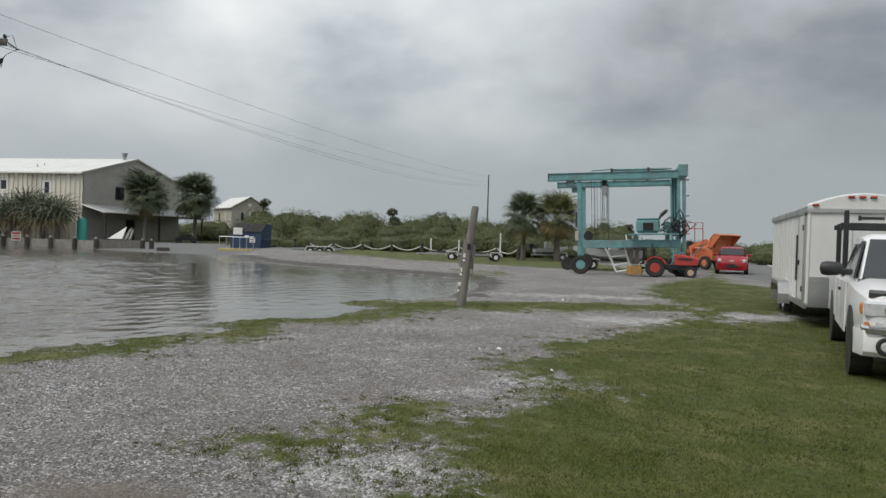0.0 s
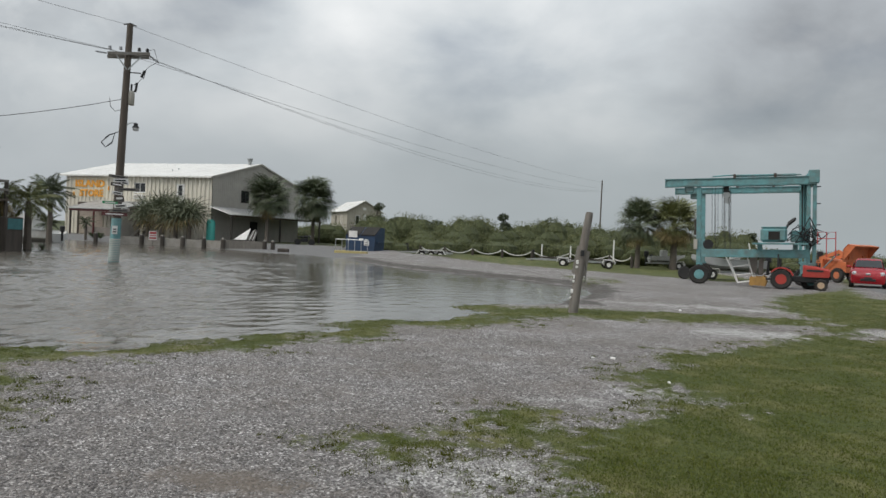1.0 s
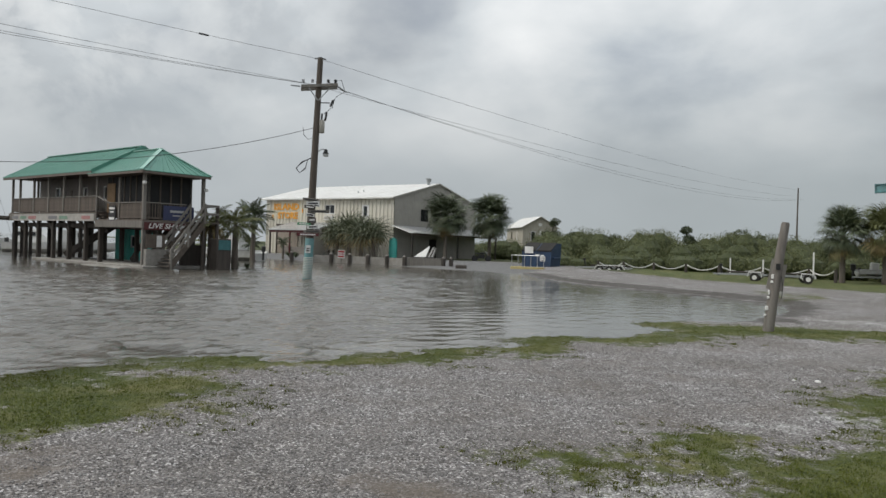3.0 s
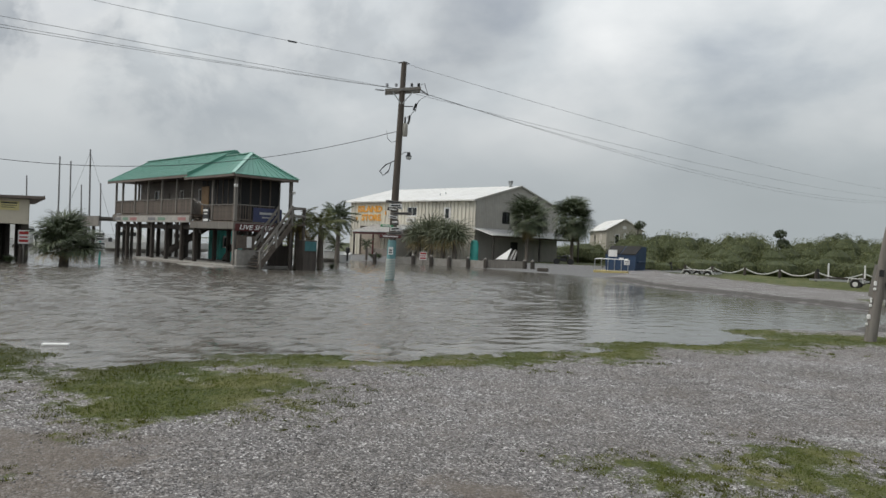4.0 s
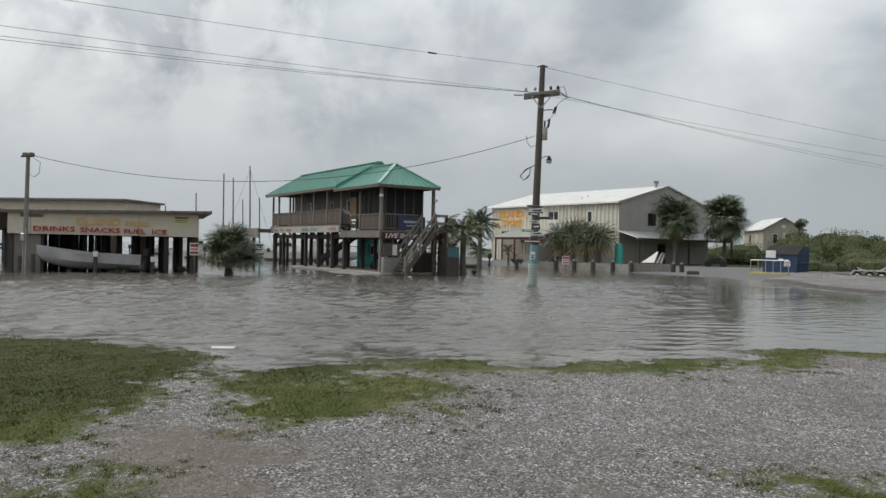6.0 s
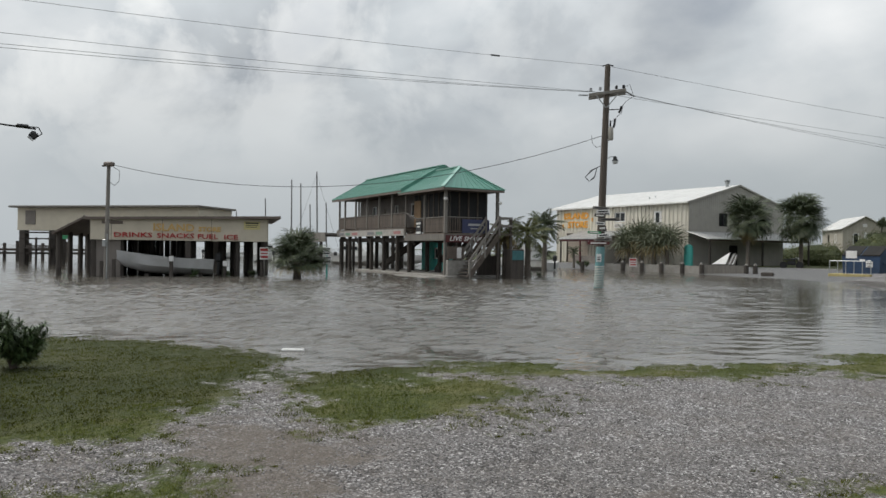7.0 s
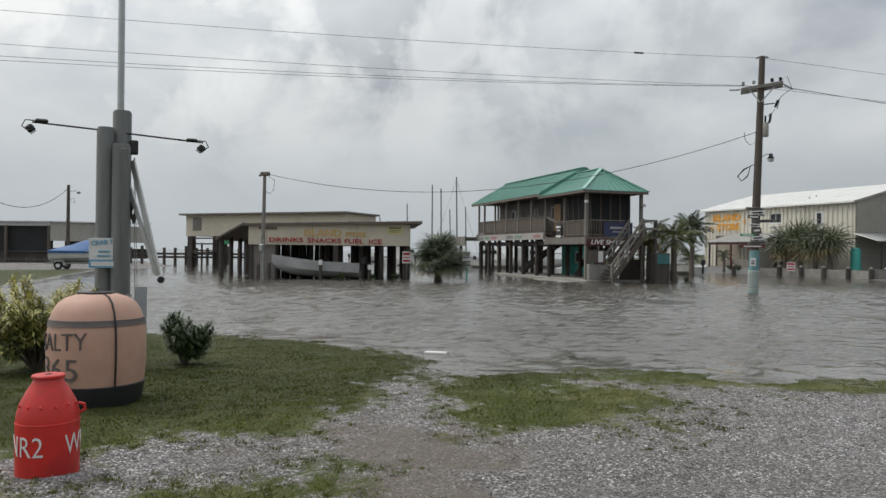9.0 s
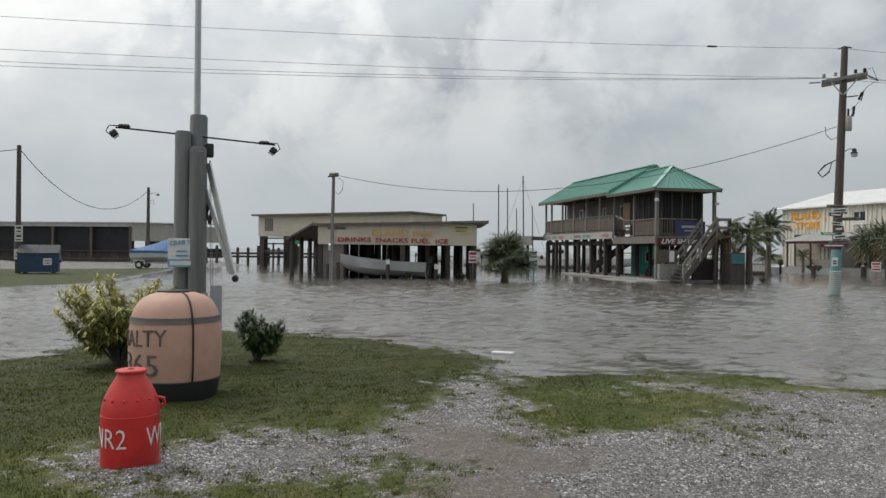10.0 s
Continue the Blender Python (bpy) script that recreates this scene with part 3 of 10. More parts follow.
def build_water():
    """One sheet of rings to the horizon; small wind waves stand in the flooded part before the camera."""
    rad = np.concatenate([5.0 * 1.0052 ** np.arange(0, 480), [64, 70, 80, 100, 140, 220, 400, 900, 2000, 4600]])
    ang = np.radians(np.concatenate([np.arange(-36, 94, 0.27), np.arange(94, 324, 5.0)]))
    R, A = np.meshgrid(rad, ang, indexing="ij")
    x, y = -np.sin(A) * R, np.cos(A) * R
    rs = np.random.RandomState(19)
    z = np.zeros_like(x)
    for k in range(34):
        lam = 0.22 * (1.1 / 0.22) ** rs.rand()
        d = math.radians(136) + rs.normal() * 0.38
        q = 6.2832 / lam
        gust = 0.6 + 0.4 * np.sin(x * rs.uniform(-0.5, 0.5) + y * rs.uniform(-0.5, 0.5) + rs.uniform(0, 6.28))
        z += 0.0092 * lam ** 0.9 * gust * np.sin(q * (x * math.cos(d) + y * math.sin(d)) + rs.uniform(0, 6.28) + 0.8 * np.sin(0.7 * x - 0.9 * y + k))
    # waves die out at the shore, far away and behind
    calm = np.clip((WATER_Z - ground_height(x, y)) / 0.10, 0.06, 1.0) * np.clip((62 - R) / 26, 0, 1)
    # sheltered bay at the far shore
    calm = calm * (0.13 + 0.87 * step(1.5, -4.5, x + 0.31 * (y - 18.5) + 7.0))
    calm = calm * np.clip((np.degrees(A) + 36) / 3, 0, 1) * np.clip((93.5 - np.degrees(A)) / 3, 0, 1)
    co = np.stack([x, y, WATER_Z + z * calm], 2).reshape(-1, 3)
    m, n = R.shape
    i, j = np.meshgrid(np.arange(m - 1), np.arange(n), indexing="ij")
    j2 = (j + 1) % n
    f = np.stack([i * n + j, (i + 1) * n + j, (i + 1) * n + j2, i * n + j2], 2).reshape(-1, 4)[:, ::-1]
    me = bpy.data.meshes.new("water")
    me.vertices.add(len(co))
    me.vertices.foreach_set("co", co.astype(np.float32).ravel())
    me.loops.add(f.size)
    me.loops.foreach_set("vertex_index", f.ravel())
    me.polygons.add(len(f))
    me.polygons.foreach_set("loop_start", np.arange(0, f.size, 4))
    me.polygons.foreach_set("loop_total", np.full(len(f), 4))
    me.attributes.new("chop", "FLOAT", "POINT").data.foreach_set("value", np.maximum(calm, 0.20 + 0.40 * (R > 40)).ravel().astype(np.float32))
    me.materials.append(water_material())
    me.update()
    me.shade_smooth()
    return me


water = new("water", build_water())
tagged(water, "muddy rippled floodwater reflecting the grey sky", "water", kind="structure")

# ---------- more materials ----------
M = {}
M["cream"] = material("cream_sheet_metal", (0.66, 0.62, 0.53), 0.5, 0.0, 0.10, 2.0, 0.05, dirt=(0.30, 0.27, 0.22), dirt_scale=0.5, stretch=(1, 1, 0.25))
M["store_grey"] = material("grey_sheet_metal", (0.38, 0.36, 0.32), 0.55, 0.0, 0.10, 1.5, 0.05, dirt_scale=0.4)
M["white_roof"] = material("white_roof_metal", (0.72, 0.71, 0.68), 0.45, 0.0, 0.08, 1.5, 0.04, dirt=(0.5, 0.48, 0.44), dirt_scale=0.6)
M["pale_roof"] = material("pale_galvanised_roof", (0.46, 0.46, 0.45), 0.4, 0.3, 0.12, 2.0, 0.05)
M["roll_door"] = material("tan_roll_door", (0.33, 0.28, 0.23), 0.55, 0.0, 0.10, 3.0, 0.05)
M["orange"] = material("orange_yellow_letters", (0.78, 0.36, 0.05), 0.5, 0.0, 0.1, 5.0, 0.0)
M["yellow"] = material("faded_yellow_paint", (0.62, 0.45, 0.09), 0.6, 0.0, 0.2, 5.0, 0.05)
M["white"] = material("white_paint", (0.74, 0.73, 0.71), 0.5, 0.0, 0.08, 6.0, 0.05, dirt=(0.42, 0.40, 0.36))
M["glass"] = material("dark_window_glass", (0.018, 0.02, 0.022), 0.08, 0.0, 0.2, 2.0, 0.0)
# insect screen, and the sheet that darkens the boat shed's bays
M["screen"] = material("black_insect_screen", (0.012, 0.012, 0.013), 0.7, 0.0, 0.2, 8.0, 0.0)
# near-black parts; on the shop soffit and open doorway it paints in shade
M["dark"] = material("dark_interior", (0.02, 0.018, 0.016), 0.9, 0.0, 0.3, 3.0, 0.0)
M["dark_wood"] = material("wet_dark_timber", (0.060, 0.050, 0.042), 0.75, 0.0, 0.35, 5.0, 0.3, stretch=(1, 1, 0.15), piece=0.25)
M["deck_wood"] = material("brown_stained_boards", (0.115, 0.092, 0.075), 0.75, 0.0, 0.3, 5.0, 0.25, piece=0.2)
M["grey_wood"] = material("weathered_grey_timber", (0.20, 0.185, 0.165), 0.85, 0.0, 0.3, 7.0, 0.4, stretch=(1, 1, 0.12), dirt=(0.10, 0.09, 0.08), piece=0.15)
M["pole_wood"] = material("creosote_pole", (0.085, 0.068, 0.055), 0.8, 0.0, 0.3, 9.0, 0.4, stretch=(1, 1, 0.1), dirt=(0.17, 0.15, 0.13))
M["house_wall"] = material("taupe_siding", (0.20, 0.175, 0.155), 0.65, 0.0, 0.12, 2.0, 0.1)
M["green_roof"] = material("green_roof_metal", (0.09, 0.245, 0.19), 0.45, 0.0, 0.12, 1.2, 0.05, dirt=(0.14, 0.30, 0.24), dirt_scale=0.5)
M["green_trim"] = material("pale_green_ridge_cap", (0.30, 0.50, 0.43), 0.4, 0.0, 0.1, 2.0, 0.0)
M["teal_paint"] = material("teal_paint", (0.07, 0.42, 0.36), 0.55, 0.0, 0.12, 2.0, 0.1, dirt=(0.05, 0.25, 0.22))
M["concrete"] = material("stained_concrete", (0.30, 0.285, 0.26), 0.85, 0.0, 0.2, 4.0, 0.25, dirt=(0.13, 0.12, 0.105), dirt_amt=0.6)
M["beige"] = material("beige_fascia_panel", (0.60, 0.54, 0.43), 0.6, 0.0, 0.08, 2.0, 0.04, dirt=(0.45, 0.40, 0.31), dirt_scale=0.4)
M["brown_trim"] = material("brown_roof_edge", (0.15, 0.12, 0.10), 0.6, 0.0, 0.2, 3.0, 0.05)
M["red_paint"] = material("red_paint", (0.42, 0.035, 0.035), 0.5, 0.0, 0.15, 5.0, 0.05)
M["sign_red"] = material("dark_red_sign_board", (0.10, 0.022, 0.022), 0.5, 0.0, 0.2, 3.0, 0.0)
M["navy"] = material("navy_cloth", (0.05, 0.058, 0.12), 0.8, 0.0, 0.15, 3.0, 0.1)
M["green_ink"] = material("green_ink", (0.05, 0.30, 0.13), 0.6, 0.0, 0.1, 5.0, 0.0)
M["dark_ink"] = material("dark_ink", (0.03, 0.03, 0.032), 0.6, 0.0, 0.1, 5.0, 0.0)
M["steel"] = material("galvanised_steel", (0.42, 0.43, 0.43), 0.4, 0.8, 0.15, 6.0, 0.05)
M["black_metal"] = material("black_metal", (0.025, 0.025, 0.026), 0.45, 0.3, 0.2, 6.0, 0.05)
M["faded_orange"] = material("faded_orange_letters", (0.66, 0.44, 0.17), 0.6, 0.0, 0.12, 5.0, 0.0)
M["cable"] = material("black_cable", (0.02, 0.02, 0.021), 0.6, 0.0, 0.1, 3.0, 0.0)


def words(text, size, depth=0.02, align="CENTER", italic=0.0, bold=0.0, width=None):
    """Lettering as a mesh in the xz plane, facing -y, middle at the origin."""
    cu = bpy.data.curves.new("lettering", "FONT")
    cu.body, cu.size, cu.extrude, cu.align_x, cu.align_y = text, size, depth / 2, align, "CENTER"
    cu.shear, cu.offset = italic, bold
    cu.resolution_u = 2
    ob = bpy.data.objects.new("lettering", cu)
    scene.collection.objects.link(ob)
    dg = bpy.context.evaluated_depsgraph_get()
    me = bpy.data.meshes.new_from_object(ob.evaluated_get(dg))
    bpy.data.objects.remove(ob)
    me.transform(Matrix.Rotation(radians(90), 4, "X"))
    if width:
        xs = [v.co.x for v in me.vertices]
        me.transform(Matrix.Diagonal((width / (max(xs) - min(xs)), 1, 1, 1)))
    return me


def lettering(name, text, size, mat, parent, m, label="", **kw):
    me = words(text, size, **kw)
    me.materials.clear()
    me.materials.append(mat)
    ob = new(name, me)
    ob.parent = parent
    ob.matrix_basis = m
    if label:
        tagged(ob, label)
    return ob


def bars(rows, w, h, depth=0.012):
    """Unreadable writing: plain bars in the xz plane facing -y; rows of (x0, x1, z) as shares of w and h."""
    s = Shape()
    for x0, x1, z, t in rows:
        s.box(((x0 + x1) / 2 * w, 0, z * h), ((x1 - x0) * w, depth, t * h))
    return s


def sheet(x0, x1, z0, z1, openings=(), period=0.52, deep=0.09, top=None, y=0.0, gap=0.15):
    """A wall of ribbed sheet in the xz plane facing -y, with holes (x0, x1, z0, z1) and an inner skin; top(x) may give its upper edge."""
    xs = {x0, x1}
    k = math.ceil(x0 / period)
    while k * period < x1:
        for q in (0.0, 0.30, 0.42, 0.88):
            v = (k + q) * period
            if x0 < v < x1:
                xs.add(round(v, 4))
        k += 1
    for o in openings:
        xs |= {o[0], o[1]}
    xs = sorted(v for v in xs if x0 <= v <= x1)

    def off(v):
        q = (v / period) % 1.0
        if q <= 0.30 or q > 0.999:
            return -deep
        if q < 0.42:
            return -deep * (0.42 - q) / 0.12
        if q <= 0.88:
            return 0.0
        return -deep * (q - 0.88) / 0.12

    s = Shape()
    for a, b in zip(xs, xs[1:]):
        mid = (a + b) / 2
        cuts = sorted((o[2], o[3]) for o in openings if o[0] <= mid <= o[1])
        lo = z0
        ta, tb = (top(a), top(b)) if top else (z1, z1)
        for c0, c1 in cuts + [(None, None)]:
            ha, hb = (c0, c0) if c0 is not None else (ta, tb)
            if min(ha, hb) > lo:
                s.add([(a, y + off(a), lo), (b, y + off(b), lo), (b, y + off(b), hb), (a, y + off(a), ha)], [(0, 1, 2, 3)])
                s.add([(a, y + gap, lo), (b, y + gap, lo), (b, y + gap, hb), (a, y + gap, ha)], [(3, 2, 1, 0)])
            if c1 is not None:
                lo = c1
    return s


def ribbed_roof(corners, ribs=0.45, thick=0.06, rib_h=0.03, rib_w=0.05):
    """A roof plane from four corners (eave a, eave b, ridge b, ridge a): one folded sheet with standing ribs from eave to ridge."""
    a, b, c, d = [Vector(p) for p in corners]
    n = (b - a).cross(d - a).normalized()
    L = (b - a).length
    k = max(1, int(L / ribs))
    prof = []
    for i in range(k + 1):
        t = min(max(i / k, rib_w / L), 1 - rib_w / L)
        e = rib_w / L / 2
        prof += [(t - e, 0.0), (t - e * 0.7, rib_h), (t + e * 0.7, rib_h), (t + e, 0.0)]
    rings = []
    for p, q in ((a, b), (d, c)):
        rings.append([p - n * thick] + [p.lerp(q, t) + n * z for t, z in prof] + [q - n * thick])
    return Shape().loft(rings)


def window(parent, x, z, w, h, y=0.0, rot=None, panes=2, sill=True):
    """A window in a wall facing -y: frame, panes and sill, each a part."""
    m = rot or Matrix()
    fr = Shape()
    t = 0.07
    for c, s in (((x, y, z + h / 2 - t / 2), (w, 0.12, t)), ((x, y, z - h / 2 + t / 2), (w, 0.12, t)), ((x - w / 2 + t / 2, y, z), (t, 0.12, h - 2 * t)), ((x + w / 2 - t / 2, y, z), (t, 0.12, h - 2 * t))):
        fr.box(c, s, m=m)
    for i in range(1, panes):
        fr.box((x - w / 2 + w * i / panes, y, z), (0.05, 0.1, h - 2 * t), m=m)
    wn = part("window", fr, M["white"], parent)
    pw = (w - 2 * t) / panes
    for i in range(panes):
        part("pane", Shape().box((x - w / 2 + t + pw * (i + 0.5), y + 0.03, z), (pw - 0.03, 0.02, h - 2 * t), m=m), M["glass"], wn, "dark reflecting glass")
    if sill:
        part("sill", Shape().box((x, y - 0.06, z - h / 2 - 0.03), (w + 0.1, 0.16, 0.05), m=m), M["white"], wn)
    return wn


# ---------- the big metal store ----------
def build_store():
    st = thing("store_building", "two-storey ribbed metal store, cream front and grey gable", "store", (-32.69, 67.46, 0.36), -13.49)
    W, D, E, P = 19.25, 15.2, 6.25, 8.2
    holes = [(-17.5, -13.9, -0.3, 3.35), (-9.85, -8.32, 4.5, 5.5), (-4.4, -3.4, 3.3, 5.45), (-9.9, -8.9, -0.3, 2.1)]
    part("front_wall", sheet(-W, 0, -0.4, E, holes), M["cream"], st, "cream ribbed sheet-metal wall")
    g = Matrix.Rotation(radians(90), 4, "Z")
    gable = sheet(0, D, -0.4, E, [(4.45, 5.75, 3.95, 5.25), (6.1, 7.5, -0.3, 2.1)], 0.3, 0.015, top=lambda v: E + (P - E) * (1 - abs(v - D / 2) / (D / 2)))
    ob = part("gable_wall", gable, M["store_grey"], st, "flat grey metal gable wall")
    ob.matrix_basis = g
    back = sheet(-D, 0, -0.4, E, (), 0.6, 0.02, top=lambda v: E + (P - E) * (1 - abs(v + D / 2) / (D / 2)))
    ob = part("end_wall", back, M["store_grey"], st)
    ob.matrix_basis = Matrix.Translation((-W, 0, 0)) @ Matrix.Rotation(radians(-90), 4, "Z")
    ob = part("rear_wall", sheet(0, W, -0.4, E, (), 0.6, 0.02), M["store_grey"], st)
    ob.matrix_basis = Matrix.Translation((0, D, 0)) @ Matrix.Rotation(radians(180), 4, "Z")
    part("floor_slab", Shape().box((-W / 2, D / 2, 0.02), (W - 0.4, D - 0.4, 0.1)), M["concrete"], st)
    part("upper_floor", Shape().box((-W / 2, D / 2, 3.2), (W - 0.4, D - 0.4, 0.1)), M["dark"], st)
    part("roof_front", ribbed_roof([(-W - 0.95, -0.35, E - 0.02), (0.12, -0.35, E - 0.02), (0.12, D / 2, P + 0.08), (-W - 0.95, D / 2, P + 0.08)], 0.9), M["white_roof"], st, "white ribbed roof slope")
    part("roof_rear", ribbed_roof([(0.12, D + 0.3, E - 0.02), (-W - 0.95, D + 0.3, E - 0.02), (-W - 0.95, D / 2, P + 0.08), (0.12, D / 2, P + 0.08)], 0.9), M["white_roof"], st, "white ribbed roof slope")
    tr = Shape().beam((0.10, -0.35, E - 0.10), (0.10, D / 2, P), 0.10, 0.16).beam((0.10, D / 2, P), (0.10, D + 0.3, E - 0.10), 0.10, 0.16)
    part("gable_trim", tr, M["store_grey"], st)
    part("gutter", Shape().box((-W / 2 - 0.4, -0.40, E - 0.12), (W + 1.0, 0.12, 0.12)), M["white_roof"], st)
    ch = part("chimney", Shape().lathe([(0.16, 7.4), (0.16, 8.42), (0.26, 8.44), (0.26, 8.58), (0.20, 8.61), (0.29, 8.64), (0.29, 8.78), (0.05, 8.82)], 12, Matrix.Translation((-0.9, 6.9, 0))), M["steel"], st, "galvanised flue with a rain cap", True)
    for y, z in ((2.4, 6.8), (3.3, 7.0)):
        part("roof_vent", Shape().tube([(-7.2, y, z), (-7.2, y, z + 0.35)], 0.06), M["steel"], st)
    # roller door, slat by slat
    rd = part("roller_door", Shape().box((-15.7, 0.12, 3.3), (3.75, 0.2, 0.25)).box((-17.48, 0.06, 1.5), (0.12, 0.16, 3.6)).box((-13.92, 0.06, 1.5), (0.12, 0.16, 3.6)), M["brown_trim"], st, "tan roller door, shut")
    sl = part("slat", Shape().box((0, 0, 0), (3.5, 0.05, 0.27), ch=0.02), M["roll_door"], rd)
    sl.matrix_basis = Matrix.Translation((-15.7, 0.10, -0.1))
    for i in range(1, 12):
        alike(sl, Matrix.Translation((-15.7, 0.10, -0.1 + i * 0.28)))
    window(st, -9.085, 5.0, 1.5, 1.0, 0.02)
    ac = part("window_air_conditioner", Shape().box((-9.0, -0.16, 4.05), (1.15, 0.5, 0.46), ch=0.03), M["white"], st, "white window air conditioner")
    part("grille", Shape().box((-9.0, -0.42, 4.05), (0.95, 0.02, 0.30)), M["store_grey"], ac)
    ud = part("upper_door", Shape().box((-3.9, 0.02, 4.4), (0.98, 0.1, 2.14), ch=0.02), M["white"], st, "white half-glazed door")
    part("pane", Shape().box((-3.9, -0.05, 4.8), (0.46, 0.03, 1.0)), M["glass"], ud)
    gw = window(st, 5.1, 4.6, 1.28, 1.28, 0.02, g, 2, False)
    gw.data.materials[0] = M["dark"]
    # near-black sheet closes the opening and stands for the shade within
    sd = part("side_door", Shape().box((0, 0, 0), (1.38, 0.08, 2.3)), M["dark"], st, "near-black sheet standing for the shade in an open doorway")
    sd.matrix_basis = g @ Matrix.Translation((6.8, 0.1, 0.9))
    wd = part("porch_door", Shape().box((-9.4, 0.1, 0.95), (1.0, 0.06, 2.3)), M["dark"], st)
    # lettering on the front
    part("sign_backing", Shape().box((-15.8, -0.065, 4.9), (5.0, 0.02, 2.1)), material("cream_paint", (0.60, 0.54, 0.40), 0.6, 0.0, 0.08, 2.0, 0.0), st, "cream painted panel behind the letters")
    for txt, x, z, w in (("ISLAND", -15.85, 5.28, 4.1), ("STORE", -15.6, 4.28, 3.3)):
        lettering("sign_letters", txt, 0.98, M["orange"], st, Matrix.Translation((x, -0.12, z)), "orange-yellow capital letters", depth=0.06, bold=0.035, width=w)
    for x, z in ((-13.25, 4.85), (-18.1, 4.2)):
        part("sign_ornament", Shape().box((x, -0.1, z), (0.22, 0.06, 0.42), ch=0.08), M["orange"], st)
    # outside stair to the upper door
    s = Shape().box((-3.9, -0.75, 3.22), (1.6, 1.4, 0.1)).box((-3.2, -1.35, 1.5), (0.12, 0.12, 3.4)).box((-4.6, -1.35, 1.5), (0.12, 0.12, 3.4))
    s.beam((-3.2, -1.4, 4.2), (-4.6, -1.4, 4.2), 0.08, 0.1).beam((-3.2, -1.4, 3.7), (-4.6, -1.4, 3.7), 0.05, 0.1)
    s.box((-3.2, -1.4, 3.75), (0.1, 0.1, 1.0)).box((-4.6, -1.4, 3.75), (0.1, 0.1, 1.0))
    lan = part("stair_landing", s, M["grey_wood"], st, "weathered timber landing and stair")
    s = Shape().beam((-4.7, -1.4, 3.2), (-8.6, -1.4, 0.0), 0.06, 0.25).beam((-4.7, -0.3, 3.2), (-8.6, -0.3, 0.0), 0.06, 0.25).beam((-4.7, -1.4, 4.2), (-8.6, -1.4, 1.0), 0.06, 0.1)
    part("stair_stringer", s, M["grey_wood"], st)
    tread = part("tread", Shape().box((0, 0, 0), (0.28, 1.1, 0.04)), M["grey_wood"], st)
    tread.matrix_basis = Matrix.Translation((-5.0, -0.85, 2.96))
    for i in range(1, 12):
        alike(tread, Matrix.Translation((-5.0 - i * 0.29, -0.85, 2.96 - i * 0.24)))
    # front porch
    part("porch_roof", ribbed_roof([(-15.1, -3.5, 2.62), (-8.6, -3.5, 2.62), (-7.1, -0.06, 3.55), (-15.1, -0.06, 3.55)], 0.6), M["pale_roof"], st, "pale metal porch roof")
    part("porch_beam", Shape().beam((-15.0, -3.3, 2.45), (-8.8, -3.3, 2.45), 0.12, 0.22), M["sign_red"], st, "dark red porch beam")
    for x in (-14.8, -11.7, -9.1):
        part("porch_post", Shape().box((x, -3.3, 1.05), (0.16, 0.16, 2.7), ch=0.02), M["sign_red"] if x > -12 else M["dark_wood"], st)
    part("porch_side_wall", Shape().box((-8.9, -1.8, 1.05), (0.1, 3.0, 2.7)), M["store_grey"], st)
    part("porch_counter", Shape().box((-11.0, -3.1, 0.35), (4.0, 0.12, 0.9)), M["house_wall"], st)
    # lean-to along the gable
    part("lean_to_roof", ribbed_roof([(2.6, -0.4, 2.62), (2.6, 16.4, 2.62), (0.05, 16.4, 3.35), (0.05, -0.4, 3.35)], 0.6), M["pale_roof"], st, "pale metal lean-to roof")
    part("lean_to_beam", Shape().beam((2.4, -0.3, 2.5), (2.4, 16.3, 2.5), 0.1, 0.2), M["brown_trim"], st)
    for y in (0.1, 8.2, 16.1):
        part("lean_to_post", Shape().box((2.35, y, 1.0), (0.16, 0.16, 2.9), ch=0.02), M["dark_wood"], st)
    return st


build_store()


# ---------- the stilt house ----------
def rail_run(parent, a, b, z, h=0.95, step=0.16, solid=True):
    """A boarded balustrade from a to b: rails and every board."""
    a, b = Vector((*a, z)), Vector((*b, z))
    L = (b - a).length
    d = (b - a) / L
    ang = math.atan2(d.y, d.x)
    up = Vector((0, 0, 1))
    part("handrail", Shape().beam(a + up * h, b + up * h, 0.12, 0.05), M["grey_wood"], parent, "weathered handrail")
    part("bottom_rail", Shape().beam(a + up * 0.1, b + up * 0.1, 0.05, 0.09), M["deck_wood"], parent)
    n = max(2, int(L / step))
    w = step * (0.92 if solid else 0.35)
    first = part("baluster", Shape().box((0, 0, 0), (w, 0.03, h - 0.1)), M["deck_wood"], parent)
    for i in range(n):
        p = a + d * (L * (i + 0.5) / n) + up * (h / 2 + 0.02)
        m = Matrix.Translation(p) @ Matrix.Rotation(ang, 4, "Z")
        if i == 0:
            first.matrix_basis = m
        else:
            alike(first, m)


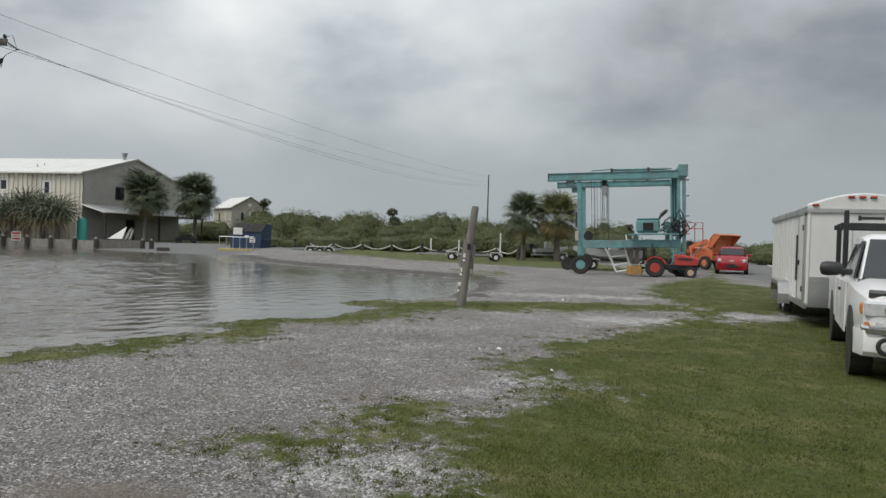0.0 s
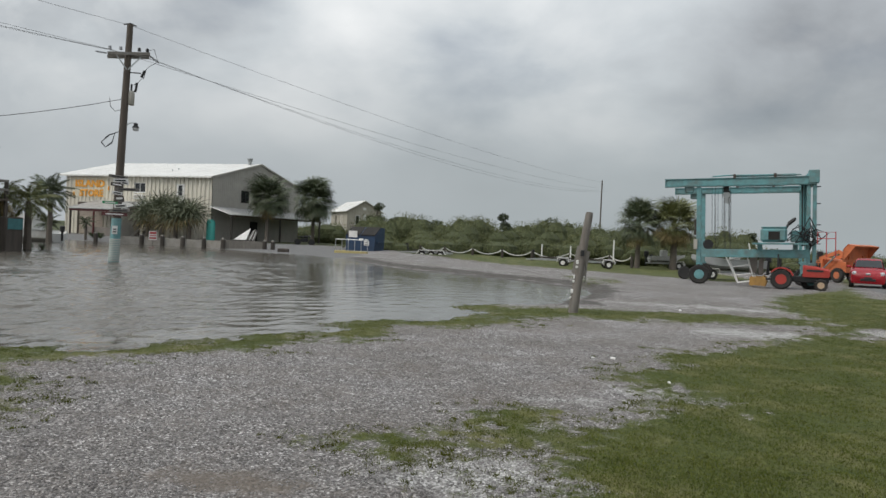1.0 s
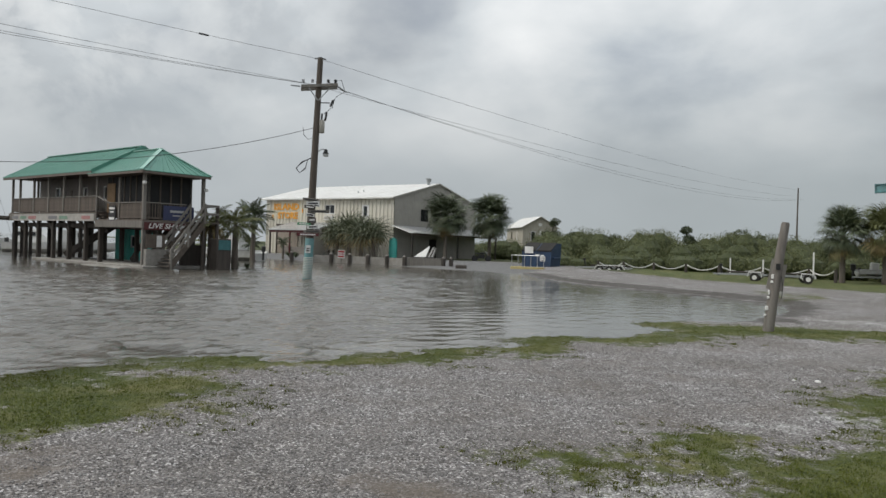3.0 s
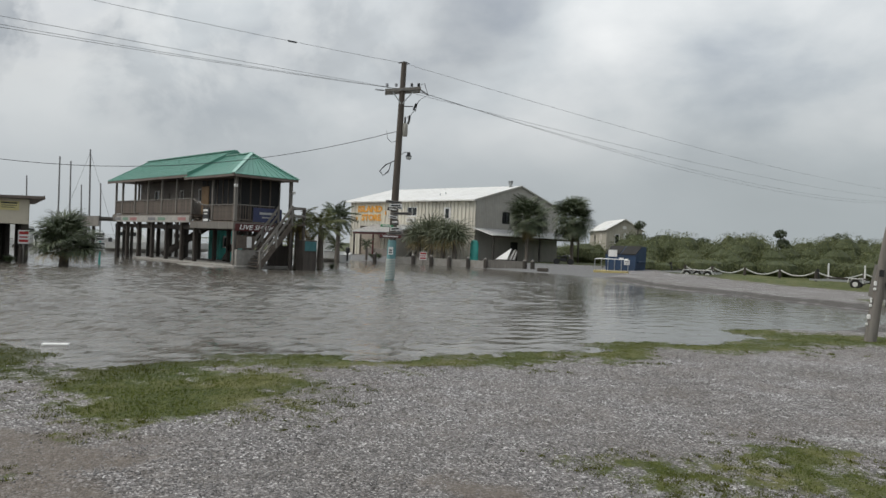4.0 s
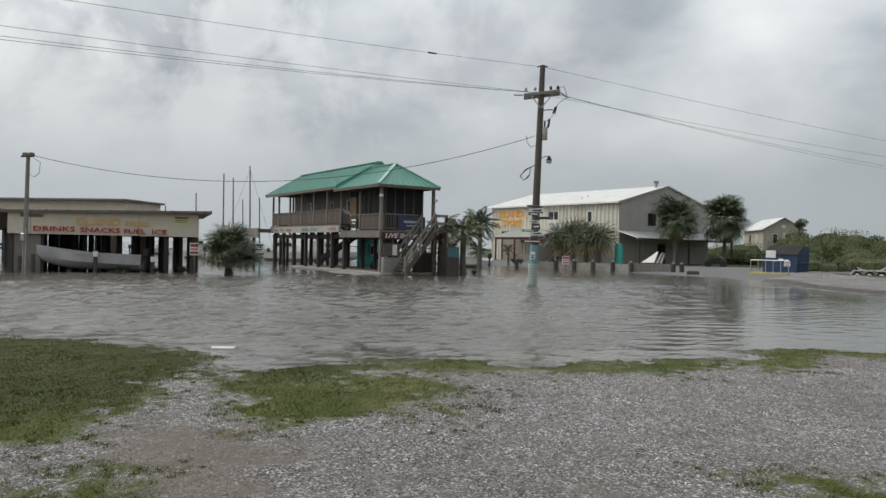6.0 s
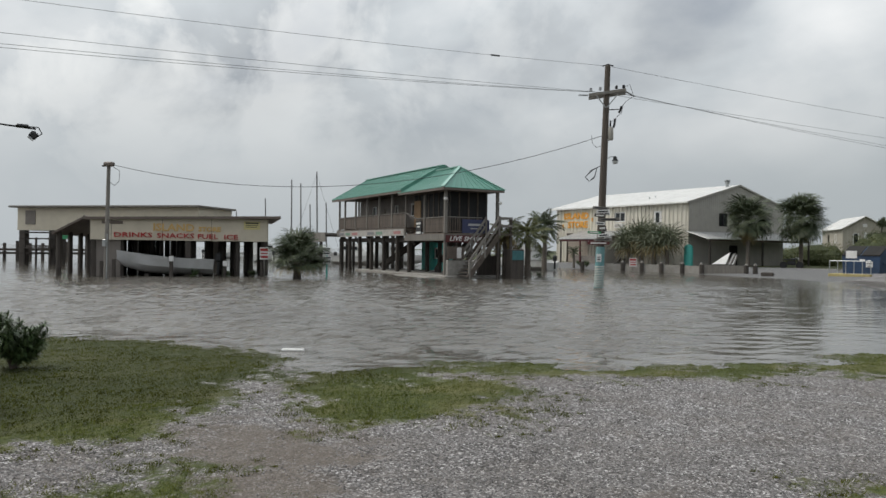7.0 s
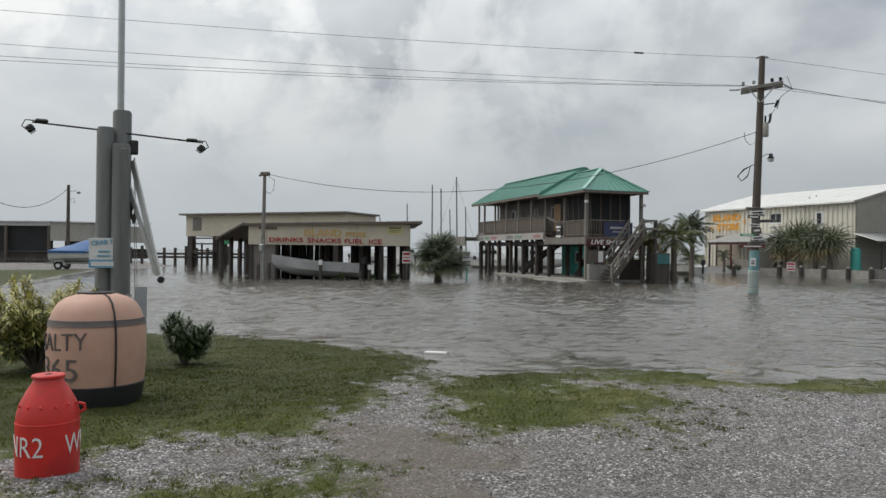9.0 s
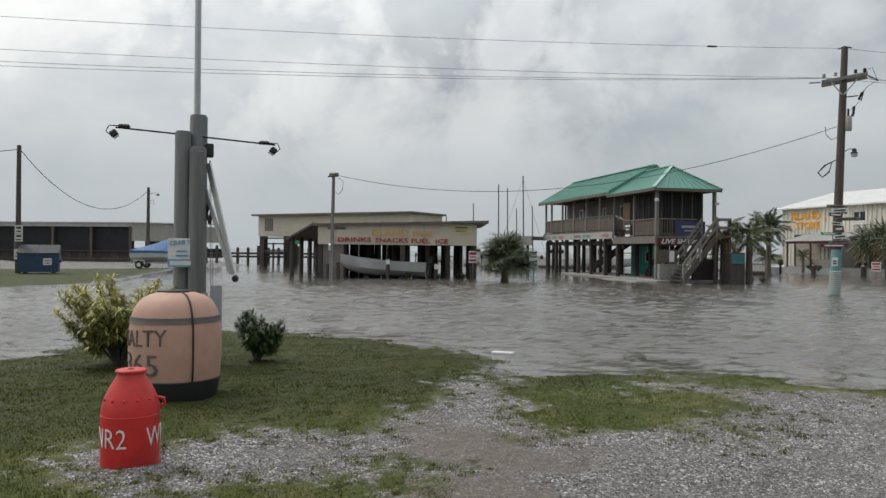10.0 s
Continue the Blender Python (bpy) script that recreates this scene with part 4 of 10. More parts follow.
def build_house():
    h = thing("stilt_house", "brown timber house on stilts with a green metal roof", "house", (-30.0, 30.8, 0.0), 73.2)
    Z1, Z0 = 3.05, 2.62         # main deck, front porch deck
    W = 5.0
    # piles
    pile = part("stilt", Shape().box((0, 0, 1.2), (0.23, 0.23, 3.2), ch=0.03), M["dark_wood"], h, "dark wet timber stilt")
    pile.matrix_basis = Matrix.Translation((0.25, 0.2, 0))
    for x in (0.25, 2.5, 4.7):
        for y in (0.2, 2.6, 5.2, 7.0, 9.2, 11.4, 13.6, 15.6, 17.3):
            if (x, y) == (0.25, 0.2) or (x < 1 and y == 2.6):
                continue
            alike(pile, Matrix.Translation((x, y, 0 if y > 5 else -0.4)))
    for y in (5.4, 8.1, 10.3, 12.5, 14.7, 17.0):
        part("brace", Shape().beam((0.25, y - 1.0, 1.9), (0.25, y + 0.1, 2.75), 0.06, 0.18), M["dark_wood"], h)
    part("main_deck", Shape().box((W / 2, 11.4, Z1 - 0.06), (W + 0.1, 12.4, 0.12)), M["deck_wood"], h)
    part("front_deck", Shape().box((2.3, 2.6, Z0 - 0.06), (4.7, 5.3, 0.12)), M["deck_wood"], h)
    part("deck_fascia", Shape().box((-0.06, 11.4, Z1 - 0.30), (0.07, 12.5, 0.46)).box((-0.06, 2.6, Z0 - 0.26), (0.07, 5.3, 0.38)).box((2.3, -0.06, Z0 - 0.26), (4.7, 0.07, 0.38)), M["grey_wood"], h)
    for x in (0.3, 1.8, 3.4, 4.7):
        part("joist_beam", Shape().box((x, 9.2, Z0 - 0.36), (0.12, 17.4, 0.26)), M["dark_wood"], h)
    # rooms of the main part: four walls with real openings
    RX, RY0, RY1, E = 1.75, 5.6, 17.2, 5.42

    def wall(a, b, z0, z1, holes, name="wall"):
        a, b = Vector((*a, 0)), Vector((*b, 0))
        L = (b - a).length
        ob = part(name, sheet(0, L, z0, z1, holes, 0.25, 0.012, gap=0.1), M["house_wall"], h, "taupe board siding")
        ob.matrix_basis = Matrix.Translation(a) @ Matrix.Rotation(math.atan2(b.y - a.y, b.x - a.x), 4, "Z")
        return ob.matrix_basis

    # long wall seen from the flooded lot runs towards -y so that it faces -x
    m = wall((RX, RY1), (RX, RY0), Z1, E + 0.1, [(2.6, 3.3, Z1 + 0.75, Z1 + 1.7), (6.6, 7.1, Z1 + 0.9, Z1 + 1.75), (9.3, 9.8, Z1 + 0.9, Z1 + 1.75), (10.8, 11.7, Z1, Z1 + 2.0)])
    for x, w, hh in ((6.85, 0.5, 0.85), (9.55, 0.5, 0.85), (2.95, 0.7, 0.95)):
        wn = window(h, x, Z1 + 1.3, w, hh, 0.0, m, 1)
    part("house_door", Shape().box((11.25, 0.05, Z1 + 1.0), (0.9, 0.06, 2.0), m=m), M["white"], h, "pale panelled door")
    for x in (4.8, 8.0):
        part("roof_shadow_vent", Shape().box((x, -0.02, Z1 + 1.3), (0.25, 0.04, 0.5), m=m), M["brown_trim"], h)
    wall((RX, RY0), (W, RY0), Z1 - 0.4, E + 0.1, ())
    wall((W, RY0), (W, RY1), Z1, E + 0.1, [(3, 4, Z1 + 0.9, Z1 + 1.8)])
    wall((W, RY1), (RX, RY1), Z1, E + 0.1, ())
    # front screened room with tall dark screens
    X0, X1, Y0, Y1 = 0.75, 3.35, 0.8, 5.5
    for a, b in (((X0, Y1), (X0, Y0)), ((X0, Y0), (X1, Y0)), ((X1, Y0), (X1, Y1))):
        a3, b3 = Vector((*a, 0)), Vector((*b, 0))
        d = (b3 - a3)
        L = d.length
        d /= L
        n = int(L / 0.62)
        part("screen_panel", Shape().beam(a3 + Vector((0, 0, Z0 + 1.38)), b3 + Vector((0, 0, Z0 + 1.38)), 0.02, 2.5), M["screen"], h, "black insect screen")
        for i in range(n + 1):
            p = a3 + d * (L * i / n)
            part("screen_post", Shape().box((p.x, p.y, Z0 + 1.38), (0.09, 0.09, 2.66)), M["deck_wood"] if i % n else M["grey_wood"], h)
    part("doorway_board", Shape().box((X0 - 0.02, 5.0, Z0 + 1.1), (0.06, 0.9, 2.1)), material("bare_plywood", (0.30, 0.19, 0.10), 0.7, 0.0, 0.2, 4.0, 0.1), h, "bare plywood door")
    # eave posts and balustrades
    ep = part("eave_post", Shape().box((0, 0, 0), (0.13, 0.13, 2.42), ch=0.015), M["grey_wood"], h, "slim weathered eave post")
    ep.matrix_basis = Matrix.Translation((0.06, 5.35, Z1 + 1.2))
    for y in (7.5, 9.65, 11.8, 14.0, 16.2, 17.4):
        alike(ep, Matrix.Translation((0.06, y, Z1 + 1.2)))
    alike(ep, Matrix.Translation((1.7, 17.4, Z1 + 1.2)))
    fp = part("corner_post", Shape().box((0, 0, 0), (0.18, 0.18, 5.25), ch=0.02), M["grey_wood"], h, "tall weathered corner post")
    fp.matrix_basis = Matrix.Translation((0.06, 0.06, 2.6))
    alike(fp, Matrix.Translation((3.68, 0.06, 2.6)))
    alike(ep, Matrix.Translation((0.06, 2.7, Z0 + 1.2)))
    rail_run(h, (0.06, 5.35), (0.06, 17.4), Z1)
    rail_run(h, (0.06, 17.4), (1.7, 17.4), Z1)
    rail_run(h, (0.06, 0.1), (0.06, 3.9), Z0)
    rail_run(h, (0.15, 0.06), (2.6, 0.06), Z0, solid=False)
    # steps between the two decks
    for i in range(2):
        part("deck_step", Shape().box((0.6, 5.0 - 0.3 * i, Z0 + 0.28 - 0.15 * i), (1.0, 0.3, 0.05)), M["deck_wood"], h)
    part("step_rail", Shape().beam((0.06, 5.4, Z1 + 0.95), (0.06, 3.9, Z0 + 0.95), 0.06, 0.08), M["grey_wood"], h)
    # roofs
    o = 0.42
    E1, RZ = 5.45, 7.2
    rx = W / 2 + 0.1
    part("main_roof_slope", ribbed_roof([(-o, 17.95, E1), (-o, 5.2, E1), (rx, 4.9, RZ), (rx, 17.95, RZ)], 0.45), M["green_roof"], h, "green ribbed metal roof slope")
    part("main_roof_slope", ribbed_roof([(W + 0.6, 5.2, E1), (W + 0.6, 17.95, E1), (rx, 17.95, RZ), (rx, 4.9, RZ)], 0.45), M["green_roof"], h, "green ribbed metal roof slope")
    part("ridge_cap", Shape().beam((rx, 4.9, RZ + 0.02), (rx, 17.95, RZ + 0.02), 0.3, 0.06), M["green_roof"], h)
    part("rake_trim", Shape().beam((-o, 5.17, E1 - 0.03), (rx, 4.87, RZ - 0.03), 0.05, 0.20).beam((rx, 4.87, RZ - 0.03), (W + 0.6, 5.17, E1 - 0.03), 0.05, 0.2), M["green_roof"], h)
    g = Shape().add([(-0.1, 5.35, E1), (W + 0.2, 5.35, E1), (rx, 5.35, RZ - 0.12)], [(0, 1, 2)]).add([(-0.1, 5.5, E1), (W + 0.2, 5.5, E1), (rx, 5.5, RZ - 0.12)], [(2, 1, 0)])
    part("gable_infill", g, M["house_wall"], h)
    g = Shape().add([(-0.1, 17.75, E1), (W + 0.2, 17.75, E1), (rx, 17.75, RZ - 0.12)], [(2, 1, 0)]).add([(-0.1, 17.65, E1), (W + 0.2, 17.65, E1), (rx, 17.65, RZ - 0.12)], [(0, 1, 2)])
    part("gable_infill", g, M["house_wall"], h)
    E2, AZ, XR = 5.27, 6.80, 3.88
    ax, ay = 2.05, 1.9
    q = 0.45
    part("hip_slope", ribbed_roof([(-q, 5.6, E2), (-q, -q, E2), (ax, ay, AZ), (ax, 5.6, AZ)], 0.42), M["green_roof"], h, "green ribbed hip roof slope")
    part("hip_slope", ribbed_roof([(-q, -q, E2), (XR, -q, E2), (ax + 0.01, ay, AZ), (ax - 0.01, ay, AZ)], 0.42), M["green_roof"], h, "green ribbed hip roof slope")
    part("hip_slope", ribbed_roof([(XR, -q, E2), (XR, 5.6, E2), (ax, 5.6, AZ), (ax, ay, AZ)], 0.42), M["green_roof"], h, "green ribbed hip roof slope")
    part("hip_cap", Shape().beam((-q, -q, E2 + 0.03), (ax, ay, AZ + 0.03), 0.2, 0.05).beam((XR, -q, E2 + 0.03), (ax, ay, AZ + 0.03), 0.2, 0.05).beam((ax, ay, AZ + 0.03), (ax, 5.4, AZ + 0.03), 0.2, 0.05), M["green_trim"], h, "pale green hip caps")
    part("soffit", Shape().box((1.7, 2.5, E2 - 0.1), (4.2, 5.6, 0.05)).box((2.5, 11.6, E1 - 0.05), (5.6, 12.4, 0.05)), M["deck_wood"], h)
    part("eave_board", Shape().box((-q + 0.05, 2.5, E2 - 0.08), (0.06, 6.1, 0.16)).box((1.71, -q + 0.05, E2 - 0.08), (4.3, 0.06, 0.16)).box((-o + 0.05, 11.6, E1 - 0.1), (0.06, 12.7, 0.16)), M["brown_trim"], h)
    for lx, lz in ((-0.05, 4.62), (3.75, 4.5)):
        part("flood_lamp", Shape().box((lx, -0.12, lz), (0.2, 0.2, 0.18), ch=0.04), M["white"], h)
    # banners hung on the deck edge, writing unreadable
    bn = part("banner_strip", Shape().box((-0.13, 11.0, Z1 - 0.33), (0.025, 11.4, 0.42)), material("weathered_banner_cloth", (0.40, 0.38, 0.35), 0.7, 0, 0.2, 3, 0.05, dirt=(0.18, 0.17, 0.15)), h, "row of faded printed banners")
    r = random.Random(5)
    y = 5.6
    for k, col in enumerate(("red_paint", "white", "green_ink", "dark_ink", "white", "red_paint", "green_ink", "dark_ink")):
        w = 1.15 + 0.3 * r.random()
        if col != "white":
            part("banner_print", Shape().box((-0.15, y + w / 2, Z1 - 0.33), (0.012, w * 0.8, 0.20)), material("print_" + str(k), tuple(0.45 * c + 0.16 for c in {"red_paint": (0.5, 0.05, 0.04), "green_ink": (0.05, 0.3, 0.13), "dark_ink": (0.1, 0.1, 0.12)}[col]), 0.6, 0, 0.2, 5, 0.0), bn)
        y += w + 0.1
    ban = part("navy_banner", Shape().box((2.1, -0.02, Z0 + 0.42), (1.9, 0.03, 0.82)), M["navy"], h, "navy banner with pale writing")
    bb = part("writing", bars([(-0.36, 0.36, 0.12, 0.16), (-0.25, 0.25, -0.16, 0.09)], 1.5, 0.82), M["grey_paint" if "grey_paint" in M else "pale_roof"], ban)
    bb.matrix_basis = Matrix.Translation((2.1, -0.04, Z0 + 0.42))
    sg = part("live_shrimp_sign", Shape().box((1.45, -0.12, Z0 - 0.34), (2.9, 0.05, 0.42)), M["sign_red"], h, "dark red board with white lettering")
    lettering("sign_letters", "LIVE SHRIMP", 0.38, M["white"], sg, Matrix.Translation((1.45, -0.16, Z0 - 0.34)), italic=0.25, bold=0.006, width=2.5)
    pl = part("hanging_placard", Shape().box((-0.05, 3.3, Z0 + 0.3), (0.04, 0.75, 0.95)), M["dark_ink"], h, "black placard with white pattern")
    part("placard_print", Shape().box((-0.08, 3.3, Z0 + 0.62), (0.02, 0.6, 0.12)).box((-0.08, 3.3, Z0 + 0.42), (0.02, 0.4, 0.08)).box((-0.08, 3.3, Z0 + 0.05), (0.02, 0.6, 0.14)), M["white"], pl)
    # stair at the front, falling away from the far corner
    n, f0, f1 = 14, 2.75, 0.75
    ya, yb = -0.15, -1.6
    for y in (ya, yb):
        part("stringer", Shape().beam((f0, y, Z0 - 0.1), (f1 - 0.1, y, 0.0), 0.06, 0.30), M["deck_wood"], h)
        part("stair_rail", Shape().beam((f0, y, Z0 + 0.92), (f1, y, 0.98), 0.06, 0.14).beam((f0, y, Z0 + 0.5), (f1, y, 0.55), 0.05, 0.12), M["grey_wood"], h, "weathered brown stair rail")
        for t in (0.0, 0.5, 1.0):
            x = f1 + (f0 - f1) * t
            part("newel", Shape().box((x, y, 0.45 + (Z0) * t), (0.11, 0.11, 1.15), ch=0.01), M["grey_wood"], h)
    td = part("tread", Shape().box((0, 0, 0), (0.27, 1.42, 0.045)), M["deck_wood"], h)
    for i in range(n):
        m2 = Matrix.Translation((f1 + (f0 - f1) * i / (n - 1), (ya + yb) / 2, 0.12 + (Z0 - 0.15) * i / (n - 1)))
        if i == 0:
            td.matrix_basis = m2
        else:
            alike(td, m2)
    part("stair_landing", Shape().box((3.2, -0.8, Z0 - 0.06), (1.0, 1.7, 0.1)), M["deck_wood"], h)
    for x, y in ((3.62, -1.5), (3.62, -0.3), (2.75, -1.5)):
        part("landing_post", Shape().box((x, y, 1.6), (0.15, 0.15, 3.9), ch=0.02), M["dark_wood"], h)
    part("landing_rail", Shape().beam((3.66, -1.6, Z0 + 0.9), (3.66, 0.0, Z0 + 0.9), 0.06, 0.12).beam((2.75, -1.6, Z0 + 0.9), (3.66, -1.6, Z0 + 0.9), 0.06, 0.12).beam((3.66, -1.6, Z0 + 0.45), (3.66, 0.0, Z0 + 0.45), 0.05, 0.12).beam((2.75, -1.6, Z0 + 0.45), (3.66, -1.6, Z0 + 0.45), 0.05, 0.12), M["grey_wood"], h)
    part("stair_plinth", Shape().box((0.9, -0.1, 0.42), (1.7, 0.4, 1.2), ch=0.03), M["concrete"], h, "pale concrete plinth")
    part("notice_board", Shape().box((0.55, -0.35, 1.45), (1.1, 0.06, 0.75)), M["deck_wood"], h)
    part("notice", Shape().box((0.75, -0.40, 1.45), (0.3, 0.02, 0.62)), M["white"], h, "white paper notice")
    part("fish_tank_cabinet", Shape().box((3.75, -1.75, 0.75), (0.9, 0.7, 1.9), ch=0.03), M["dark_wood"], h, "dark timber cabinet beside the stair")
    part("cabinet_panel", Shape().box((3.75, -2.12, 1.35), (0.8, 0.03, 0.55)), material("dull_teal_panel", (0.05, 0.16, 0.17), 0.6, 0, 0.2, 4, 0.05), h)
    part("stair_lattice", Shape().box((2.9, -0.15, 0.7), (1.4, 0.06, 1.2)), M["dark_wood"], h)
    part("ground_slab", Shape().box((2.0, 6.5, -0.06), (4.4, 14.0, 0.36), ch=0.05).box((-0.4, 2.5, -0.10), (1.4, 4.5, 0.24), ch=0.05), M["concrete"], h, "wet concrete slab at the water line")
    # inner stair under the house
    s = Shape().beam((3.6, 8.2, 2.9), (1.2, 11.2, 0.4), 0.08, 0.3).beam((3.0, 7.6, 2.9), (0.6, 10.6, 0.4), 0.08, 0.3)
    s.beam((3.6, 3.2, 2.5), (3.6, 6.0, 0.2), 0.08, 0.3).beam((2.6, 3.2, 2.5), (2.6, 6.0, 0.2), 0.08, 0.3)
    part("under_stair", s, M["dark_wood"], h)
    # deck running on behind towards the marina
    part("rear_deck", Shape().box((1.2, 21.8, 2.75), (4.5, 8.6, 0.16)), M["grey_wood"], h, "grey deck on dark posts")
    part("rear_deck_fascia", Shape().box((-1.08, 21.8, 2.50), (0.06, 8.6, 0.75)), M["grey_wood"], h)
    for y in (19.0, 20.6, 22.2, 23.8, 25.3):
        for x in (-0.9, 3.2):
            part("deck_post", Shape().box((x, y, 0.8), (0.2, 0.2, 3.2), ch=0.02), M["dark_wood"], h)
    return h


build_house()


def build_bait_shed():
    """Teal shed under and behind the stilt house."""
    s = thing("teal_shed", "teal painted timber shed with a small window", "shed", (-37.7, 38.65, 0.0), 73.2)
    part("wall", Shape().box((0, 0.8, 1.1), (2.1, 1.6, 2.4), ch=0.03), M["teal_paint"], s)
    part("roof", Shape().box((0, 0.8, 2.36), (2.4, 1.9, 0.12)), M["pale_roof"], s)
    w = part("window", Shape().box((-0.5, -0.03, 1.35), (0.6, 0.08, 0.8)), M["white"], s)
    part("pane", Shape().box((-0.5, -0.08, 1.35), (0.45, 0.03, 0.62)), M["glass"], w)
    w = part("window", Shape().box((0.55, -0.03, 1.35), (0.5, 0.08, 0.7)), M["white"], s)
    part("pane", Shape().box((0.55, -0.08, 1.35), (0.37, 0.03, 0.55)), M["glass"], w)
    return s


build_bait_shed()


# ---------- the low sign building over the water ----------
def build_sign_building():
    b = thing("waterside_shop", "low beige shop on dark piles, painted shop sign on its front", "shop", (-36.8, 23.1, 0.0), 60.4)
    W, D, ZB, ZT = 9.3, 9.0, 1.95, 3.22
    part("front_fascia", Shape().box((-W / 2, 0, (ZB + ZT) / 2), (W, 0.16, ZT - ZB)), M["beige"], b, "beige panelled fascia")
    part("seam", Shape().box((-W / 2 - 1.0, -0.085, (ZB + ZT) / 2), (0.02, 0.012, ZT - ZB)).box((-W / 2 + 1.6, -0.085, (ZB + ZT) / 2), (0.02, 0.012, ZT - ZB)).box((-W / 2 - 3.6, -0.085, (ZB + ZT) / 2), (0.02, 0.012, ZT - ZB)), M["brown_trim"], b)
    part("side_fascia", Shape().box((0.0, D / 2 + 0.1, (ZB + ZT) / 2), (0.14, D, ZT - ZB)), M["beige"], b)
    part("rear_fascia", Shape().box((-W / 2, D, (ZB + ZT) / 2), (W, 0.14, ZT - ZB)), M["beige"], b)
    part("side_panel", Shape().box((-W, D / 2 + 0.1, 1.6), (0.12, D, 3.2)), M["dark_wood"], b, "dark open boarded side")
    # underside coloured near-black: the shade below the roof is in its colour
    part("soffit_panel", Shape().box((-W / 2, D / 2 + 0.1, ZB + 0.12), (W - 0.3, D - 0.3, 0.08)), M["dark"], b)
    part("roof", ribbed_roof([(-W - 0.3, -0.25, ZT - 0.06), (0.75, -0.45, ZT + 0.20), (0.75, D + 0.4, ZT + 0.20), (-W - 0.3, D + 0.4, ZT - 0.06)], 1.0, 0.14), M["brown_trim"], b, "brown-edged low roof")
    part("side_eave", ribbed_roof([(-W - 1.9, -0.1, ZT - 0.95), (-W - 0.25, -0.25, ZT), (-W - 0.25, D, ZT), (-W - 1.9, D, ZT - 0.95)], 0.8, 0.1), M["brown_trim"], b, "sloping brown side eave")
    for y in (0.3, 3.2, 6.2, 8.8):
        part("eave_post", Shape().tube([(-W - 1.6, y, -0.5), (-W - 1.6, y, ZT - 0.85)], 0.14), M["dark_wood"], b)
    pile = part("round_post", Shape().tube([(0, 0, -0.6), (0, 0, ZB + 0.05)], [0.145, 0.13], 9), M["dark_wood"], b, "dark round timber post")
    pile.matrix_basis = Matrix.Translation((-0.15, 0.2, 0))
    r = random.Random(3)
    for row, y in enumerate((0.2, 2.4, 4.6, 6.8, 8.7)):
        for k in range(12 if row else 7):
            x = -0.15 - k * ((W - 0.4) / (11 if row else 6)) + r.uniform(-0.2, 0.2)
            if (row == 0 and k == 0) or (row == 0 and 2 <= k <= 4):
                continue
            alike(pile, Matrix.Translation((x, y + r.uniform(-0.1, 0.1), 0)))
    part("store_room", Shape().box((-W + 0.75, 0.35, 0.75), (1.5, 0.5, 2.4)), M["house_wall"], b, "grey boarded corner")
    for txt, x, z, w, hgt, mt in (("ISLAND", -5.05, ZB + 0.70, 2.15, 0.50, "faded_orange"), ("STORE", -3.15, ZB + 0.64, 1.2, 0.32, "faded_orange"), ("DRINKS", -7.15, ZB + 0.27, 1.95, 0.33, "red_paint"),
                               ("SNACKS", -4.95, ZB + 0.25, 1.95, 0.33, "red_paint"), ("FUEL", -3.25, ZB + 0.23, 1.1, 0.33, "red_paint"), ("ICE", -2.0, ZB + 0.22, 0.75, 0.33, "red_paint")):
        lettering("sign_letters", txt, hgt * 1.12, M[mt], b, Matrix.Translation((x, -0.12, z)), ("orange" if mt == "faded_orange" else "red") + " capital letters", depth=0.05, bold=0.013 if mt == "faded_orange" else 0.004, width=w)
    pl = part("yellow_notice", Shape().box((-0.85, -0.10, ZT - 0.36), (0.9, 0.03, 0.46)), material("pale_yellow_notice", (0.66, 0.58, 0.28), 0.6, 0, 0.1, 4, 0.0), b, "pale yellow notice with dark bars of writing")
    w = part("writing", bars([(-0.42, 0.42, 0.3, 0.16), (-0.4, 0.4, 0.02, 0.06), (-0.4, 0.3, -0.2, 0.06)], 0.85, 0.46), M["dark_ink"], pl)
    w.matrix_basis = Matrix.Translation((-0.85, -0.12, ZT - 0.36))
    part("fascia_vent", Shape().box((-W + 1.1, -0.1, ZB + 0.95), (1.05, 0.05, 0.16)), M["brown_trim"], b)
    return b


build_sign_building()

# ---------- vehicles and machines ----------
M["crane_teal"] = material("weathered_teal_enamel", (0.125, 0.29, 0.305), 0.55, 0.0, 0.18, 4.0, 0.1, dirt=(0.13, 0.10, 0.08), dirt_scale=1.6, dirt_amt=0.75)
M["rubber"] = material("black_rubber", (0.022, 0.021, 0.020), 0.8, 0.0, 0.25, 12.0, 0.2, dirt=(0.07, 0.06, 0.05))
M["orange_red"] = material("faded_orange_red_enamel", (0.38, 0.038, 0.028), 0.5, 0.0, 0.15, 4.0, 0.05, dirt=(0.25, 0.07, 0.04))
M["loader_orange"] = material("faded_orange_enamel", (0.58, 0.16, 0.06), 0.6, 0.0, 0.2, 3.0, 0.1, dirt=(0.28, 0.12, 0.07), dirt_amt=0.6)
M["car_red"] = material("glossy_red_car_paint", (0.33, 0.012, 0.020), 0.25, 0.0, 0.05, 3.0, 0.0, dirt_amt=0.1)
M["car_white"] = material("white_car_paint", (0.72, 0.72, 0.72), 0.22, 0.0, 0.03, 3.0, 0.0, dirt=(0.5, 0.48, 0.45), dirt_amt=0.25)
M["trailer_white"] = material("white_aluminium_skin", (0.66, 0.66, 0.65), 0.4, 0.0, 0.06, 1.2, 0.03, dirt=(0.42, 0.40, 0.36), dirt_amt=0.5, stretch=(1, 1, 0.3))
M["chrome"] = material("chrome", (0.62, 0.62, 0.62), 0.15, 1.0, 0.05, 4.0, 0.0)
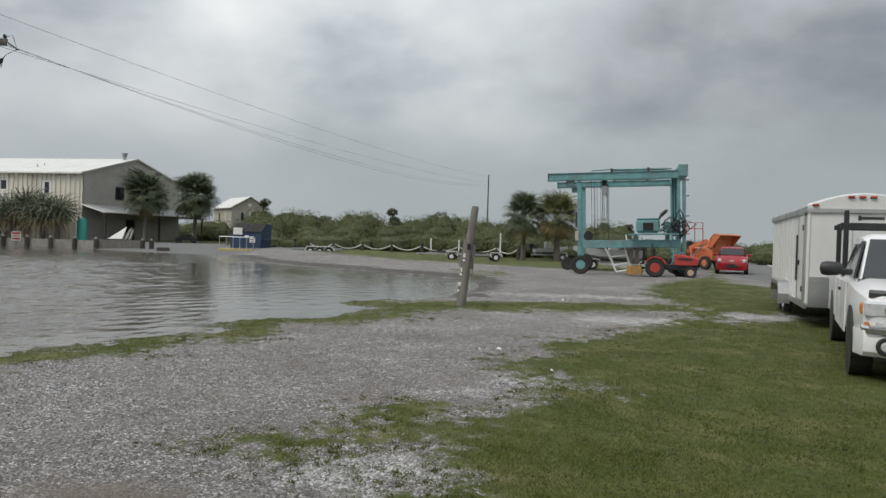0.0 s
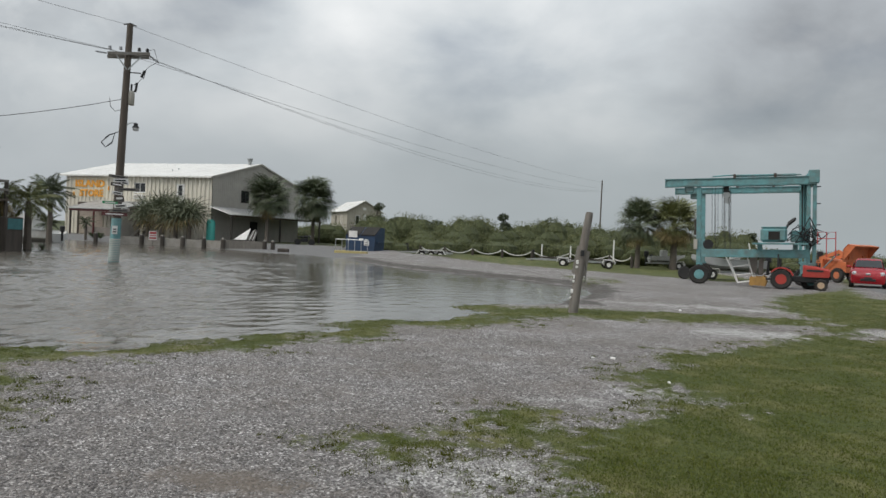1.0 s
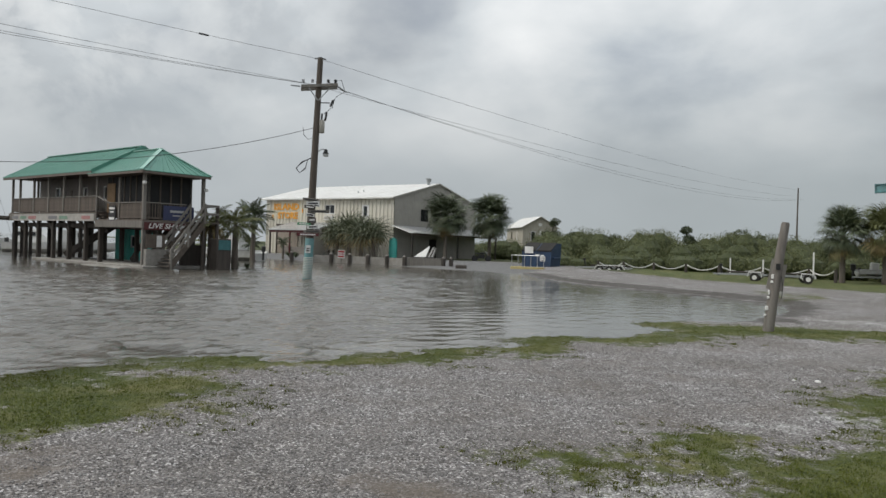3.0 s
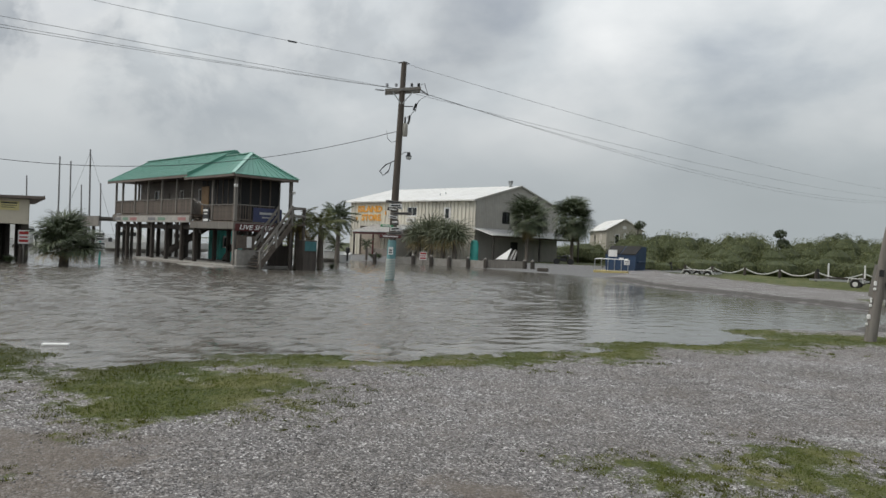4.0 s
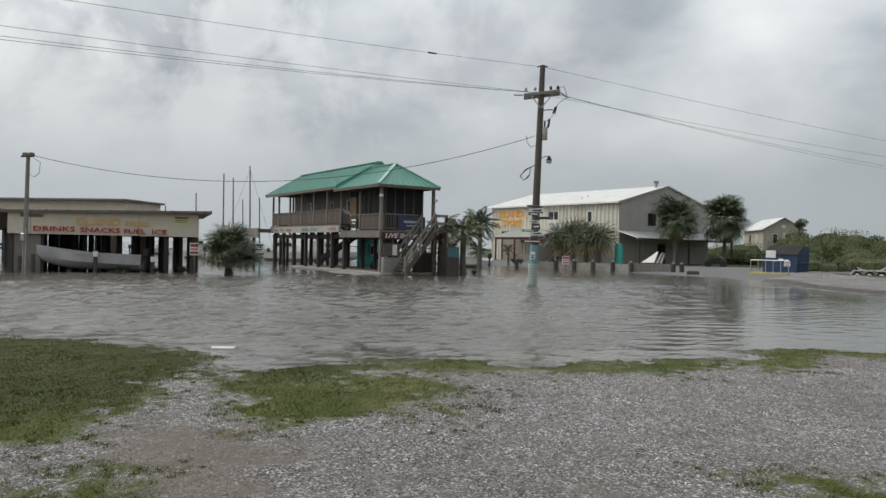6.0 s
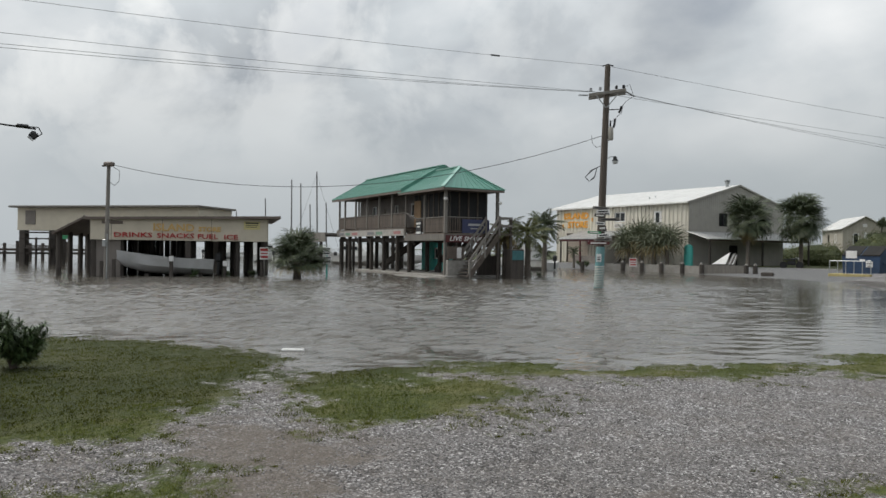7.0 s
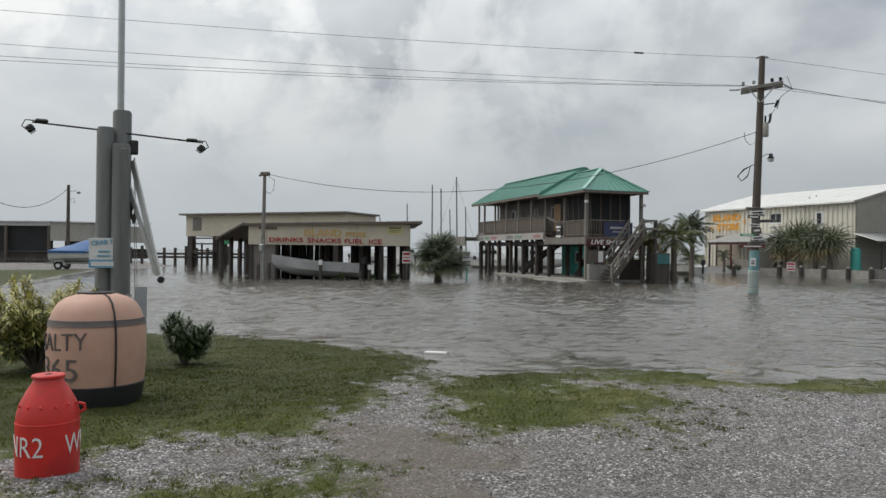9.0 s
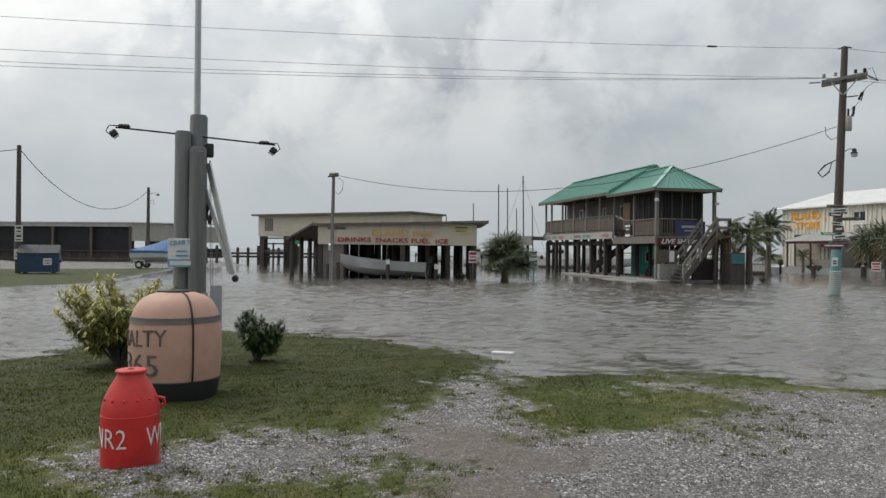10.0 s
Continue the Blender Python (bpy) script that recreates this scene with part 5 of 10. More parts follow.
M["alu"] = material("brushed_aluminium", (0.50, 0.50, 0.49), 0.35, 0.9, 0.1, 8.0, 0.05)
M["lamp_clear"] = material("clear_lamp_glass", (0.55, 0.56, 0.57), 0.12, 0.2, 0.2, 14.0, 0.1)
M["lamp_amber"] = material("amber_lamp_glass", (0.48, 0.17, 0.05), 0.2, 0.0, 0.1, 14.0, 0.0)
M["lamp_red"] = material("red_lamp_glass", (0.35, 0.05, 0.03), 0.2, 0.0, 0.1, 14.0, 0.0)
M["black_plastic"] = material("black_plastic", (0.02, 0.02, 0.021), 0.5, 0.0, 0.15, 9.0, 0.05)
M["rust_yellow"] = material("dull_yellow_enamel", (0.36, 0.20, 0.05), 0.65, 0.0, 0.25, 5.0, 0.1, dirt=(0.12, 0.07, 0.04), dirt_amt=0.7)
M["hull"] = material("grey_aluminium_hull", (0.44, 0.45, 0.45), 0.45, 0.3, 0.12, 3.0, 0.05)


def wheel(parent, c, r, w, rim=0.55, rim_mat=None, axis="X", lugs=0):
    """A wheel: tyre with rounded shoulders, and a dished rim as its sub-part."""
    m = Matrix.Translation(c) @ (Matrix.Rotation(radians(90), 4, "Y") if axis == "X" else Matrix.Rotation(radians(90), 4, "X"))
    s = Shape().lathe([(r * rim, -w / 2 * 0.8), (r * 0.86, -w / 2), (r * 0.97, -w / 2 * 0.78), (r, -w / 4), (r, w / 4), (r * 0.97, w / 2 * 0.78), (r * 0.86, w / 2), (r * rim, w / 2 * 0.8)], 26, m)
    for k in range(lugs):
        a = 2 * math.pi * k / lugs
        for sgn in (-1, 1):
            s.beam(m @ Vector((math.cos(a) * r, math.sin(a) * r, 0)), m @ Vector((math.cos(a + 0.16) * r, math.sin(a + 0.16) * r, sgn * w / 2)), 0.05, 0.05, m.to_3x3() @ Vector((math.cos(a), math.sin(a), 0)))
    t = part("tyre", s, M["rubber"], parent, smooth=True)
    q = r * rim
    part("rim", Shape().lathe([(q, -w * 0.42), (q * 0.95, -w * 0.44), (q * 0.8, -w * 0.25), (q * 0.35, -w * 0.22), (q * 0.3, -w * 0.36), (q * 0.28, w * 0.36), (q * 0.35, w * 0.22), (q * 0.8, w * 0.25), (q * 0.95, w * 0.44), (q, w * 0.42)], 20, m), rim_mat or M["alu"], t, smooth=True)
    return t


def build_crane():
    c = thing("boat_hoist", "weathered teal travelling boat hoist on rubber tyres", "boat hoist", (7.46, 37.83, 0.0), 0)
    c.matrix_basis = Matrix.Translation((7.46, 37.83, 0.0)) @ Matrix.Rotation(radians(-13.7), 4, "Z") @ Matrix.Rotation(radians(-2.2), 4, "Y")
    T = M["crane_teal"]
    Yf = 4.6
    for nm, y, x0, x1, zt, hh in (("top_beam", 0, -1.62, 5.1, 5.17, 0.34), ("top_beam", Yf, -1.5, 4.8, 5.08, 0.28)):
        b = part(nm, Shape().box(((x0 + x1) / 2, y, zt - hh / 2), (x1 - x0, 0.34, hh), ch=0.02), T, c, "long teal top beam with rust streaks")
        part("flange", Shape().box(((x0 + x1) / 2, y, zt + 0.012), (x1 - x0 + 0.04, 0.44, 0.03)).box(((x0 + x1) / 2, y, zt - hh - 0.012), (x1 - x0 + 0.04, 0.44, 0.03)), T, b)
        part("end_plate", Shape().box((x0 - 0.02, y, zt - hh / 2), (0.04, 0.42, hh + 0.08)), T, b)
        part("hydraulic_pipe", Shape().tube([(x0 + 2.2, y - 0.22, zt + 0.1), (x0 + 3.0, y - 0.2, zt + 0.14), (x1 - 0.6, y - 0.2, zt + 0.1)], 0.035).tube([(x0 + 3.2, y, zt + 0.12), (x1 - 0.8, y, zt + 0.12)], 0.06), T, b)
        part("pipe_bracket", Shape().box((x0 + 3.2, y - 0.1, zt + 0.09), (0.12, 0.3, 0.2)).box((x0 + 5.0, y - 0.1, zt + 0.09), (0.12, 0.3, 0.2)), M["dark_wood"], b)
    part("cross_beam", Shape().box((4.95, Yf / 2, 5.08), (0.4, Yf + 0.2, 0.52), ch=0.03), T, c, "teal cross beam joining the legs")
    part("beam_cap", Shape().box((5.05, 0, 5.17), (0.46, 0.5, 0.62), ch=0.03), T, c)
    for y in (0.0, Yf):
        lg = part("front_leg", Shape().box((-0.04, y, 2.62), (0.22, 0.26, 4.3), ch=0.02), T, c, "slim teal front leg")
        part("foot", Shape().box((0, y, 0.68), (0.30, 0.2, 0.75), ch=0.04), T, lg)
        part("gusset", Shape().box((-0.5, y, 4.68), (0.45, 0.2, 0.36), ch=0.05), T, lg)
        for x in (4.84, 5.10):
            part("rear_leg", Shape().box((x, y, 3.1), (0.16, 0.26, 4.3), ch=0.02), T, c, "teal rear leg of paired members")
        part("rear_foot", Shape().box((4.97, y, 0.75), (0.3, 0.3, 0.7), ch=0.03), T, c)
        part("side_beam", Shape().box((2.5, y, 1.52), (4.8, 0.30, 0.40), ch=0.02), T, c, "teal lower side beam")
        wheel(c, (0.0, y - 0.18, 0.47), 0.47, 0.28, 0.5, T, "Y", 16)
        wheel(c, (4.97, y + 0.1, 0.28), 0.46, 0.28, 0.5, T, "Y", 16)
        part("fork", Shape().box((0.02, y - 0.02, 0.62), (0.16, 0.06, 0.6)), T, c)
    # hooks, blocks and cables on the front
    for y in (0.25, Yf - 0.2):
        for k, x in enumerate((0.55, 0.72, 1.02, 1.12, 1.30, 1.38)):
            part("hoist_cable", Shape().tube([(x, y, 4.9), (x + 0.02, y, 1.75 if k % 2 else 2.3)], 0.011, 5), M["cable"], c)
        bl = part("pulley_block", Shape().box((1.2, y, 4.72), (0.26, 0.16, 0.42), ch=0.03), M["black_metal"], c)
        part("sheave", Shape().lathe([(0.05, -0.06), (0.17, -0.06), (0.14, 0.0), (0.17, 0.06), (0.05, 0.06)], 16, Matrix.Translation((1.22, y, 4.38)) @ Matrix.Rotation(radians(90), 4, "X")), M["steel"], bl, smooth=True)
    # engine, exhaust and hydraulics
    e = part("engine_housing", Shape().box((3.35, 0.0, 2.42), (1.15, 0.9, 0.70), ch=0.12), T, c, "boxy teal engine housing")
    part("louvre", Shape().box((3.35, -0.46, 2.38), (0.5, 0.02, 0.4)), M["dark"], e)
    part("housing_lid", Shape().box((3.35, 0, 2.78), (1.1, 0.86, 0.05), ch=0.015), T, e)
    part("exhaust_pipe", Shape().tube([(3.85, -0.1, 2.7), (4.0, -0.1, 2.95), (4.3, -0.1, 3.22)], 0.06).tube([(3.98, -0.1, 2.94), (4.24, -0.1, 3.17)], 0.09), M["black_metal"], c, "black slanted exhaust", True)
    part("platform", Shape().box((3.6, -0.1, 2.0), (2.4, 1.1, 0.08)), T, c)
    part("platform_bracket", Shape().box((2.75, 0.0, 1.85), (0.2, 0.5, 0.28)).box((4.3, 0.0, 1.85), (0.2, 0.5, 0.28)), T, c)
    part("hydraulic_tank", Shape().box((4.35, 0.1, 2.35), (0.5, 0.6, 0.55), ch=0.05), T, c)
    r = random.Random(8)
    for k in range(16):
        x0, z0 = 3.9 + r.random() * 1.0, 1.9 + r.random() * 0.8
        p = [(x0, -0.3 + 0.2 * r.random(), z0), (x0 + r.uniform(0.1, 0.4), -0.42, z0 + r.uniform(0.1, 0.5)), (x0 + r.uniform(0.3, 0.8), -0.35, z0 + r.uniform(-0.2, 0.2)), (4.9, -0.2, 1.7 + r.random() * 1.6)]
        part("hydraulic_hose", Shape().tube(p, 0.025, 6), M["cable"], c)
    for k in range(6):
        x = 4.55 + 0.05 * k
        part("mast_pipe", Shape().tube([(x, 0.3 + 0.05 * k, 1.9), (x, 0.3, 4.9)], 0.022 + 0.012 * (k % 3), 6), M["cable"] if k % 2 else T, c)
    for z in (1.2, 2.0, 2.9, 3.9, 4.7):
        part("step_iron", Shape().tube([(5.18, -0.1, z), (5.34, -0.1, z), (5.34, 0.1, z), (5.18, 0.1, z)], 0.02, 5), M["black_metal"], c)
    part("guard_rail", Shape().tube([(5.2, -0.4, 2.0), (5.2, -0.4, 2.55), (5.95, -0.4, 2.55), (5.95, -0.4, 1.4)], 0.025, 6).tube([(5.2, -0.4, 2.25), (5.95, -0.4, 2.25)], 0.02, 6).tube([(5.57, -0.4, 2.55), (5.57, -0.4, 1.4)], 0.02, 6), M["red_paint"], c, "red tubular guard rail")
    part("cable_drum", Shape().lathe([(0.24, -0.25), (0.24, -0.2), (0.13, -0.2), (0.13, 0.2), (0.24, 0.2), (0.24, 0.25)], 16, Matrix.Translation((0.4, 0.15, 1.95)) @ Matrix.Rotation(radians(90), 4, "X")), M["black_metal"], c, smooth=True)
    part("control_box", Shape().box((-0.18, -0.1, 1.95), (0.18, 0.3, 0.5), ch=0.02), M["store_grey"], c)
    part("chain_box", Shape().box((-0.15, 0.1, 2.8), (0.2, 0.25, 0.8), ch=0.03), M["dark_wood"], c)
    return c


build_crane()


def build_tractor():
    t = thing("compact_tractor", "small orange-red farm tractor with yellow rear box blade", "tractor", (11.77, 36.42, 0.02), -17.5)
    R = M["orange_red"]
    for y in (-0.55, 0.55):
        wheel(t, (-0.85, y, 0.46), 0.46, 0.30, 0.52, R, "Y", 18)
        wheel(t, (0.82, y * 0.85, 0.27), 0.27, 0.18, 0.55, material("cream_rim", (0.5, 0.36, 0.24), 0.5), "Y", 14)
        part("fender", Shape().loft([[(-0.85 + 0.56 * math.cos(a), y * 0.98 + s, 0.46 + 0.56 * math.sin(a)) for a in [radians(20 + 14 * k) for k in range(10)]] + [(-0.85 + 0.50 * math.cos(a), y * 0.98 + s, 0.46 + 0.50 * math.sin(a)) for a in [radians(20 + 14 * k) for k in reversed(range(10))]] for s in (-0.17, 0.17)]), R, t, "rounded red mudguard")
    part("bonnet", Shape().loft([[(x, -w, z0), (x, w, z0), (x, w, z1 - 0.08), (x, w - 0.09, z1), (x, -w + 0.09, z1), (x, -w, z1 - 0.08)] for x, w, z0, z1 in ((0.05, 0.30, 0.62, 1.16), (0.6, 0.29, 0.62, 1.12), (1.12, 0.27, 0.64, 1.02), (1.18, 0.24, 0.68, 0.94))]), R, t, "orange-red bonnet")
    part("grille", Shape().box((1.19, 0, 0.8), (0.03, 0.38, 0.24)), M["black_plastic"], t)
    part("bonnet_stripe", Shape().box((0.55, -0.305, 0.92), (0.7, 0.02, 0.09)), M["black_plastic"], t)
    part("chassis", Shape().box((0.15, 0, 0.5), (2.0, 0.34, 0.28), ch=0.03).box((-0.85, 0, 0.46), (0.3, 1.0, 0.28), ch=0.03).box((0.82, 0, 0.34), (0.16, 0.95, 0.14)), M["black_metal"], t)
    part("seat", Shape().box((-0.72, 0, 0.98), (0.42, 0.44, 0.12), ch=0.04).box((-0.92, 0, 1.2), (0.1, 0.42, 0.42), ch=0.04), M["black_plastic"], t)
    part("steering_wheel", Shape().lathe([(0.15, -0.015), (0.18, -0.015), (0.18, 0.015), (0.15, 0.015)], 16, Matrix.Translation((-0.2, 0, 1.28)) @ Matrix.Rotation(radians(-30), 4, "Y")).tube([(-0.2, 0, 1.28), (-0.05, 0, 1.1)], 0.025), M["black_plastic"], t)
    part("roll_bar", Shape().tube([(-1.02, -0.45, 0.6), (-1.02, -0.45, 1.15), (-1.02, -0.40, 1.6), (-1.02, 0.40, 1.6), (-1.02, 0.45, 1.15), (-1.02, 0.45, 0.6)], 0.035), M["black_metal"], t)
    part("exhaust", Shape().tube([(0.75, 0.2, 1.0), (0.75, 0.2, 1.3)], 0.035), M["black_metal"], t)
    bb = part("box_blade", Shape().loft([[(-1.6, y, 0.08), (-1.5, y, 0.08), (-1.45, y, 0.3), (-1.6, y, 0.55), (-1.66, y, 0.55), (-1.58, y, 0.3)] for y in (-0.8, 0.8)]).box((-1.85, -0.8, 0.3), (0.7, 0.03, 0.4)).box((-1.85, 0.8, 0.3), (0.7, 0.03, 0.4)).box((-2.1, 0, 0.2), (0.05, 1.6, 0.3)), M["rust_yellow"], t, "dull yellow box blade")
    part("lift_arm", Shape().beam((-1.0, -0.3, 0.45), (-1.6, -0.4, 0.4), 0.05, 0.08).beam((-1.0, 0.3, 0.45), (-1.6, 0.4, 0.4), 0.05, 0.08).beam((-1.05, 0, 0.8), (-1.6, 0, 0.6), 0.05, 0.05), M["black_metal"], t)
    return t


build_tractor()


def build_loader():
    t = thing("loader_tractor", "faded orange loader tractor with its bucket raised", "loader", (17.5, 48.6, 0.1), -62)
    O = M["loader_orange"]
    for y in (-0.7, 0.7):
        wheel(t, (-1.1, y, 0.62), 0.62, 0.36, 0.52, O, "Y", 18)
        wheel(t, (0.95, y * 0.9, 0.42), 0.42, 0.26, 0.52, O, "Y", 16)
        part("lift_arm", Shape().beam((-0.5, y * 0.8, 1.35), (0.9, y * 0.8, 1.85), 0.10, 0.22).beam((0.9, y * 0.8, 1.85), (1.7, y * 0.8, 1.5), 0.10, 0.22), O, t, "orange loader arm")
        part("ram", Shape().tube([(-0.2, y * 0.8, 0.8), (0.8, y * 0.8, 1.7)], 0.05), M["steel"], t)
        part("upright", Shape().box((-0.35, y * 0.8, 0.95), (0.25, 0.12, 0.9)), O, t)
    part("body", Shape().loft([[(x, -w, 0.6), (x, w, 0.6), (x, w, z1 - 0.1), (x, w - 0.1, z1), (x, -w + 0.1, z1), (x, -w, z1 - 0.1)] for x, w, z1 in ((-1.3, 0.3, 1.2), (-0.2, 0.34, 1.45), (1.2, 0.3, 1.3))]), O, t)
    s = Shape()
    prof = [(1.5, 1.25), (1.55, 2.05), (1.85, 2.32), (2.35, 2.25), (2.35, 2.2), (1.9, 2.25), (1.63, 2.02), (1.58, 1.25)]
    s.loft([[(x, y, z) for x, z in prof] for y in (-0.95, 0.95)])
    for y in (-0.95, 0.95):
        s.add([(1.5, y, 1.25), (2.35, y, 2.2), (1.85, y, 2.3), (1.55, y, 2.05), (1.5, y + 0.03, 1.25), (2.35, y + 0.03, 2.2), (1.85, y + 0.03, 2.3), (1.55, y + 0.03, 2.05)], [(0, 1, 2, 3), (7, 6, 5, 4), (0, 4, 5, 1), (1, 5, 6, 2), (2, 6, 7, 3), (3, 7, 4, 0)])
    part("bucket", s, O, t, "wide orange loader bucket, raised")
    part("bucket_rib", Shape().beam((1.44, -0.5, 1.3), (1.5, -0.5, 2.1), 0.06, 0.08).beam((1.44, 0.5, 1.3), (1.5, 0.5, 2.1), 0.06, 0.08), O, t)
    part("seat", Shape().box((-0.8, 0, 1.35), (0.5, 0.5, 0.14), ch=0.04).box((-1.02, 0, 1.6), (0.12, 0.5, 0.45), ch=0.04), M["black_plastic"], t)
    return t


build_loader()


def car_rings(stations, n=9):
    """Cross rings of a car body from stations (y, half width, floor z, belt z, roof z, roof half width)."""
    out = []
    for y, w, z0, zb, zr, wr in stations:
        out.append([(-w * 0.92, y, z0), (-w, y, z0 + 0.12), (-w, y, zb - 0.12), (-w * 0.97, y, zb), (-wr, y, zr - 0.06), (-wr * 0.85, y, zr), (0, y, zr + 0.015),
                    (wr * 0.85, y, zr), (wr, y, zr - 0.06), (w * 0.97, y, zb), (w, y, zb - 0.12), (w, y, z0 + 0.12), (w * 0.92, y, z0)])
    return out


def build_red_car():
    """Small hatchback; its nose points to -y."""
    c = thing("red_car", "small red hatchback parked on the road's edge", "car", (17.05, 42.3, 0.10), -22)
    body = [(-1.9, 0.60, 0.38, 0.62, 0.66, 0.5), (-1.82, 0.76, 0.22, 0.72, 0.78, 0.62), (-1.5, 0.83, 0.2, 0.86, 0.93, 0.70), (-0.95, 0.85, 0.2, 0.98, 1.04, 0.74), (-0.2, 0.85, 0.2, 1.02, 1.08, 0.76), (1.2, 0.85, 0.2, 1.04, 1.1, 0.76), (1.8, 0.82, 0.25, 1.0, 1.08, 0.72), (1.9, 0.74, 0.35, 0.9, 0.98, 0.6)]
    part("body", Shape().loft(car_rings(body)), M["car_red"], c, "glossy red body", True)
    cab = [(-0.95, 0.74, 0.95, 1.0, 1.02, 0.66), (-0.35, 0.74, 0.95, 1.02, 1.44, 0.58), (0.0, 0.75, 0.95, 1.04, 1.50, 0.60), (0.9, 0.75, 0.95, 1.04, 1.52, 0.60), (1.5, 0.72, 0.95, 1.02, 1.42, 0.56), (1.8, 0.68, 0.95, 1.0, 1.08, 0.56)]
    part("cabin", Shape().loft(car_rings(cab)), M["car_red"], c, smooth=True)
    part("windscreen", Shape().add([(-0.66, -0.95, 1.05), (0.66, -0.95, 1.05), (0.55, -0.40, 1.43), (-0.55, -0.40, 1.43), (-0.66, -0.93, 1.04), (0.66, -0.93, 1.04), (0.55, -0.38, 1.42), (-0.55, -0.38, 1.42)], [(0, 1, 2, 3), (7, 6, 5, 4), (0, 4, 5, 1), (1, 5, 6, 2), (2, 6, 7, 3), (3, 7, 4, 0)]), M["glass"], c, "dark windscreen")
    for x in (-1, 1):
        part("side_window", Shape().add([(x * 0.755, -0.5, 1.08), (x * 0.755, 1.3, 1.08), (x * 0.62, 1.1, 1.42), (x * 0.62, -0.15, 1.42), (x * 0.74, -0.5, 1.07), (x * 0.74, 1.3, 1.07), (x * 0.60, 1.1, 1.41), (x * 0.60, -0.15, 1.41)], [(0, 1, 2, 3), (7, 6, 5, 4), (0, 4, 5, 1), (1, 5, 6, 2), (2, 6, 7, 3), (3, 7, 4, 0)]), M["glass"], c)
        part("headlight", Shape().box((x * 0.63, -1.76, 0.72), (0.24, 0.20, 0.24), ch=0.07), M["lamp_clear"], c, "clear headlight")
        part("mirror", Shape().box((x * 0.93, -0.55, 1.06), (0.2, 0.1, 0.14), ch=0.04), M["car_red"], c)
        for y in (-1.2, 1.25):
            wheel(c, (x * 0.76, y, 0.29), 0.29, 0.18, 0.62, M["alu"])
            part("wheel_arch", Shape().lathe([(0.33, -0.09), (0.36, -0.09), (0.36, 0.09), (0.33, 0.09)], 18, Matrix.Translation((x * 0.775, y, 0.30)) @ Matrix.Rotation(radians(90), 4, "Y")), M["black_plastic"], c)
    part("grille", Shape().box((0, -1.885, 0.42), (0.7, 0.08, 0.12), ch=0.02), M["black_plastic"], c)
    part("emblem", Shape().box((0, -1.88, 0.70), (0.22, 0.06, 0.12), ch=0.03), M["chrome"], c)
    part("number_plate", Shape().box((0, -1.92, 0.52), (0.36, 0.03, 0.10)), M["dark_ink"], c)
    return c


build_red_car()


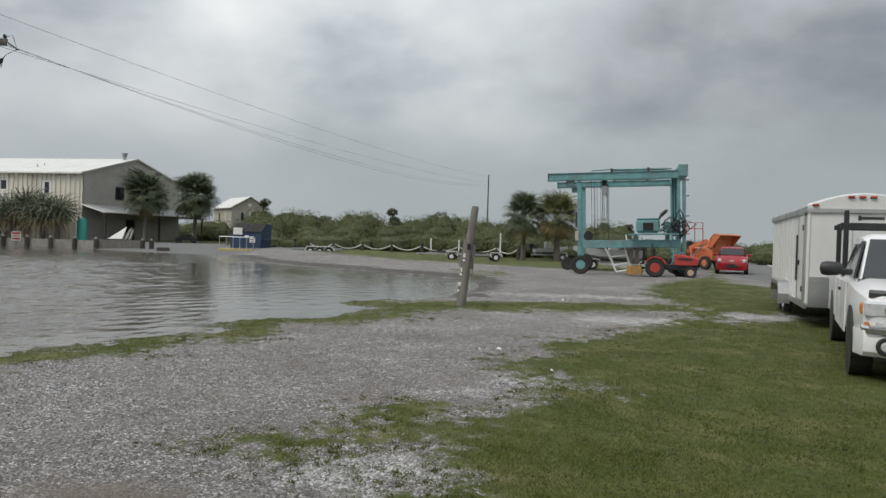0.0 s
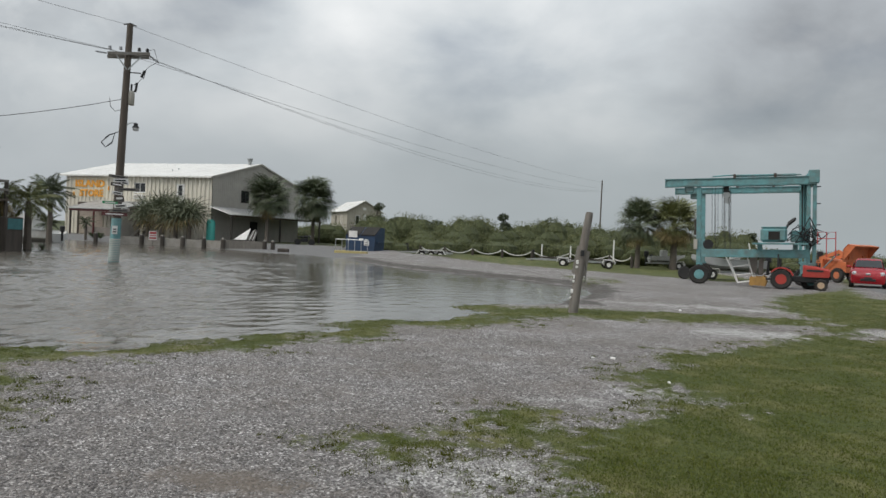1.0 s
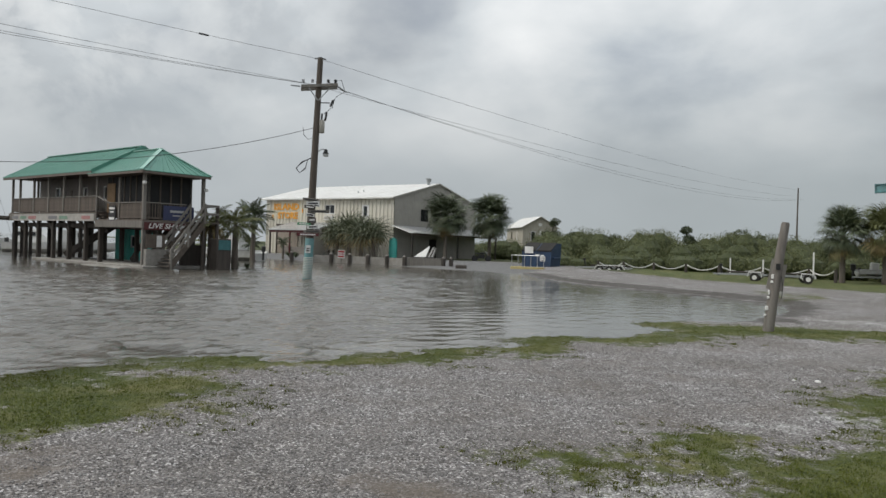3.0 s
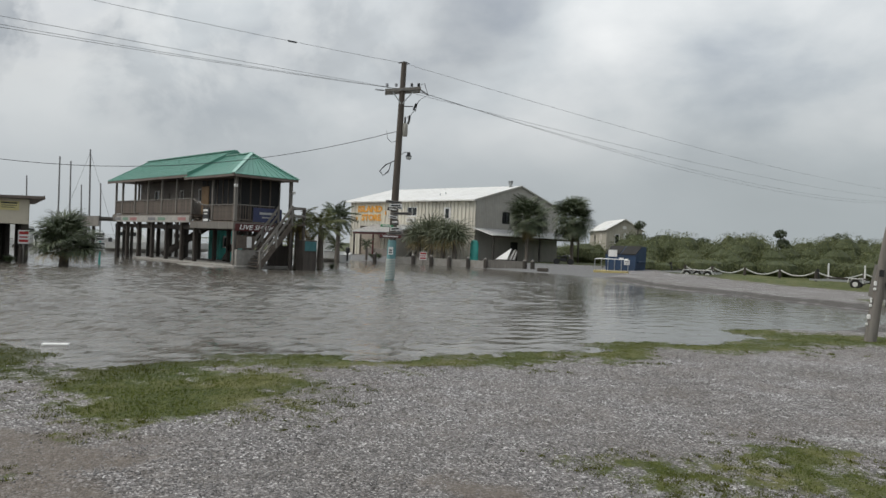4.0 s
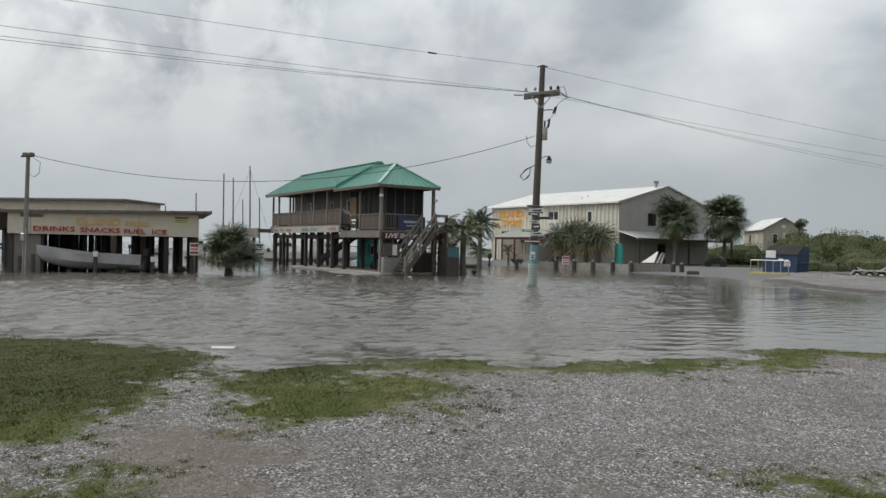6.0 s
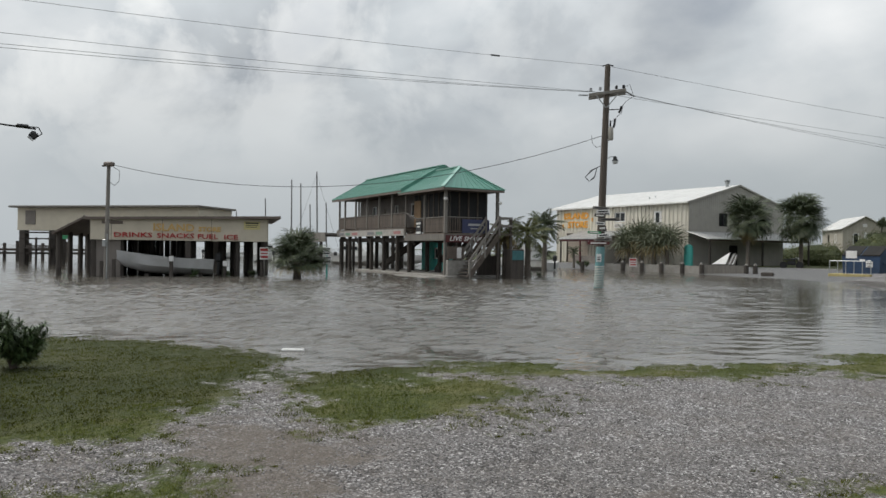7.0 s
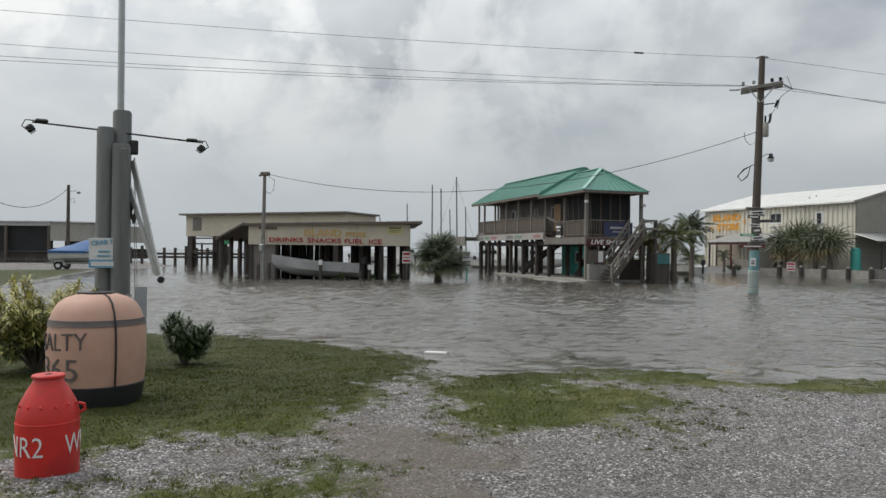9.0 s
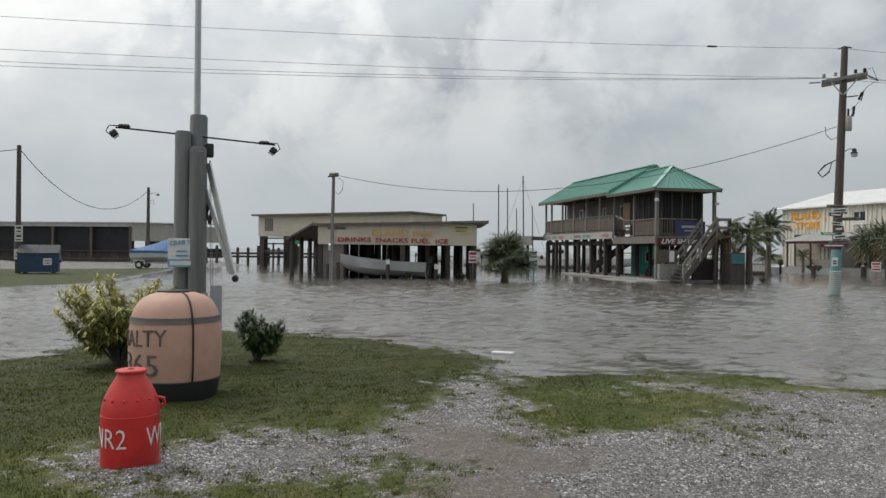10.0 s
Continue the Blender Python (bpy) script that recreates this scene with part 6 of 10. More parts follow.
def build_truck():
    """Pickup; nose to -y, front axle at the origin."""
    t = thing("pickup_truck", "white pickup truck with black ladder rack, tinted glass", "pickup truck", (6.577, 9.433, 0.03), -25.2)
    Wt = M["car_white"]
    # bonnet and wings
    fr = [(-0.86, 0.80, 0.72, 0.95, 1.00, 0.70), (-0.80, 0.90, 0.60, 1.03, 1.08, 0.80), (-0.4, 0.97, 0.52, 1.09, 1.15, 0.86), (0.3, 0.985, 0.5, 1.13, 1.21, 0.88), (0.75, 0.985, 0.45, 1.15, 1.23, 0.88)]
    part("front_body", Shape().loft(car_rings(fr)), Wt, t, "white bonnet and front wings", True)
    mid = [(0.70, 0.985, 0.42, 1.14, 1.22, 0.88), (1.8, 0.99, 0.42, 1.17, 1.22, 0.90), (3.05, 0.99, 0.42, 1.18, 1.22, 0.90)]
    part("cab_body", Shape().loft(car_rings(mid)), Wt, t, smooth=True)
    cab = [(0.66, 0.86, 1.1, 1.16, 1.2, 0.84), (1.38, 0.86, 1.1, 1.18, 1.82, 0.70), (1.7, 0.88, 1.1, 1.2, 1.88, 0.74), (2.7, 0.88, 1.1, 1.2, 1.88, 0.74), (3.0, 0.86, 1.1, 1.18, 1.80, 0.70), (3.06, 0.86, 1.1, 1.16, 1.25, 0.8)]
    part("cab_roof", Shape().loft(car_rings(cab)), Wt, t, smooth=True)
    part("windscreen", Shape().add([(-0.80, 0.69, 1.24), (0.80, 0.69, 1.24), (0.66, 1.34, 1.80), (-0.66, 1.34, 1.80), (-0.80, 0.72, 1.22), (0.80, 0.72, 1.22), (0.66, 1.37, 1.78), (-0.66, 1.37, 1.78)], [(0, 1, 2, 3), (7, 6, 5, 4), (0, 4, 5, 1), (1, 5, 6, 2), (2, 6, 7, 3), (3, 7, 4, 0)]), M["glass"], t, "dark windscreen")
    part("wiper", Shape().tube([(-0.5, 0.68, 1.27), (0.1, 0.72, 1.30)], 0.014, 5).tube([(0.2, 0.68, 1.27), (0.72, 0.74, 1.32)], 0.014, 5), M["black_plastic"], t)
    for x in (-1, 1):
        def pane(y0, y1, y2, y3):
            return Shape().add([(x * 0.90, y0, 1.22), (x * 0.90, y1, 1.22), (x * 0.745, y2, 1.77), (x * 0.745, y3, 1.77), (x * 0.87, y0, 1.21), (x * 0.87, y1, 1.21), (x * 0.715, y2, 1.76), (x * 0.715, y3, 1.76)], [(0, 1, 2, 3), (7, 6, 5, 4), (0, 4, 5, 1), (1, 5, 6, 2), (2, 6, 7, 3), (3, 7, 4, 0)])
        part("side_window", pane(0.95, 1.95, 1.95, 1.42), M["glass"], t)
        part("rear_side_window", pane(2.05, 2.75, 2.65, 2.05), M["glass"], t)
        dr = part("front_door", Shape().box((x * 0.988, 1.42, 0.80), (0.02, 1.12, 0.74), ch=0.008), Wt, t, "white front door")
        part("handle", Shape().box((x * 1.01, 1.85, 1.02), (0.04, 0.2, 0.05), ch=0.012), M["black_plastic"], dr, "black door handle")
        part("rear_door", Shape().box((x * 0.988, 2.45, 0.80), (0.02, 0.86, 0.74), ch=0.008), Wt, t)
        mi = part("mirror", Shape().lathe([(0.02, -0.16), (0.07, -0.15), (0.10, -0.08), (0.105, 0.06), (0.085, 0.12), (0.03, 0.14)], 18, Matrix.Translation((x * 1.20, 0.80, 1.35)) @ Matrix.Rotation(radians(90 * x), 4, "Y"), 1.0, 0.8), M["black_plastic"], t, "large black door mirror", True)
        part("mirror_arm", Shape().box((x * 1.02, 0.86, 1.31), (0.22, 0.07, 0.09), ch=0.02), M["black_plastic"], mi)
        hl = part("headlight", Shape().box((x * 0.68, -0.80, 0.90), (0.44, 0.16, 0.20), ch=0.03), M["lamp_clear"], t, "clear double headlight")
        part("reflector_bowl", Shape().lathe([(0.085, -0.02), (0.075, 0.01), (0.03, 0.03)], 14, Matrix.Translation((x * 0.60, -0.895, 0.90)) @ Matrix.Rotation(radians(-90), 4, "X")), M["chrome"], hl, smooth=True)
        part("turn_lamp", Shape().box((x * 0.905, -0.70, 0.90), (0.06, 0.12, 0.15), ch=0.025), M["lamp_amber"], t, "amber turn lamp")
        part("side_marker", Shape().box((x * 0.84, -0.78, 0.72), (0.10, 0.09, 0.07), ch=0.02), M["lamp_amber"], t, "amber side marker")
        part("running_lamp", Shape().box((x * 0.56, -0.85, 0.71), (0.42, 0.10, 0.12), ch=0.03), M["lamp_clear"], t)
        fo = part("fog_lamp", Shape().lathe([(0.10, -0.03), (0.115, 0.0), (0.10, 0.03)], 16, Matrix.Translation((x * 0.66, -0.985, 0.46)) @ Matrix.Rotation(radians(90), 4, "X")), M["black_plastic"], t, "round fog lamp", True)
        part("lens", Shape().lathe([(0.075, -0.01), (0.05, 0.02)], 14, Matrix.Translation((x * 0.66, -1.01, 0.46)) @ Matrix.Rotation(radians(90), 4, "X")), M["lamp_clear"], fo, smooth=True)
        for y in (0.0, 3.95):
            wheel(t, (x * 0.86, y, 0.38), 0.38, 0.25, 0.56, M["alu"])
            part("wheel_well", Shape().lathe([(0.46, -0.13), (0.47, -0.13), (0.47, 0.13), (0.46, 0.13)], 20, Matrix.Translation((x * 0.865, y, 0.42)) @ Matrix.Rotation(radians(90), 4, "Y")), M["black_plastic"], t)
    part("bumper", Shape().loft([[(x, y0, 0.32), (x, y0 - 0.06, 0.38), (x, y0 - 0.08, 0.56), (x, y0 - 0.04, 0.64), (x, y0 + 0.14, 0.64), (x, y0 + 0.14, 0.32)] for x, y0 in ((-0.98, -0.55), (-0.90, -0.83), (-0.6, -0.93), (0, -0.96), (0.6, -0.93), (0.90, -0.83), (0.98, -0.55))]), Wt, t, "white painted bumper", True)
    part("bumper_bar", Shape().loft([[(x, y0 - 0.05, 0.57), (x, y0 - 0.09, 0.60), (x, y0 - 0.09, 0.67), (x, y0 - 0.04, 0.70), (x, y0 + 0.1, 0.70), (x, y0 + 0.1, 0.57)] for x, y0 in ((-0.92, -0.72), (-0.85, -0.87), (-0.6, -0.93), (0, -0.96), (0.6, -0.93), (0.85, -0.87), (0.92, -0.72))]), M["chrome"], t, "chrome bumper bar", True)
    part("valance", Shape().box((0, -0.78, 0.30), (1.5, 0.2, 0.12), ch=0.04), M["black_plastic"], t)
    part("grille", Shape().box((0, -0.87, 0.86), (0.92, 0.08, 0.30), ch=0.02), M["black_plastic"], t, "black grille")
    part("grille_bar", Shape().box((0, -0.92, 0.86), (0.94, 0.03, 0.05)).box((0, -0.91, 1.0), (0.96, 0.04, 0.03)).box((0, -0.91, 0.72), (0.96, 0.04, 0.03)), M["chrome"], t)
    part("bug_deflector", Shape().loft([[(x, y, 1.02), (x, y - 0.05, 1.10), (x, y - 0.03, 1.14), (x, y + 0.05, 1.10), (x, y + 0.06, 1.05)] for x, y in ((-0.84, -0.72), (-0.5, -0.84), (0, -0.88), (0.5, -0.84), (0.84, -0.72))]), M["black_plastic"], t, "black bonnet deflector", True)
    part("underbody", Shape().box((0, 2.0, 0.45), (1.6, 5.2, 0.22)), M["dark"], t)
    for x in (-1, 1):
        part("bed_side", Shape().box((x * 0.94, 4.1, 0.86), (0.10, 1.96, 0.80), ch=0.03), Wt, t)
    part("tailgate", Shape().box((0, 5.05, 0.88), (1.8, 0.08, 0.72), ch=0.02), Wt, t)
    part("bed_floor", Shape().box((0, 4.1, 0.62), (1.8, 1.9, 0.08)), M["black_plastic"], t)
    part("rear_bumper", Shape().box((0, 5.15, 0.55), (1.85, 0.14, 0.2), ch=0.03), M["chrome"], t)
    rk = part("ladder_rack", Shape().box((-0.86, 3.15, 1.72), (0.08, 0.1, 1.1)).box((0.86, 3.15, 1.72), (0.08, 0.1, 1.1)).box((0, 3.15, 2.05), (1.9, 0.08, 0.09)).box((-0.86, 3.15, 2.2), (0.07, 0.08, 0.22)).box((0.3, 3.15, 2.14), (0.07, 0.08, 0.2)), M["black_metal"], t, "black steel ladder rack")
    part("brace", Shape().beam((0.1, 3.15, 2.02), (-0.25, 3.15, 1.75), 0.07, 0.07).beam((-0.25, 3.15, 1.75), (-0.25, 3.6, 1.7), 0.06, 0.06), M["black_metal"], rk)
    part("rear_hoop", Shape().box((-0.86, 4.9, 1.65), (0.08, 0.1, 0.95)).box((0.86, 4.9, 1.65), (0.08, 0.1, 0.95)).box((0, 4.9, 2.05), (1.9, 0.08, 0.09)), M["black_metal"], rk)
    return t


build_truck()


def build_box_trailer():
    """Enclosed trailer: its front left corner near the origin, running back along +y."""
    t = thing("cargo_trailer", "white enclosed cargo trailer with aluminium fenders", "trailer", (7.75, 15.15, 0.05), -19.3)
    L, W, Z0, Z1 = 7.3, 2.05, 0.40, 2.48
    S = M["trailer_white"]
    part("side_skin", Shape().box((0.02, L / 2, (Z0 + Z1) / 2), (0.04, L, Z1 - Z0)), S, t, "white aluminium side, streaked")
    part("side_skin", Shape().box((W, L / 2, (Z0 + Z1) / 2), (0.04, L, Z1 - Z0)), S, t)
    part("front_skin", Shape().box((W / 2, -0.02, (Z0 + Z1) / 2), (W - 0.06, 0.04, Z1 - Z0)), S, t, "white flat front")
    part("rear_skin", Shape().box((W / 2, L, (Z0 + Z1) / 2), (W - 0.06, 0.04, Z1 - Z0)), S, t)
    part("floor", Shape().box((W / 2, L / 2, Z0 + 0.03), (W - 0.1, L - 0.1, 0.08)), M["dark"], t)
    part("stone_guard", Shape().box((W / 2, -0.05, Z0 + 0.32), (W - 0.05, 0.02, 0.62)).box((-0.01, 0.12, Z0 + 0.32), (0.02, 0.30, 0.62)), M["alu"], t, "bright aluminium stone guard")
    # bowed roof
    rings = []
    for y, d in ((-0.06, -0.04), (0.15, 0.0), (L - 0.1, 0.0), (L + 0.02, -0.04)):
        rings.append([(-0.03, y, Z1 - 0.12)] + [(-0.03 + (W + 0.06) * k / 12, y, Z1 + d + 0.06 + 0.24 * math.sin(math.pi * k / 12)) for k in range(13)] + [(W + 0.03, y, Z1 - 0.12)])
    part("roof", Shape().loft(rings), S, t, "white bowed roof", True)
    part("roof_rail", Shape().box((-0.03, L / 2, Z1 - 0.06), (0.05, L + 0.1, 0.14), ch=0.015).box((W + 0.03, L / 2, Z1 - 0.06), (0.05, L + 0.1, 0.14), ch=0.015).box((W / 2, -0.075, Z1 - 0.08), (W + 0.1, 0.03, 0.08)), M["alu"], t, "aluminium roof rail")
    part("bottom_rail", Shape().box((-0.02, L / 2, Z0 + 0.02), (0.05, L, 0.12)), M["alu"], t)
    part("corner_post", Shape().box((0.0, -0.03, (Z0 + Z1) / 2), (0.07, 0.07, Z1 - Z0 - 0.1), ch=0.02), M["trailer_white"], t)
    for k in range(1, 12):
        part("panel_seam", Shape().box((-0.008, L * k / 12, (Z0 + Z1) / 2), (0.016, 0.035, Z1 - Z0 - 0.16)), S, t)
    dr = part("side_door", Shape().box((-0.02, 0.75, (Z0 + Z1) / 2 + 0.02), (0.04, 0.86, Z1 - Z0 - 0.16), ch=0.015), S, t, "white side door")
    part("door_trim", Shape().box((-0.03, 0.30, 1.42), (0.05, 0.04, 1.86)).box((-0.03, 1.20, 1.42), (0.05, 0.04, 1.86)).box((-0.03, 0.75, 2.34), (0.05, 0.94, 0.04)), M["alu"], dr)
    part("lock_bar", Shape().tube([(-0.08, 1.10, 0.9), (-0.08, 1.10, 1.9)], 0.018, 6).box((-0.06, 1.02, 1.3), (0.05, 0.22, 0.1)), M["black_metal"], dr, "dark lock bar")
    part("hinge", Shape().box((-0.05, 0.33, 2.05), (0.05, 0.06, 0.12)).box((-0.05, 0.33, 0.75), (0.05, 0.06, 0.12)), M["black_metal"], dr)
    for y in (3.25, 4.15):
        wheel(t, (0.0, y, 0.34), 0.34, 0.21, 0.62, M["white"])
        wheel(t, (W - 0.0, y, 0.34), 0.34, 0.21, 0.62, M["white"])
    ring = []
    for x in (-0.27, 0.0):
        ring.append([(x, 3.7 + a, z) for a, z in ((-0.98, 0.26), (-0.98, 0.50), (-0.92, 0.66), (-0.80, 0.76), (-0.62, 0.80), (0.62, 0.80), (0.80, 0.76), (0.92, 0.66), (0.98, 0.50), (0.98, 0.26), (0.86, 0.26), (0.84, 0.50), (0.74, 0.66), (0.58, 0.71), (-0.58, 0.71), (-0.74, 0.66), (-0.84, 0.50), (-0.86, 0.26))])
    part("fender", Shape().loft(ring), M["alu"], t, "aluminium tandem fender")
    part("axle", Shape().box((W / 2, 3.25, 0.34), (W, 0.08, 0.08)).box((W / 2, 4.15, 0.34), (W, 0.08, 0.08)), M["black_metal"], t)
    part("tongue", Shape().beam((0.5, 0.1, 0.42), (W / 2, -1.1, 0.45), 0.08, 0.1).beam((W - 0.5, 0.1, 0.42), (W / 2, -1.1, 0.45), 0.08, 0.1), M["black_metal"], t)
    for x in (0.10, 0.75, 0.95, 1.15, 1.9):
        part("marker_lamp", Shape().box((x, -0.09, Z1 + (0.20 if 0.5 < x < 1.5 else 0.03)), (0.13, 0.05, 0.05), ch=0.015), M["lamp_red"], t, "small red marker lamp")
    part("maker_print", Shape().box((1.15, -0.048, Z1 - 0.22), (0.42, 0.012, 0.05)).box((0.92, -0.048, Z1 - 0.22), (0.05, 0.012, 0.10)), M["dark_ink"], t)
    part("rivet_line", Shape().tube([(0.8, -0.05, 0.9), (0.8, -0.05, 2.2)], 0.006, 4), M["alu"], t)
    return t


build_box_trailer()

# ---------- poles and wires ----------
M["teal_wrap"] = material("faded_teal_wrap", (0.13, 0.28, 0.29), 0.7, 0.0, 0.2, 6.0, 0.2, dirt=(0.35, 0.38, 0.38), dirt_amt=0.5)
M["wire_grey"] = material("grey_wire", (0.20, 0.205, 0.21), 0.6, 0.0, 0.1, 3.0, 0.0)
M["porcelain"] = material("grey_porcelain", (0.35, 0.36, 0.38), 0.3, 0.0, 0.1, 9.0, 0.0)
M["timber_grey"] = material("silver_grey_timber", (0.165, 0.168, 0.163), 0.85, 0.0, 0.25, 9.0, 0.5, stretch=(1, 1, 0.1), dirt=(0.09, 0.09, 0.085))
M["flesh_paint"] = material("faded_salmon_paint", (0.53, 0.315, 0.235), 0.6, 0.0, 0.08, 5.0, 0.12, dirt=(0.36, 0.22, 0.17), dirt_scale=1.8, dirt_amt=0.4)
M["grey_paint"] = material("thin_dark_grey_paint", (0.12, 0.10, 0.095), 0.7, 0.0, 0.25, 14.0, 0.0)
M["buoy_red"] = material("scuffed_red_paint", (0.60, 0.028, 0.022), 0.42, 0.0, 0.12, 7.0, 0.12, dirt=(0.20, 0.02, 0.018), dirt_scale=2.6, dirt_amt=0.8)
M["blue_bin"] = material("blue_enamel", (0.02, 0.047, 0.10), 0.5, 0.0, 0.2, 3.0, 0.08, dirt=(0.03, 0.035, 0.05))
M["blue_cover"] = material("blue_tarpaulin", (0.035, 0.12, 0.30), 0.6, 0.0, 0.15, 4.0, 0.3)
M["sky_blue"] = material("light_blue_print", (0.13, 0.36, 0.52), 0.5, 0.0, 0.1, 4.0, 0.0)
M["boat_white"] = material("white_gelcoat", (0.60, 0.60, 0.58), 0.3, 0.0, 0.06, 3.0, 0.0, dirt=(0.34, 0.32, 0.28))
M["mast_grey"] = material("dull_grey_spar", (0.22, 0.22, 0.22), 0.5, 0.3, 0.15, 4.0, 0.0)
M["boat_grey"] = material("grey_gelcoat", (0.46, 0.46, 0.46), 0.35, 0.0, 0.08, 3.0, 0.0, dirt=(0.28, 0.27, 0.25))
M["rope"] = material("pale_rope", (0.50, 0.50, 0.46), 0.8, 0.0, 0.15, 20.0, 0.2)


def sagging(a, b, sag, n=14):
    a, b = Vector(a), Vector(b)
    return [a.lerp(b, t) - Vector((0, 0, 4 * sag * t * (1 - t))) for t in [i / n for i in range(n + 1)]]


def wire(name, a, b, sag, r, label, n=18, mat="wire_grey"):
    return single(name, Shape().tube(sagging(a, b, sag, n), r, 5), M[mat], label, "cable")


def build_utility_pole():
    p = thing("utility_pole", "leaning creosoted utility pole wrapped teal at its foot", "utility pole", (-18.39, 29.02, 0.0), 34)
    # local x runs across the view, the pole leans along it
    lean = 0.028

    def at(z, dx=0.0, dy=0.0):
        return (lean * z + dx, dy, z)

    part("shaft", Shape().tube([at(-0.5), at(3), at(7), at(10.16)], [0.19, 0.175, 0.15, 0.125], 14), M["pole_wood"], p, "round dark timber shaft", True)
    sl = part("foot_wrap", Shape().tube([at(-0.3), at(1.85)], [0.215, 0.20], 16), M["teal_wrap"], p, "faded teal wrap with rope turns", True)
    for k in range(13):
        z = 0.05 + k * 0.075
        part("rope_turn", Shape().lathe([(0.215, -0.022), (0.24, 0.0), (0.215, 0.022)], 16, Matrix.Translation(at(z))), M["rope"], sl, smooth=True)
    part("wrap_notice", Shape().box(at(1.35, -0.05, -0.22), (0.22, 0.03, 0.36)), M["white"], sl, "small white notice")
    part("notice_print", Shape().box(at(1.38, -0.05, -0.24), (0.13, 0.02, 0.05)).box(at(1.28, -0.05, -0.24), (0.13, 0.02, 0.06)), M["dark_ink"], sl)
    part("crossarm", Shape().beam(at(8.78, -0.80, -0.16), at(8.98, 0.85, -0.16), 0.11, 0.13).beam(at(8.70, -0.80, 0.16), at(8.90, 0.85, 0.16), 0.11, 0.13), M["grey_wood"], p, "weathered double crossarm")
    part("arm_brace", Shape().beam(at(8.2, 0.02, -0.12), at(8.80, 0.5, -0.14), 0.03, 0.05).beam(at(8.2, -0.02, -0.12), at(8.75, -0.45, -0.14), 0.03, 0.05), M["steel"], p)
    for x in (-0.72, -0.3, 0.42, 0.74):
        part("insulator", Shape().lathe([(0.03, 0.0), (0.07, 0.02), (0.07, 0.06), (0.045, 0.08), (0.065, 0.10), (0.065, 0.14), (0.02, 0.17)], 10, Matrix.Translation(at(9.0 + 0.06 * x, x, -0.16))), M["black_plastic"] if x > 0 else M["porcelain"], p, smooth=True)
    for s in (-1, 1):
        part("strain_insulator", Shape().tube([at(8.83 + 0.06 * s, s * 0.85, -0.2), at(8.72, s * 1.25, -0.2 + s * 0.3)], 0.035, 7), M["porcelain"], p)
    part("top_pin", Shape().tube([at(10.12, -0.25), at(10.2, 0), at(10.12, 0.25)], 0.03, 6), M["black_metal"], p)
    part("fuse_cutout", Shape().tube([at(8.1, 0.1, -0.1), at(8.12, 0.55, -0.1)], 0.025, 6).tube([at(8.25, 0.68, -0.1), at(7.95, 0.58, -0.1)], 0.05, 7).tube([at(8.3, 0.74, -0.1), at(7.88, 0.66, -0.1)], 0.018, 5), M["black_metal"], p)
    tb = part("transformer_can", Shape().lathe([(0.11, 6.72), (0.13, 6.75), (0.13, 7.25), (0.10, 7.32)], 14, Matrix.Translation(at(0, 7.0 * lean + 0.24, -0.05))), M["store_grey"], p, "small grey transformer can", True)
    part("bushing", Shape().tube([at(7.3, 0.22, -0.05), at(7.62, 0.22, -0.05)], 0.04, 8).tube([at(7.3, 0.36, -0.05), at(7.42, 0.40, -0.05), at(7.7, 0.42, -0.05)], 0.05, 8), M["black_plastic"], tb)
    la = part("lamp_arm", Shape().tube([at(5.85, 0.1), at(5.98, 0.3), at(5.98, 0.48)], 0.022, 7), M["steel"], p)
    part("lamp_head", Shape().lathe([(0.03, 0.22), (0.08, 0.18), (0.09, 0.08), (0.14, 0.04), (0.14, 0.0)], 14, Matrix.Translation(at(5.78, 0.50))), M["black_plastic"], la, smooth=True)
    part("lamp_bowl", Shape().lathe([(0.13, 0.0), (0.12, -0.10), (0.08, -0.13)], 14, Matrix.Translation(at(5.78, 0.50))), M["lamp_clear"], la, "clear prismatic bowl", True)
    r = random.Random(12)
    for k in range(4):
        c = [(-0.05 + lean * 5.3, 0, 5.6), (-0.35 - 0.1 * r.random(), -0.05, 5.35), (-0.6 - 0.1 * r.random(), 0, 5.1 - 0.1 * r.random()), (-0.5, 0.05, 4.85), (-0.25, 0, 5.0 + 0.1 * r.random()), (-0.15, 0, 5.45)]
        part("cable_loop", Shape().tube(c, 0.014, 5), M["cable"], p)
    for pts in ([at(9.1, 0.74, -0.16), at(9.2, 1.0, -0.2), at(8.7, 1.2, -0.1), at(8.45, 0.85, -0.1), at(8.25, 0.7, -0.1)], [at(7.9, 0.6, -0.1), at(7.7, 0.45, -0.1), at(7.6, 0.3, -0.05)], [at(6.95, -0.6), at(6.6, -0.55), at(6.4, -0.35), at(6.5, -0.1)]):
        part("jumper", Shape().tube(pts, 0.012, 5), M["cable"], p)
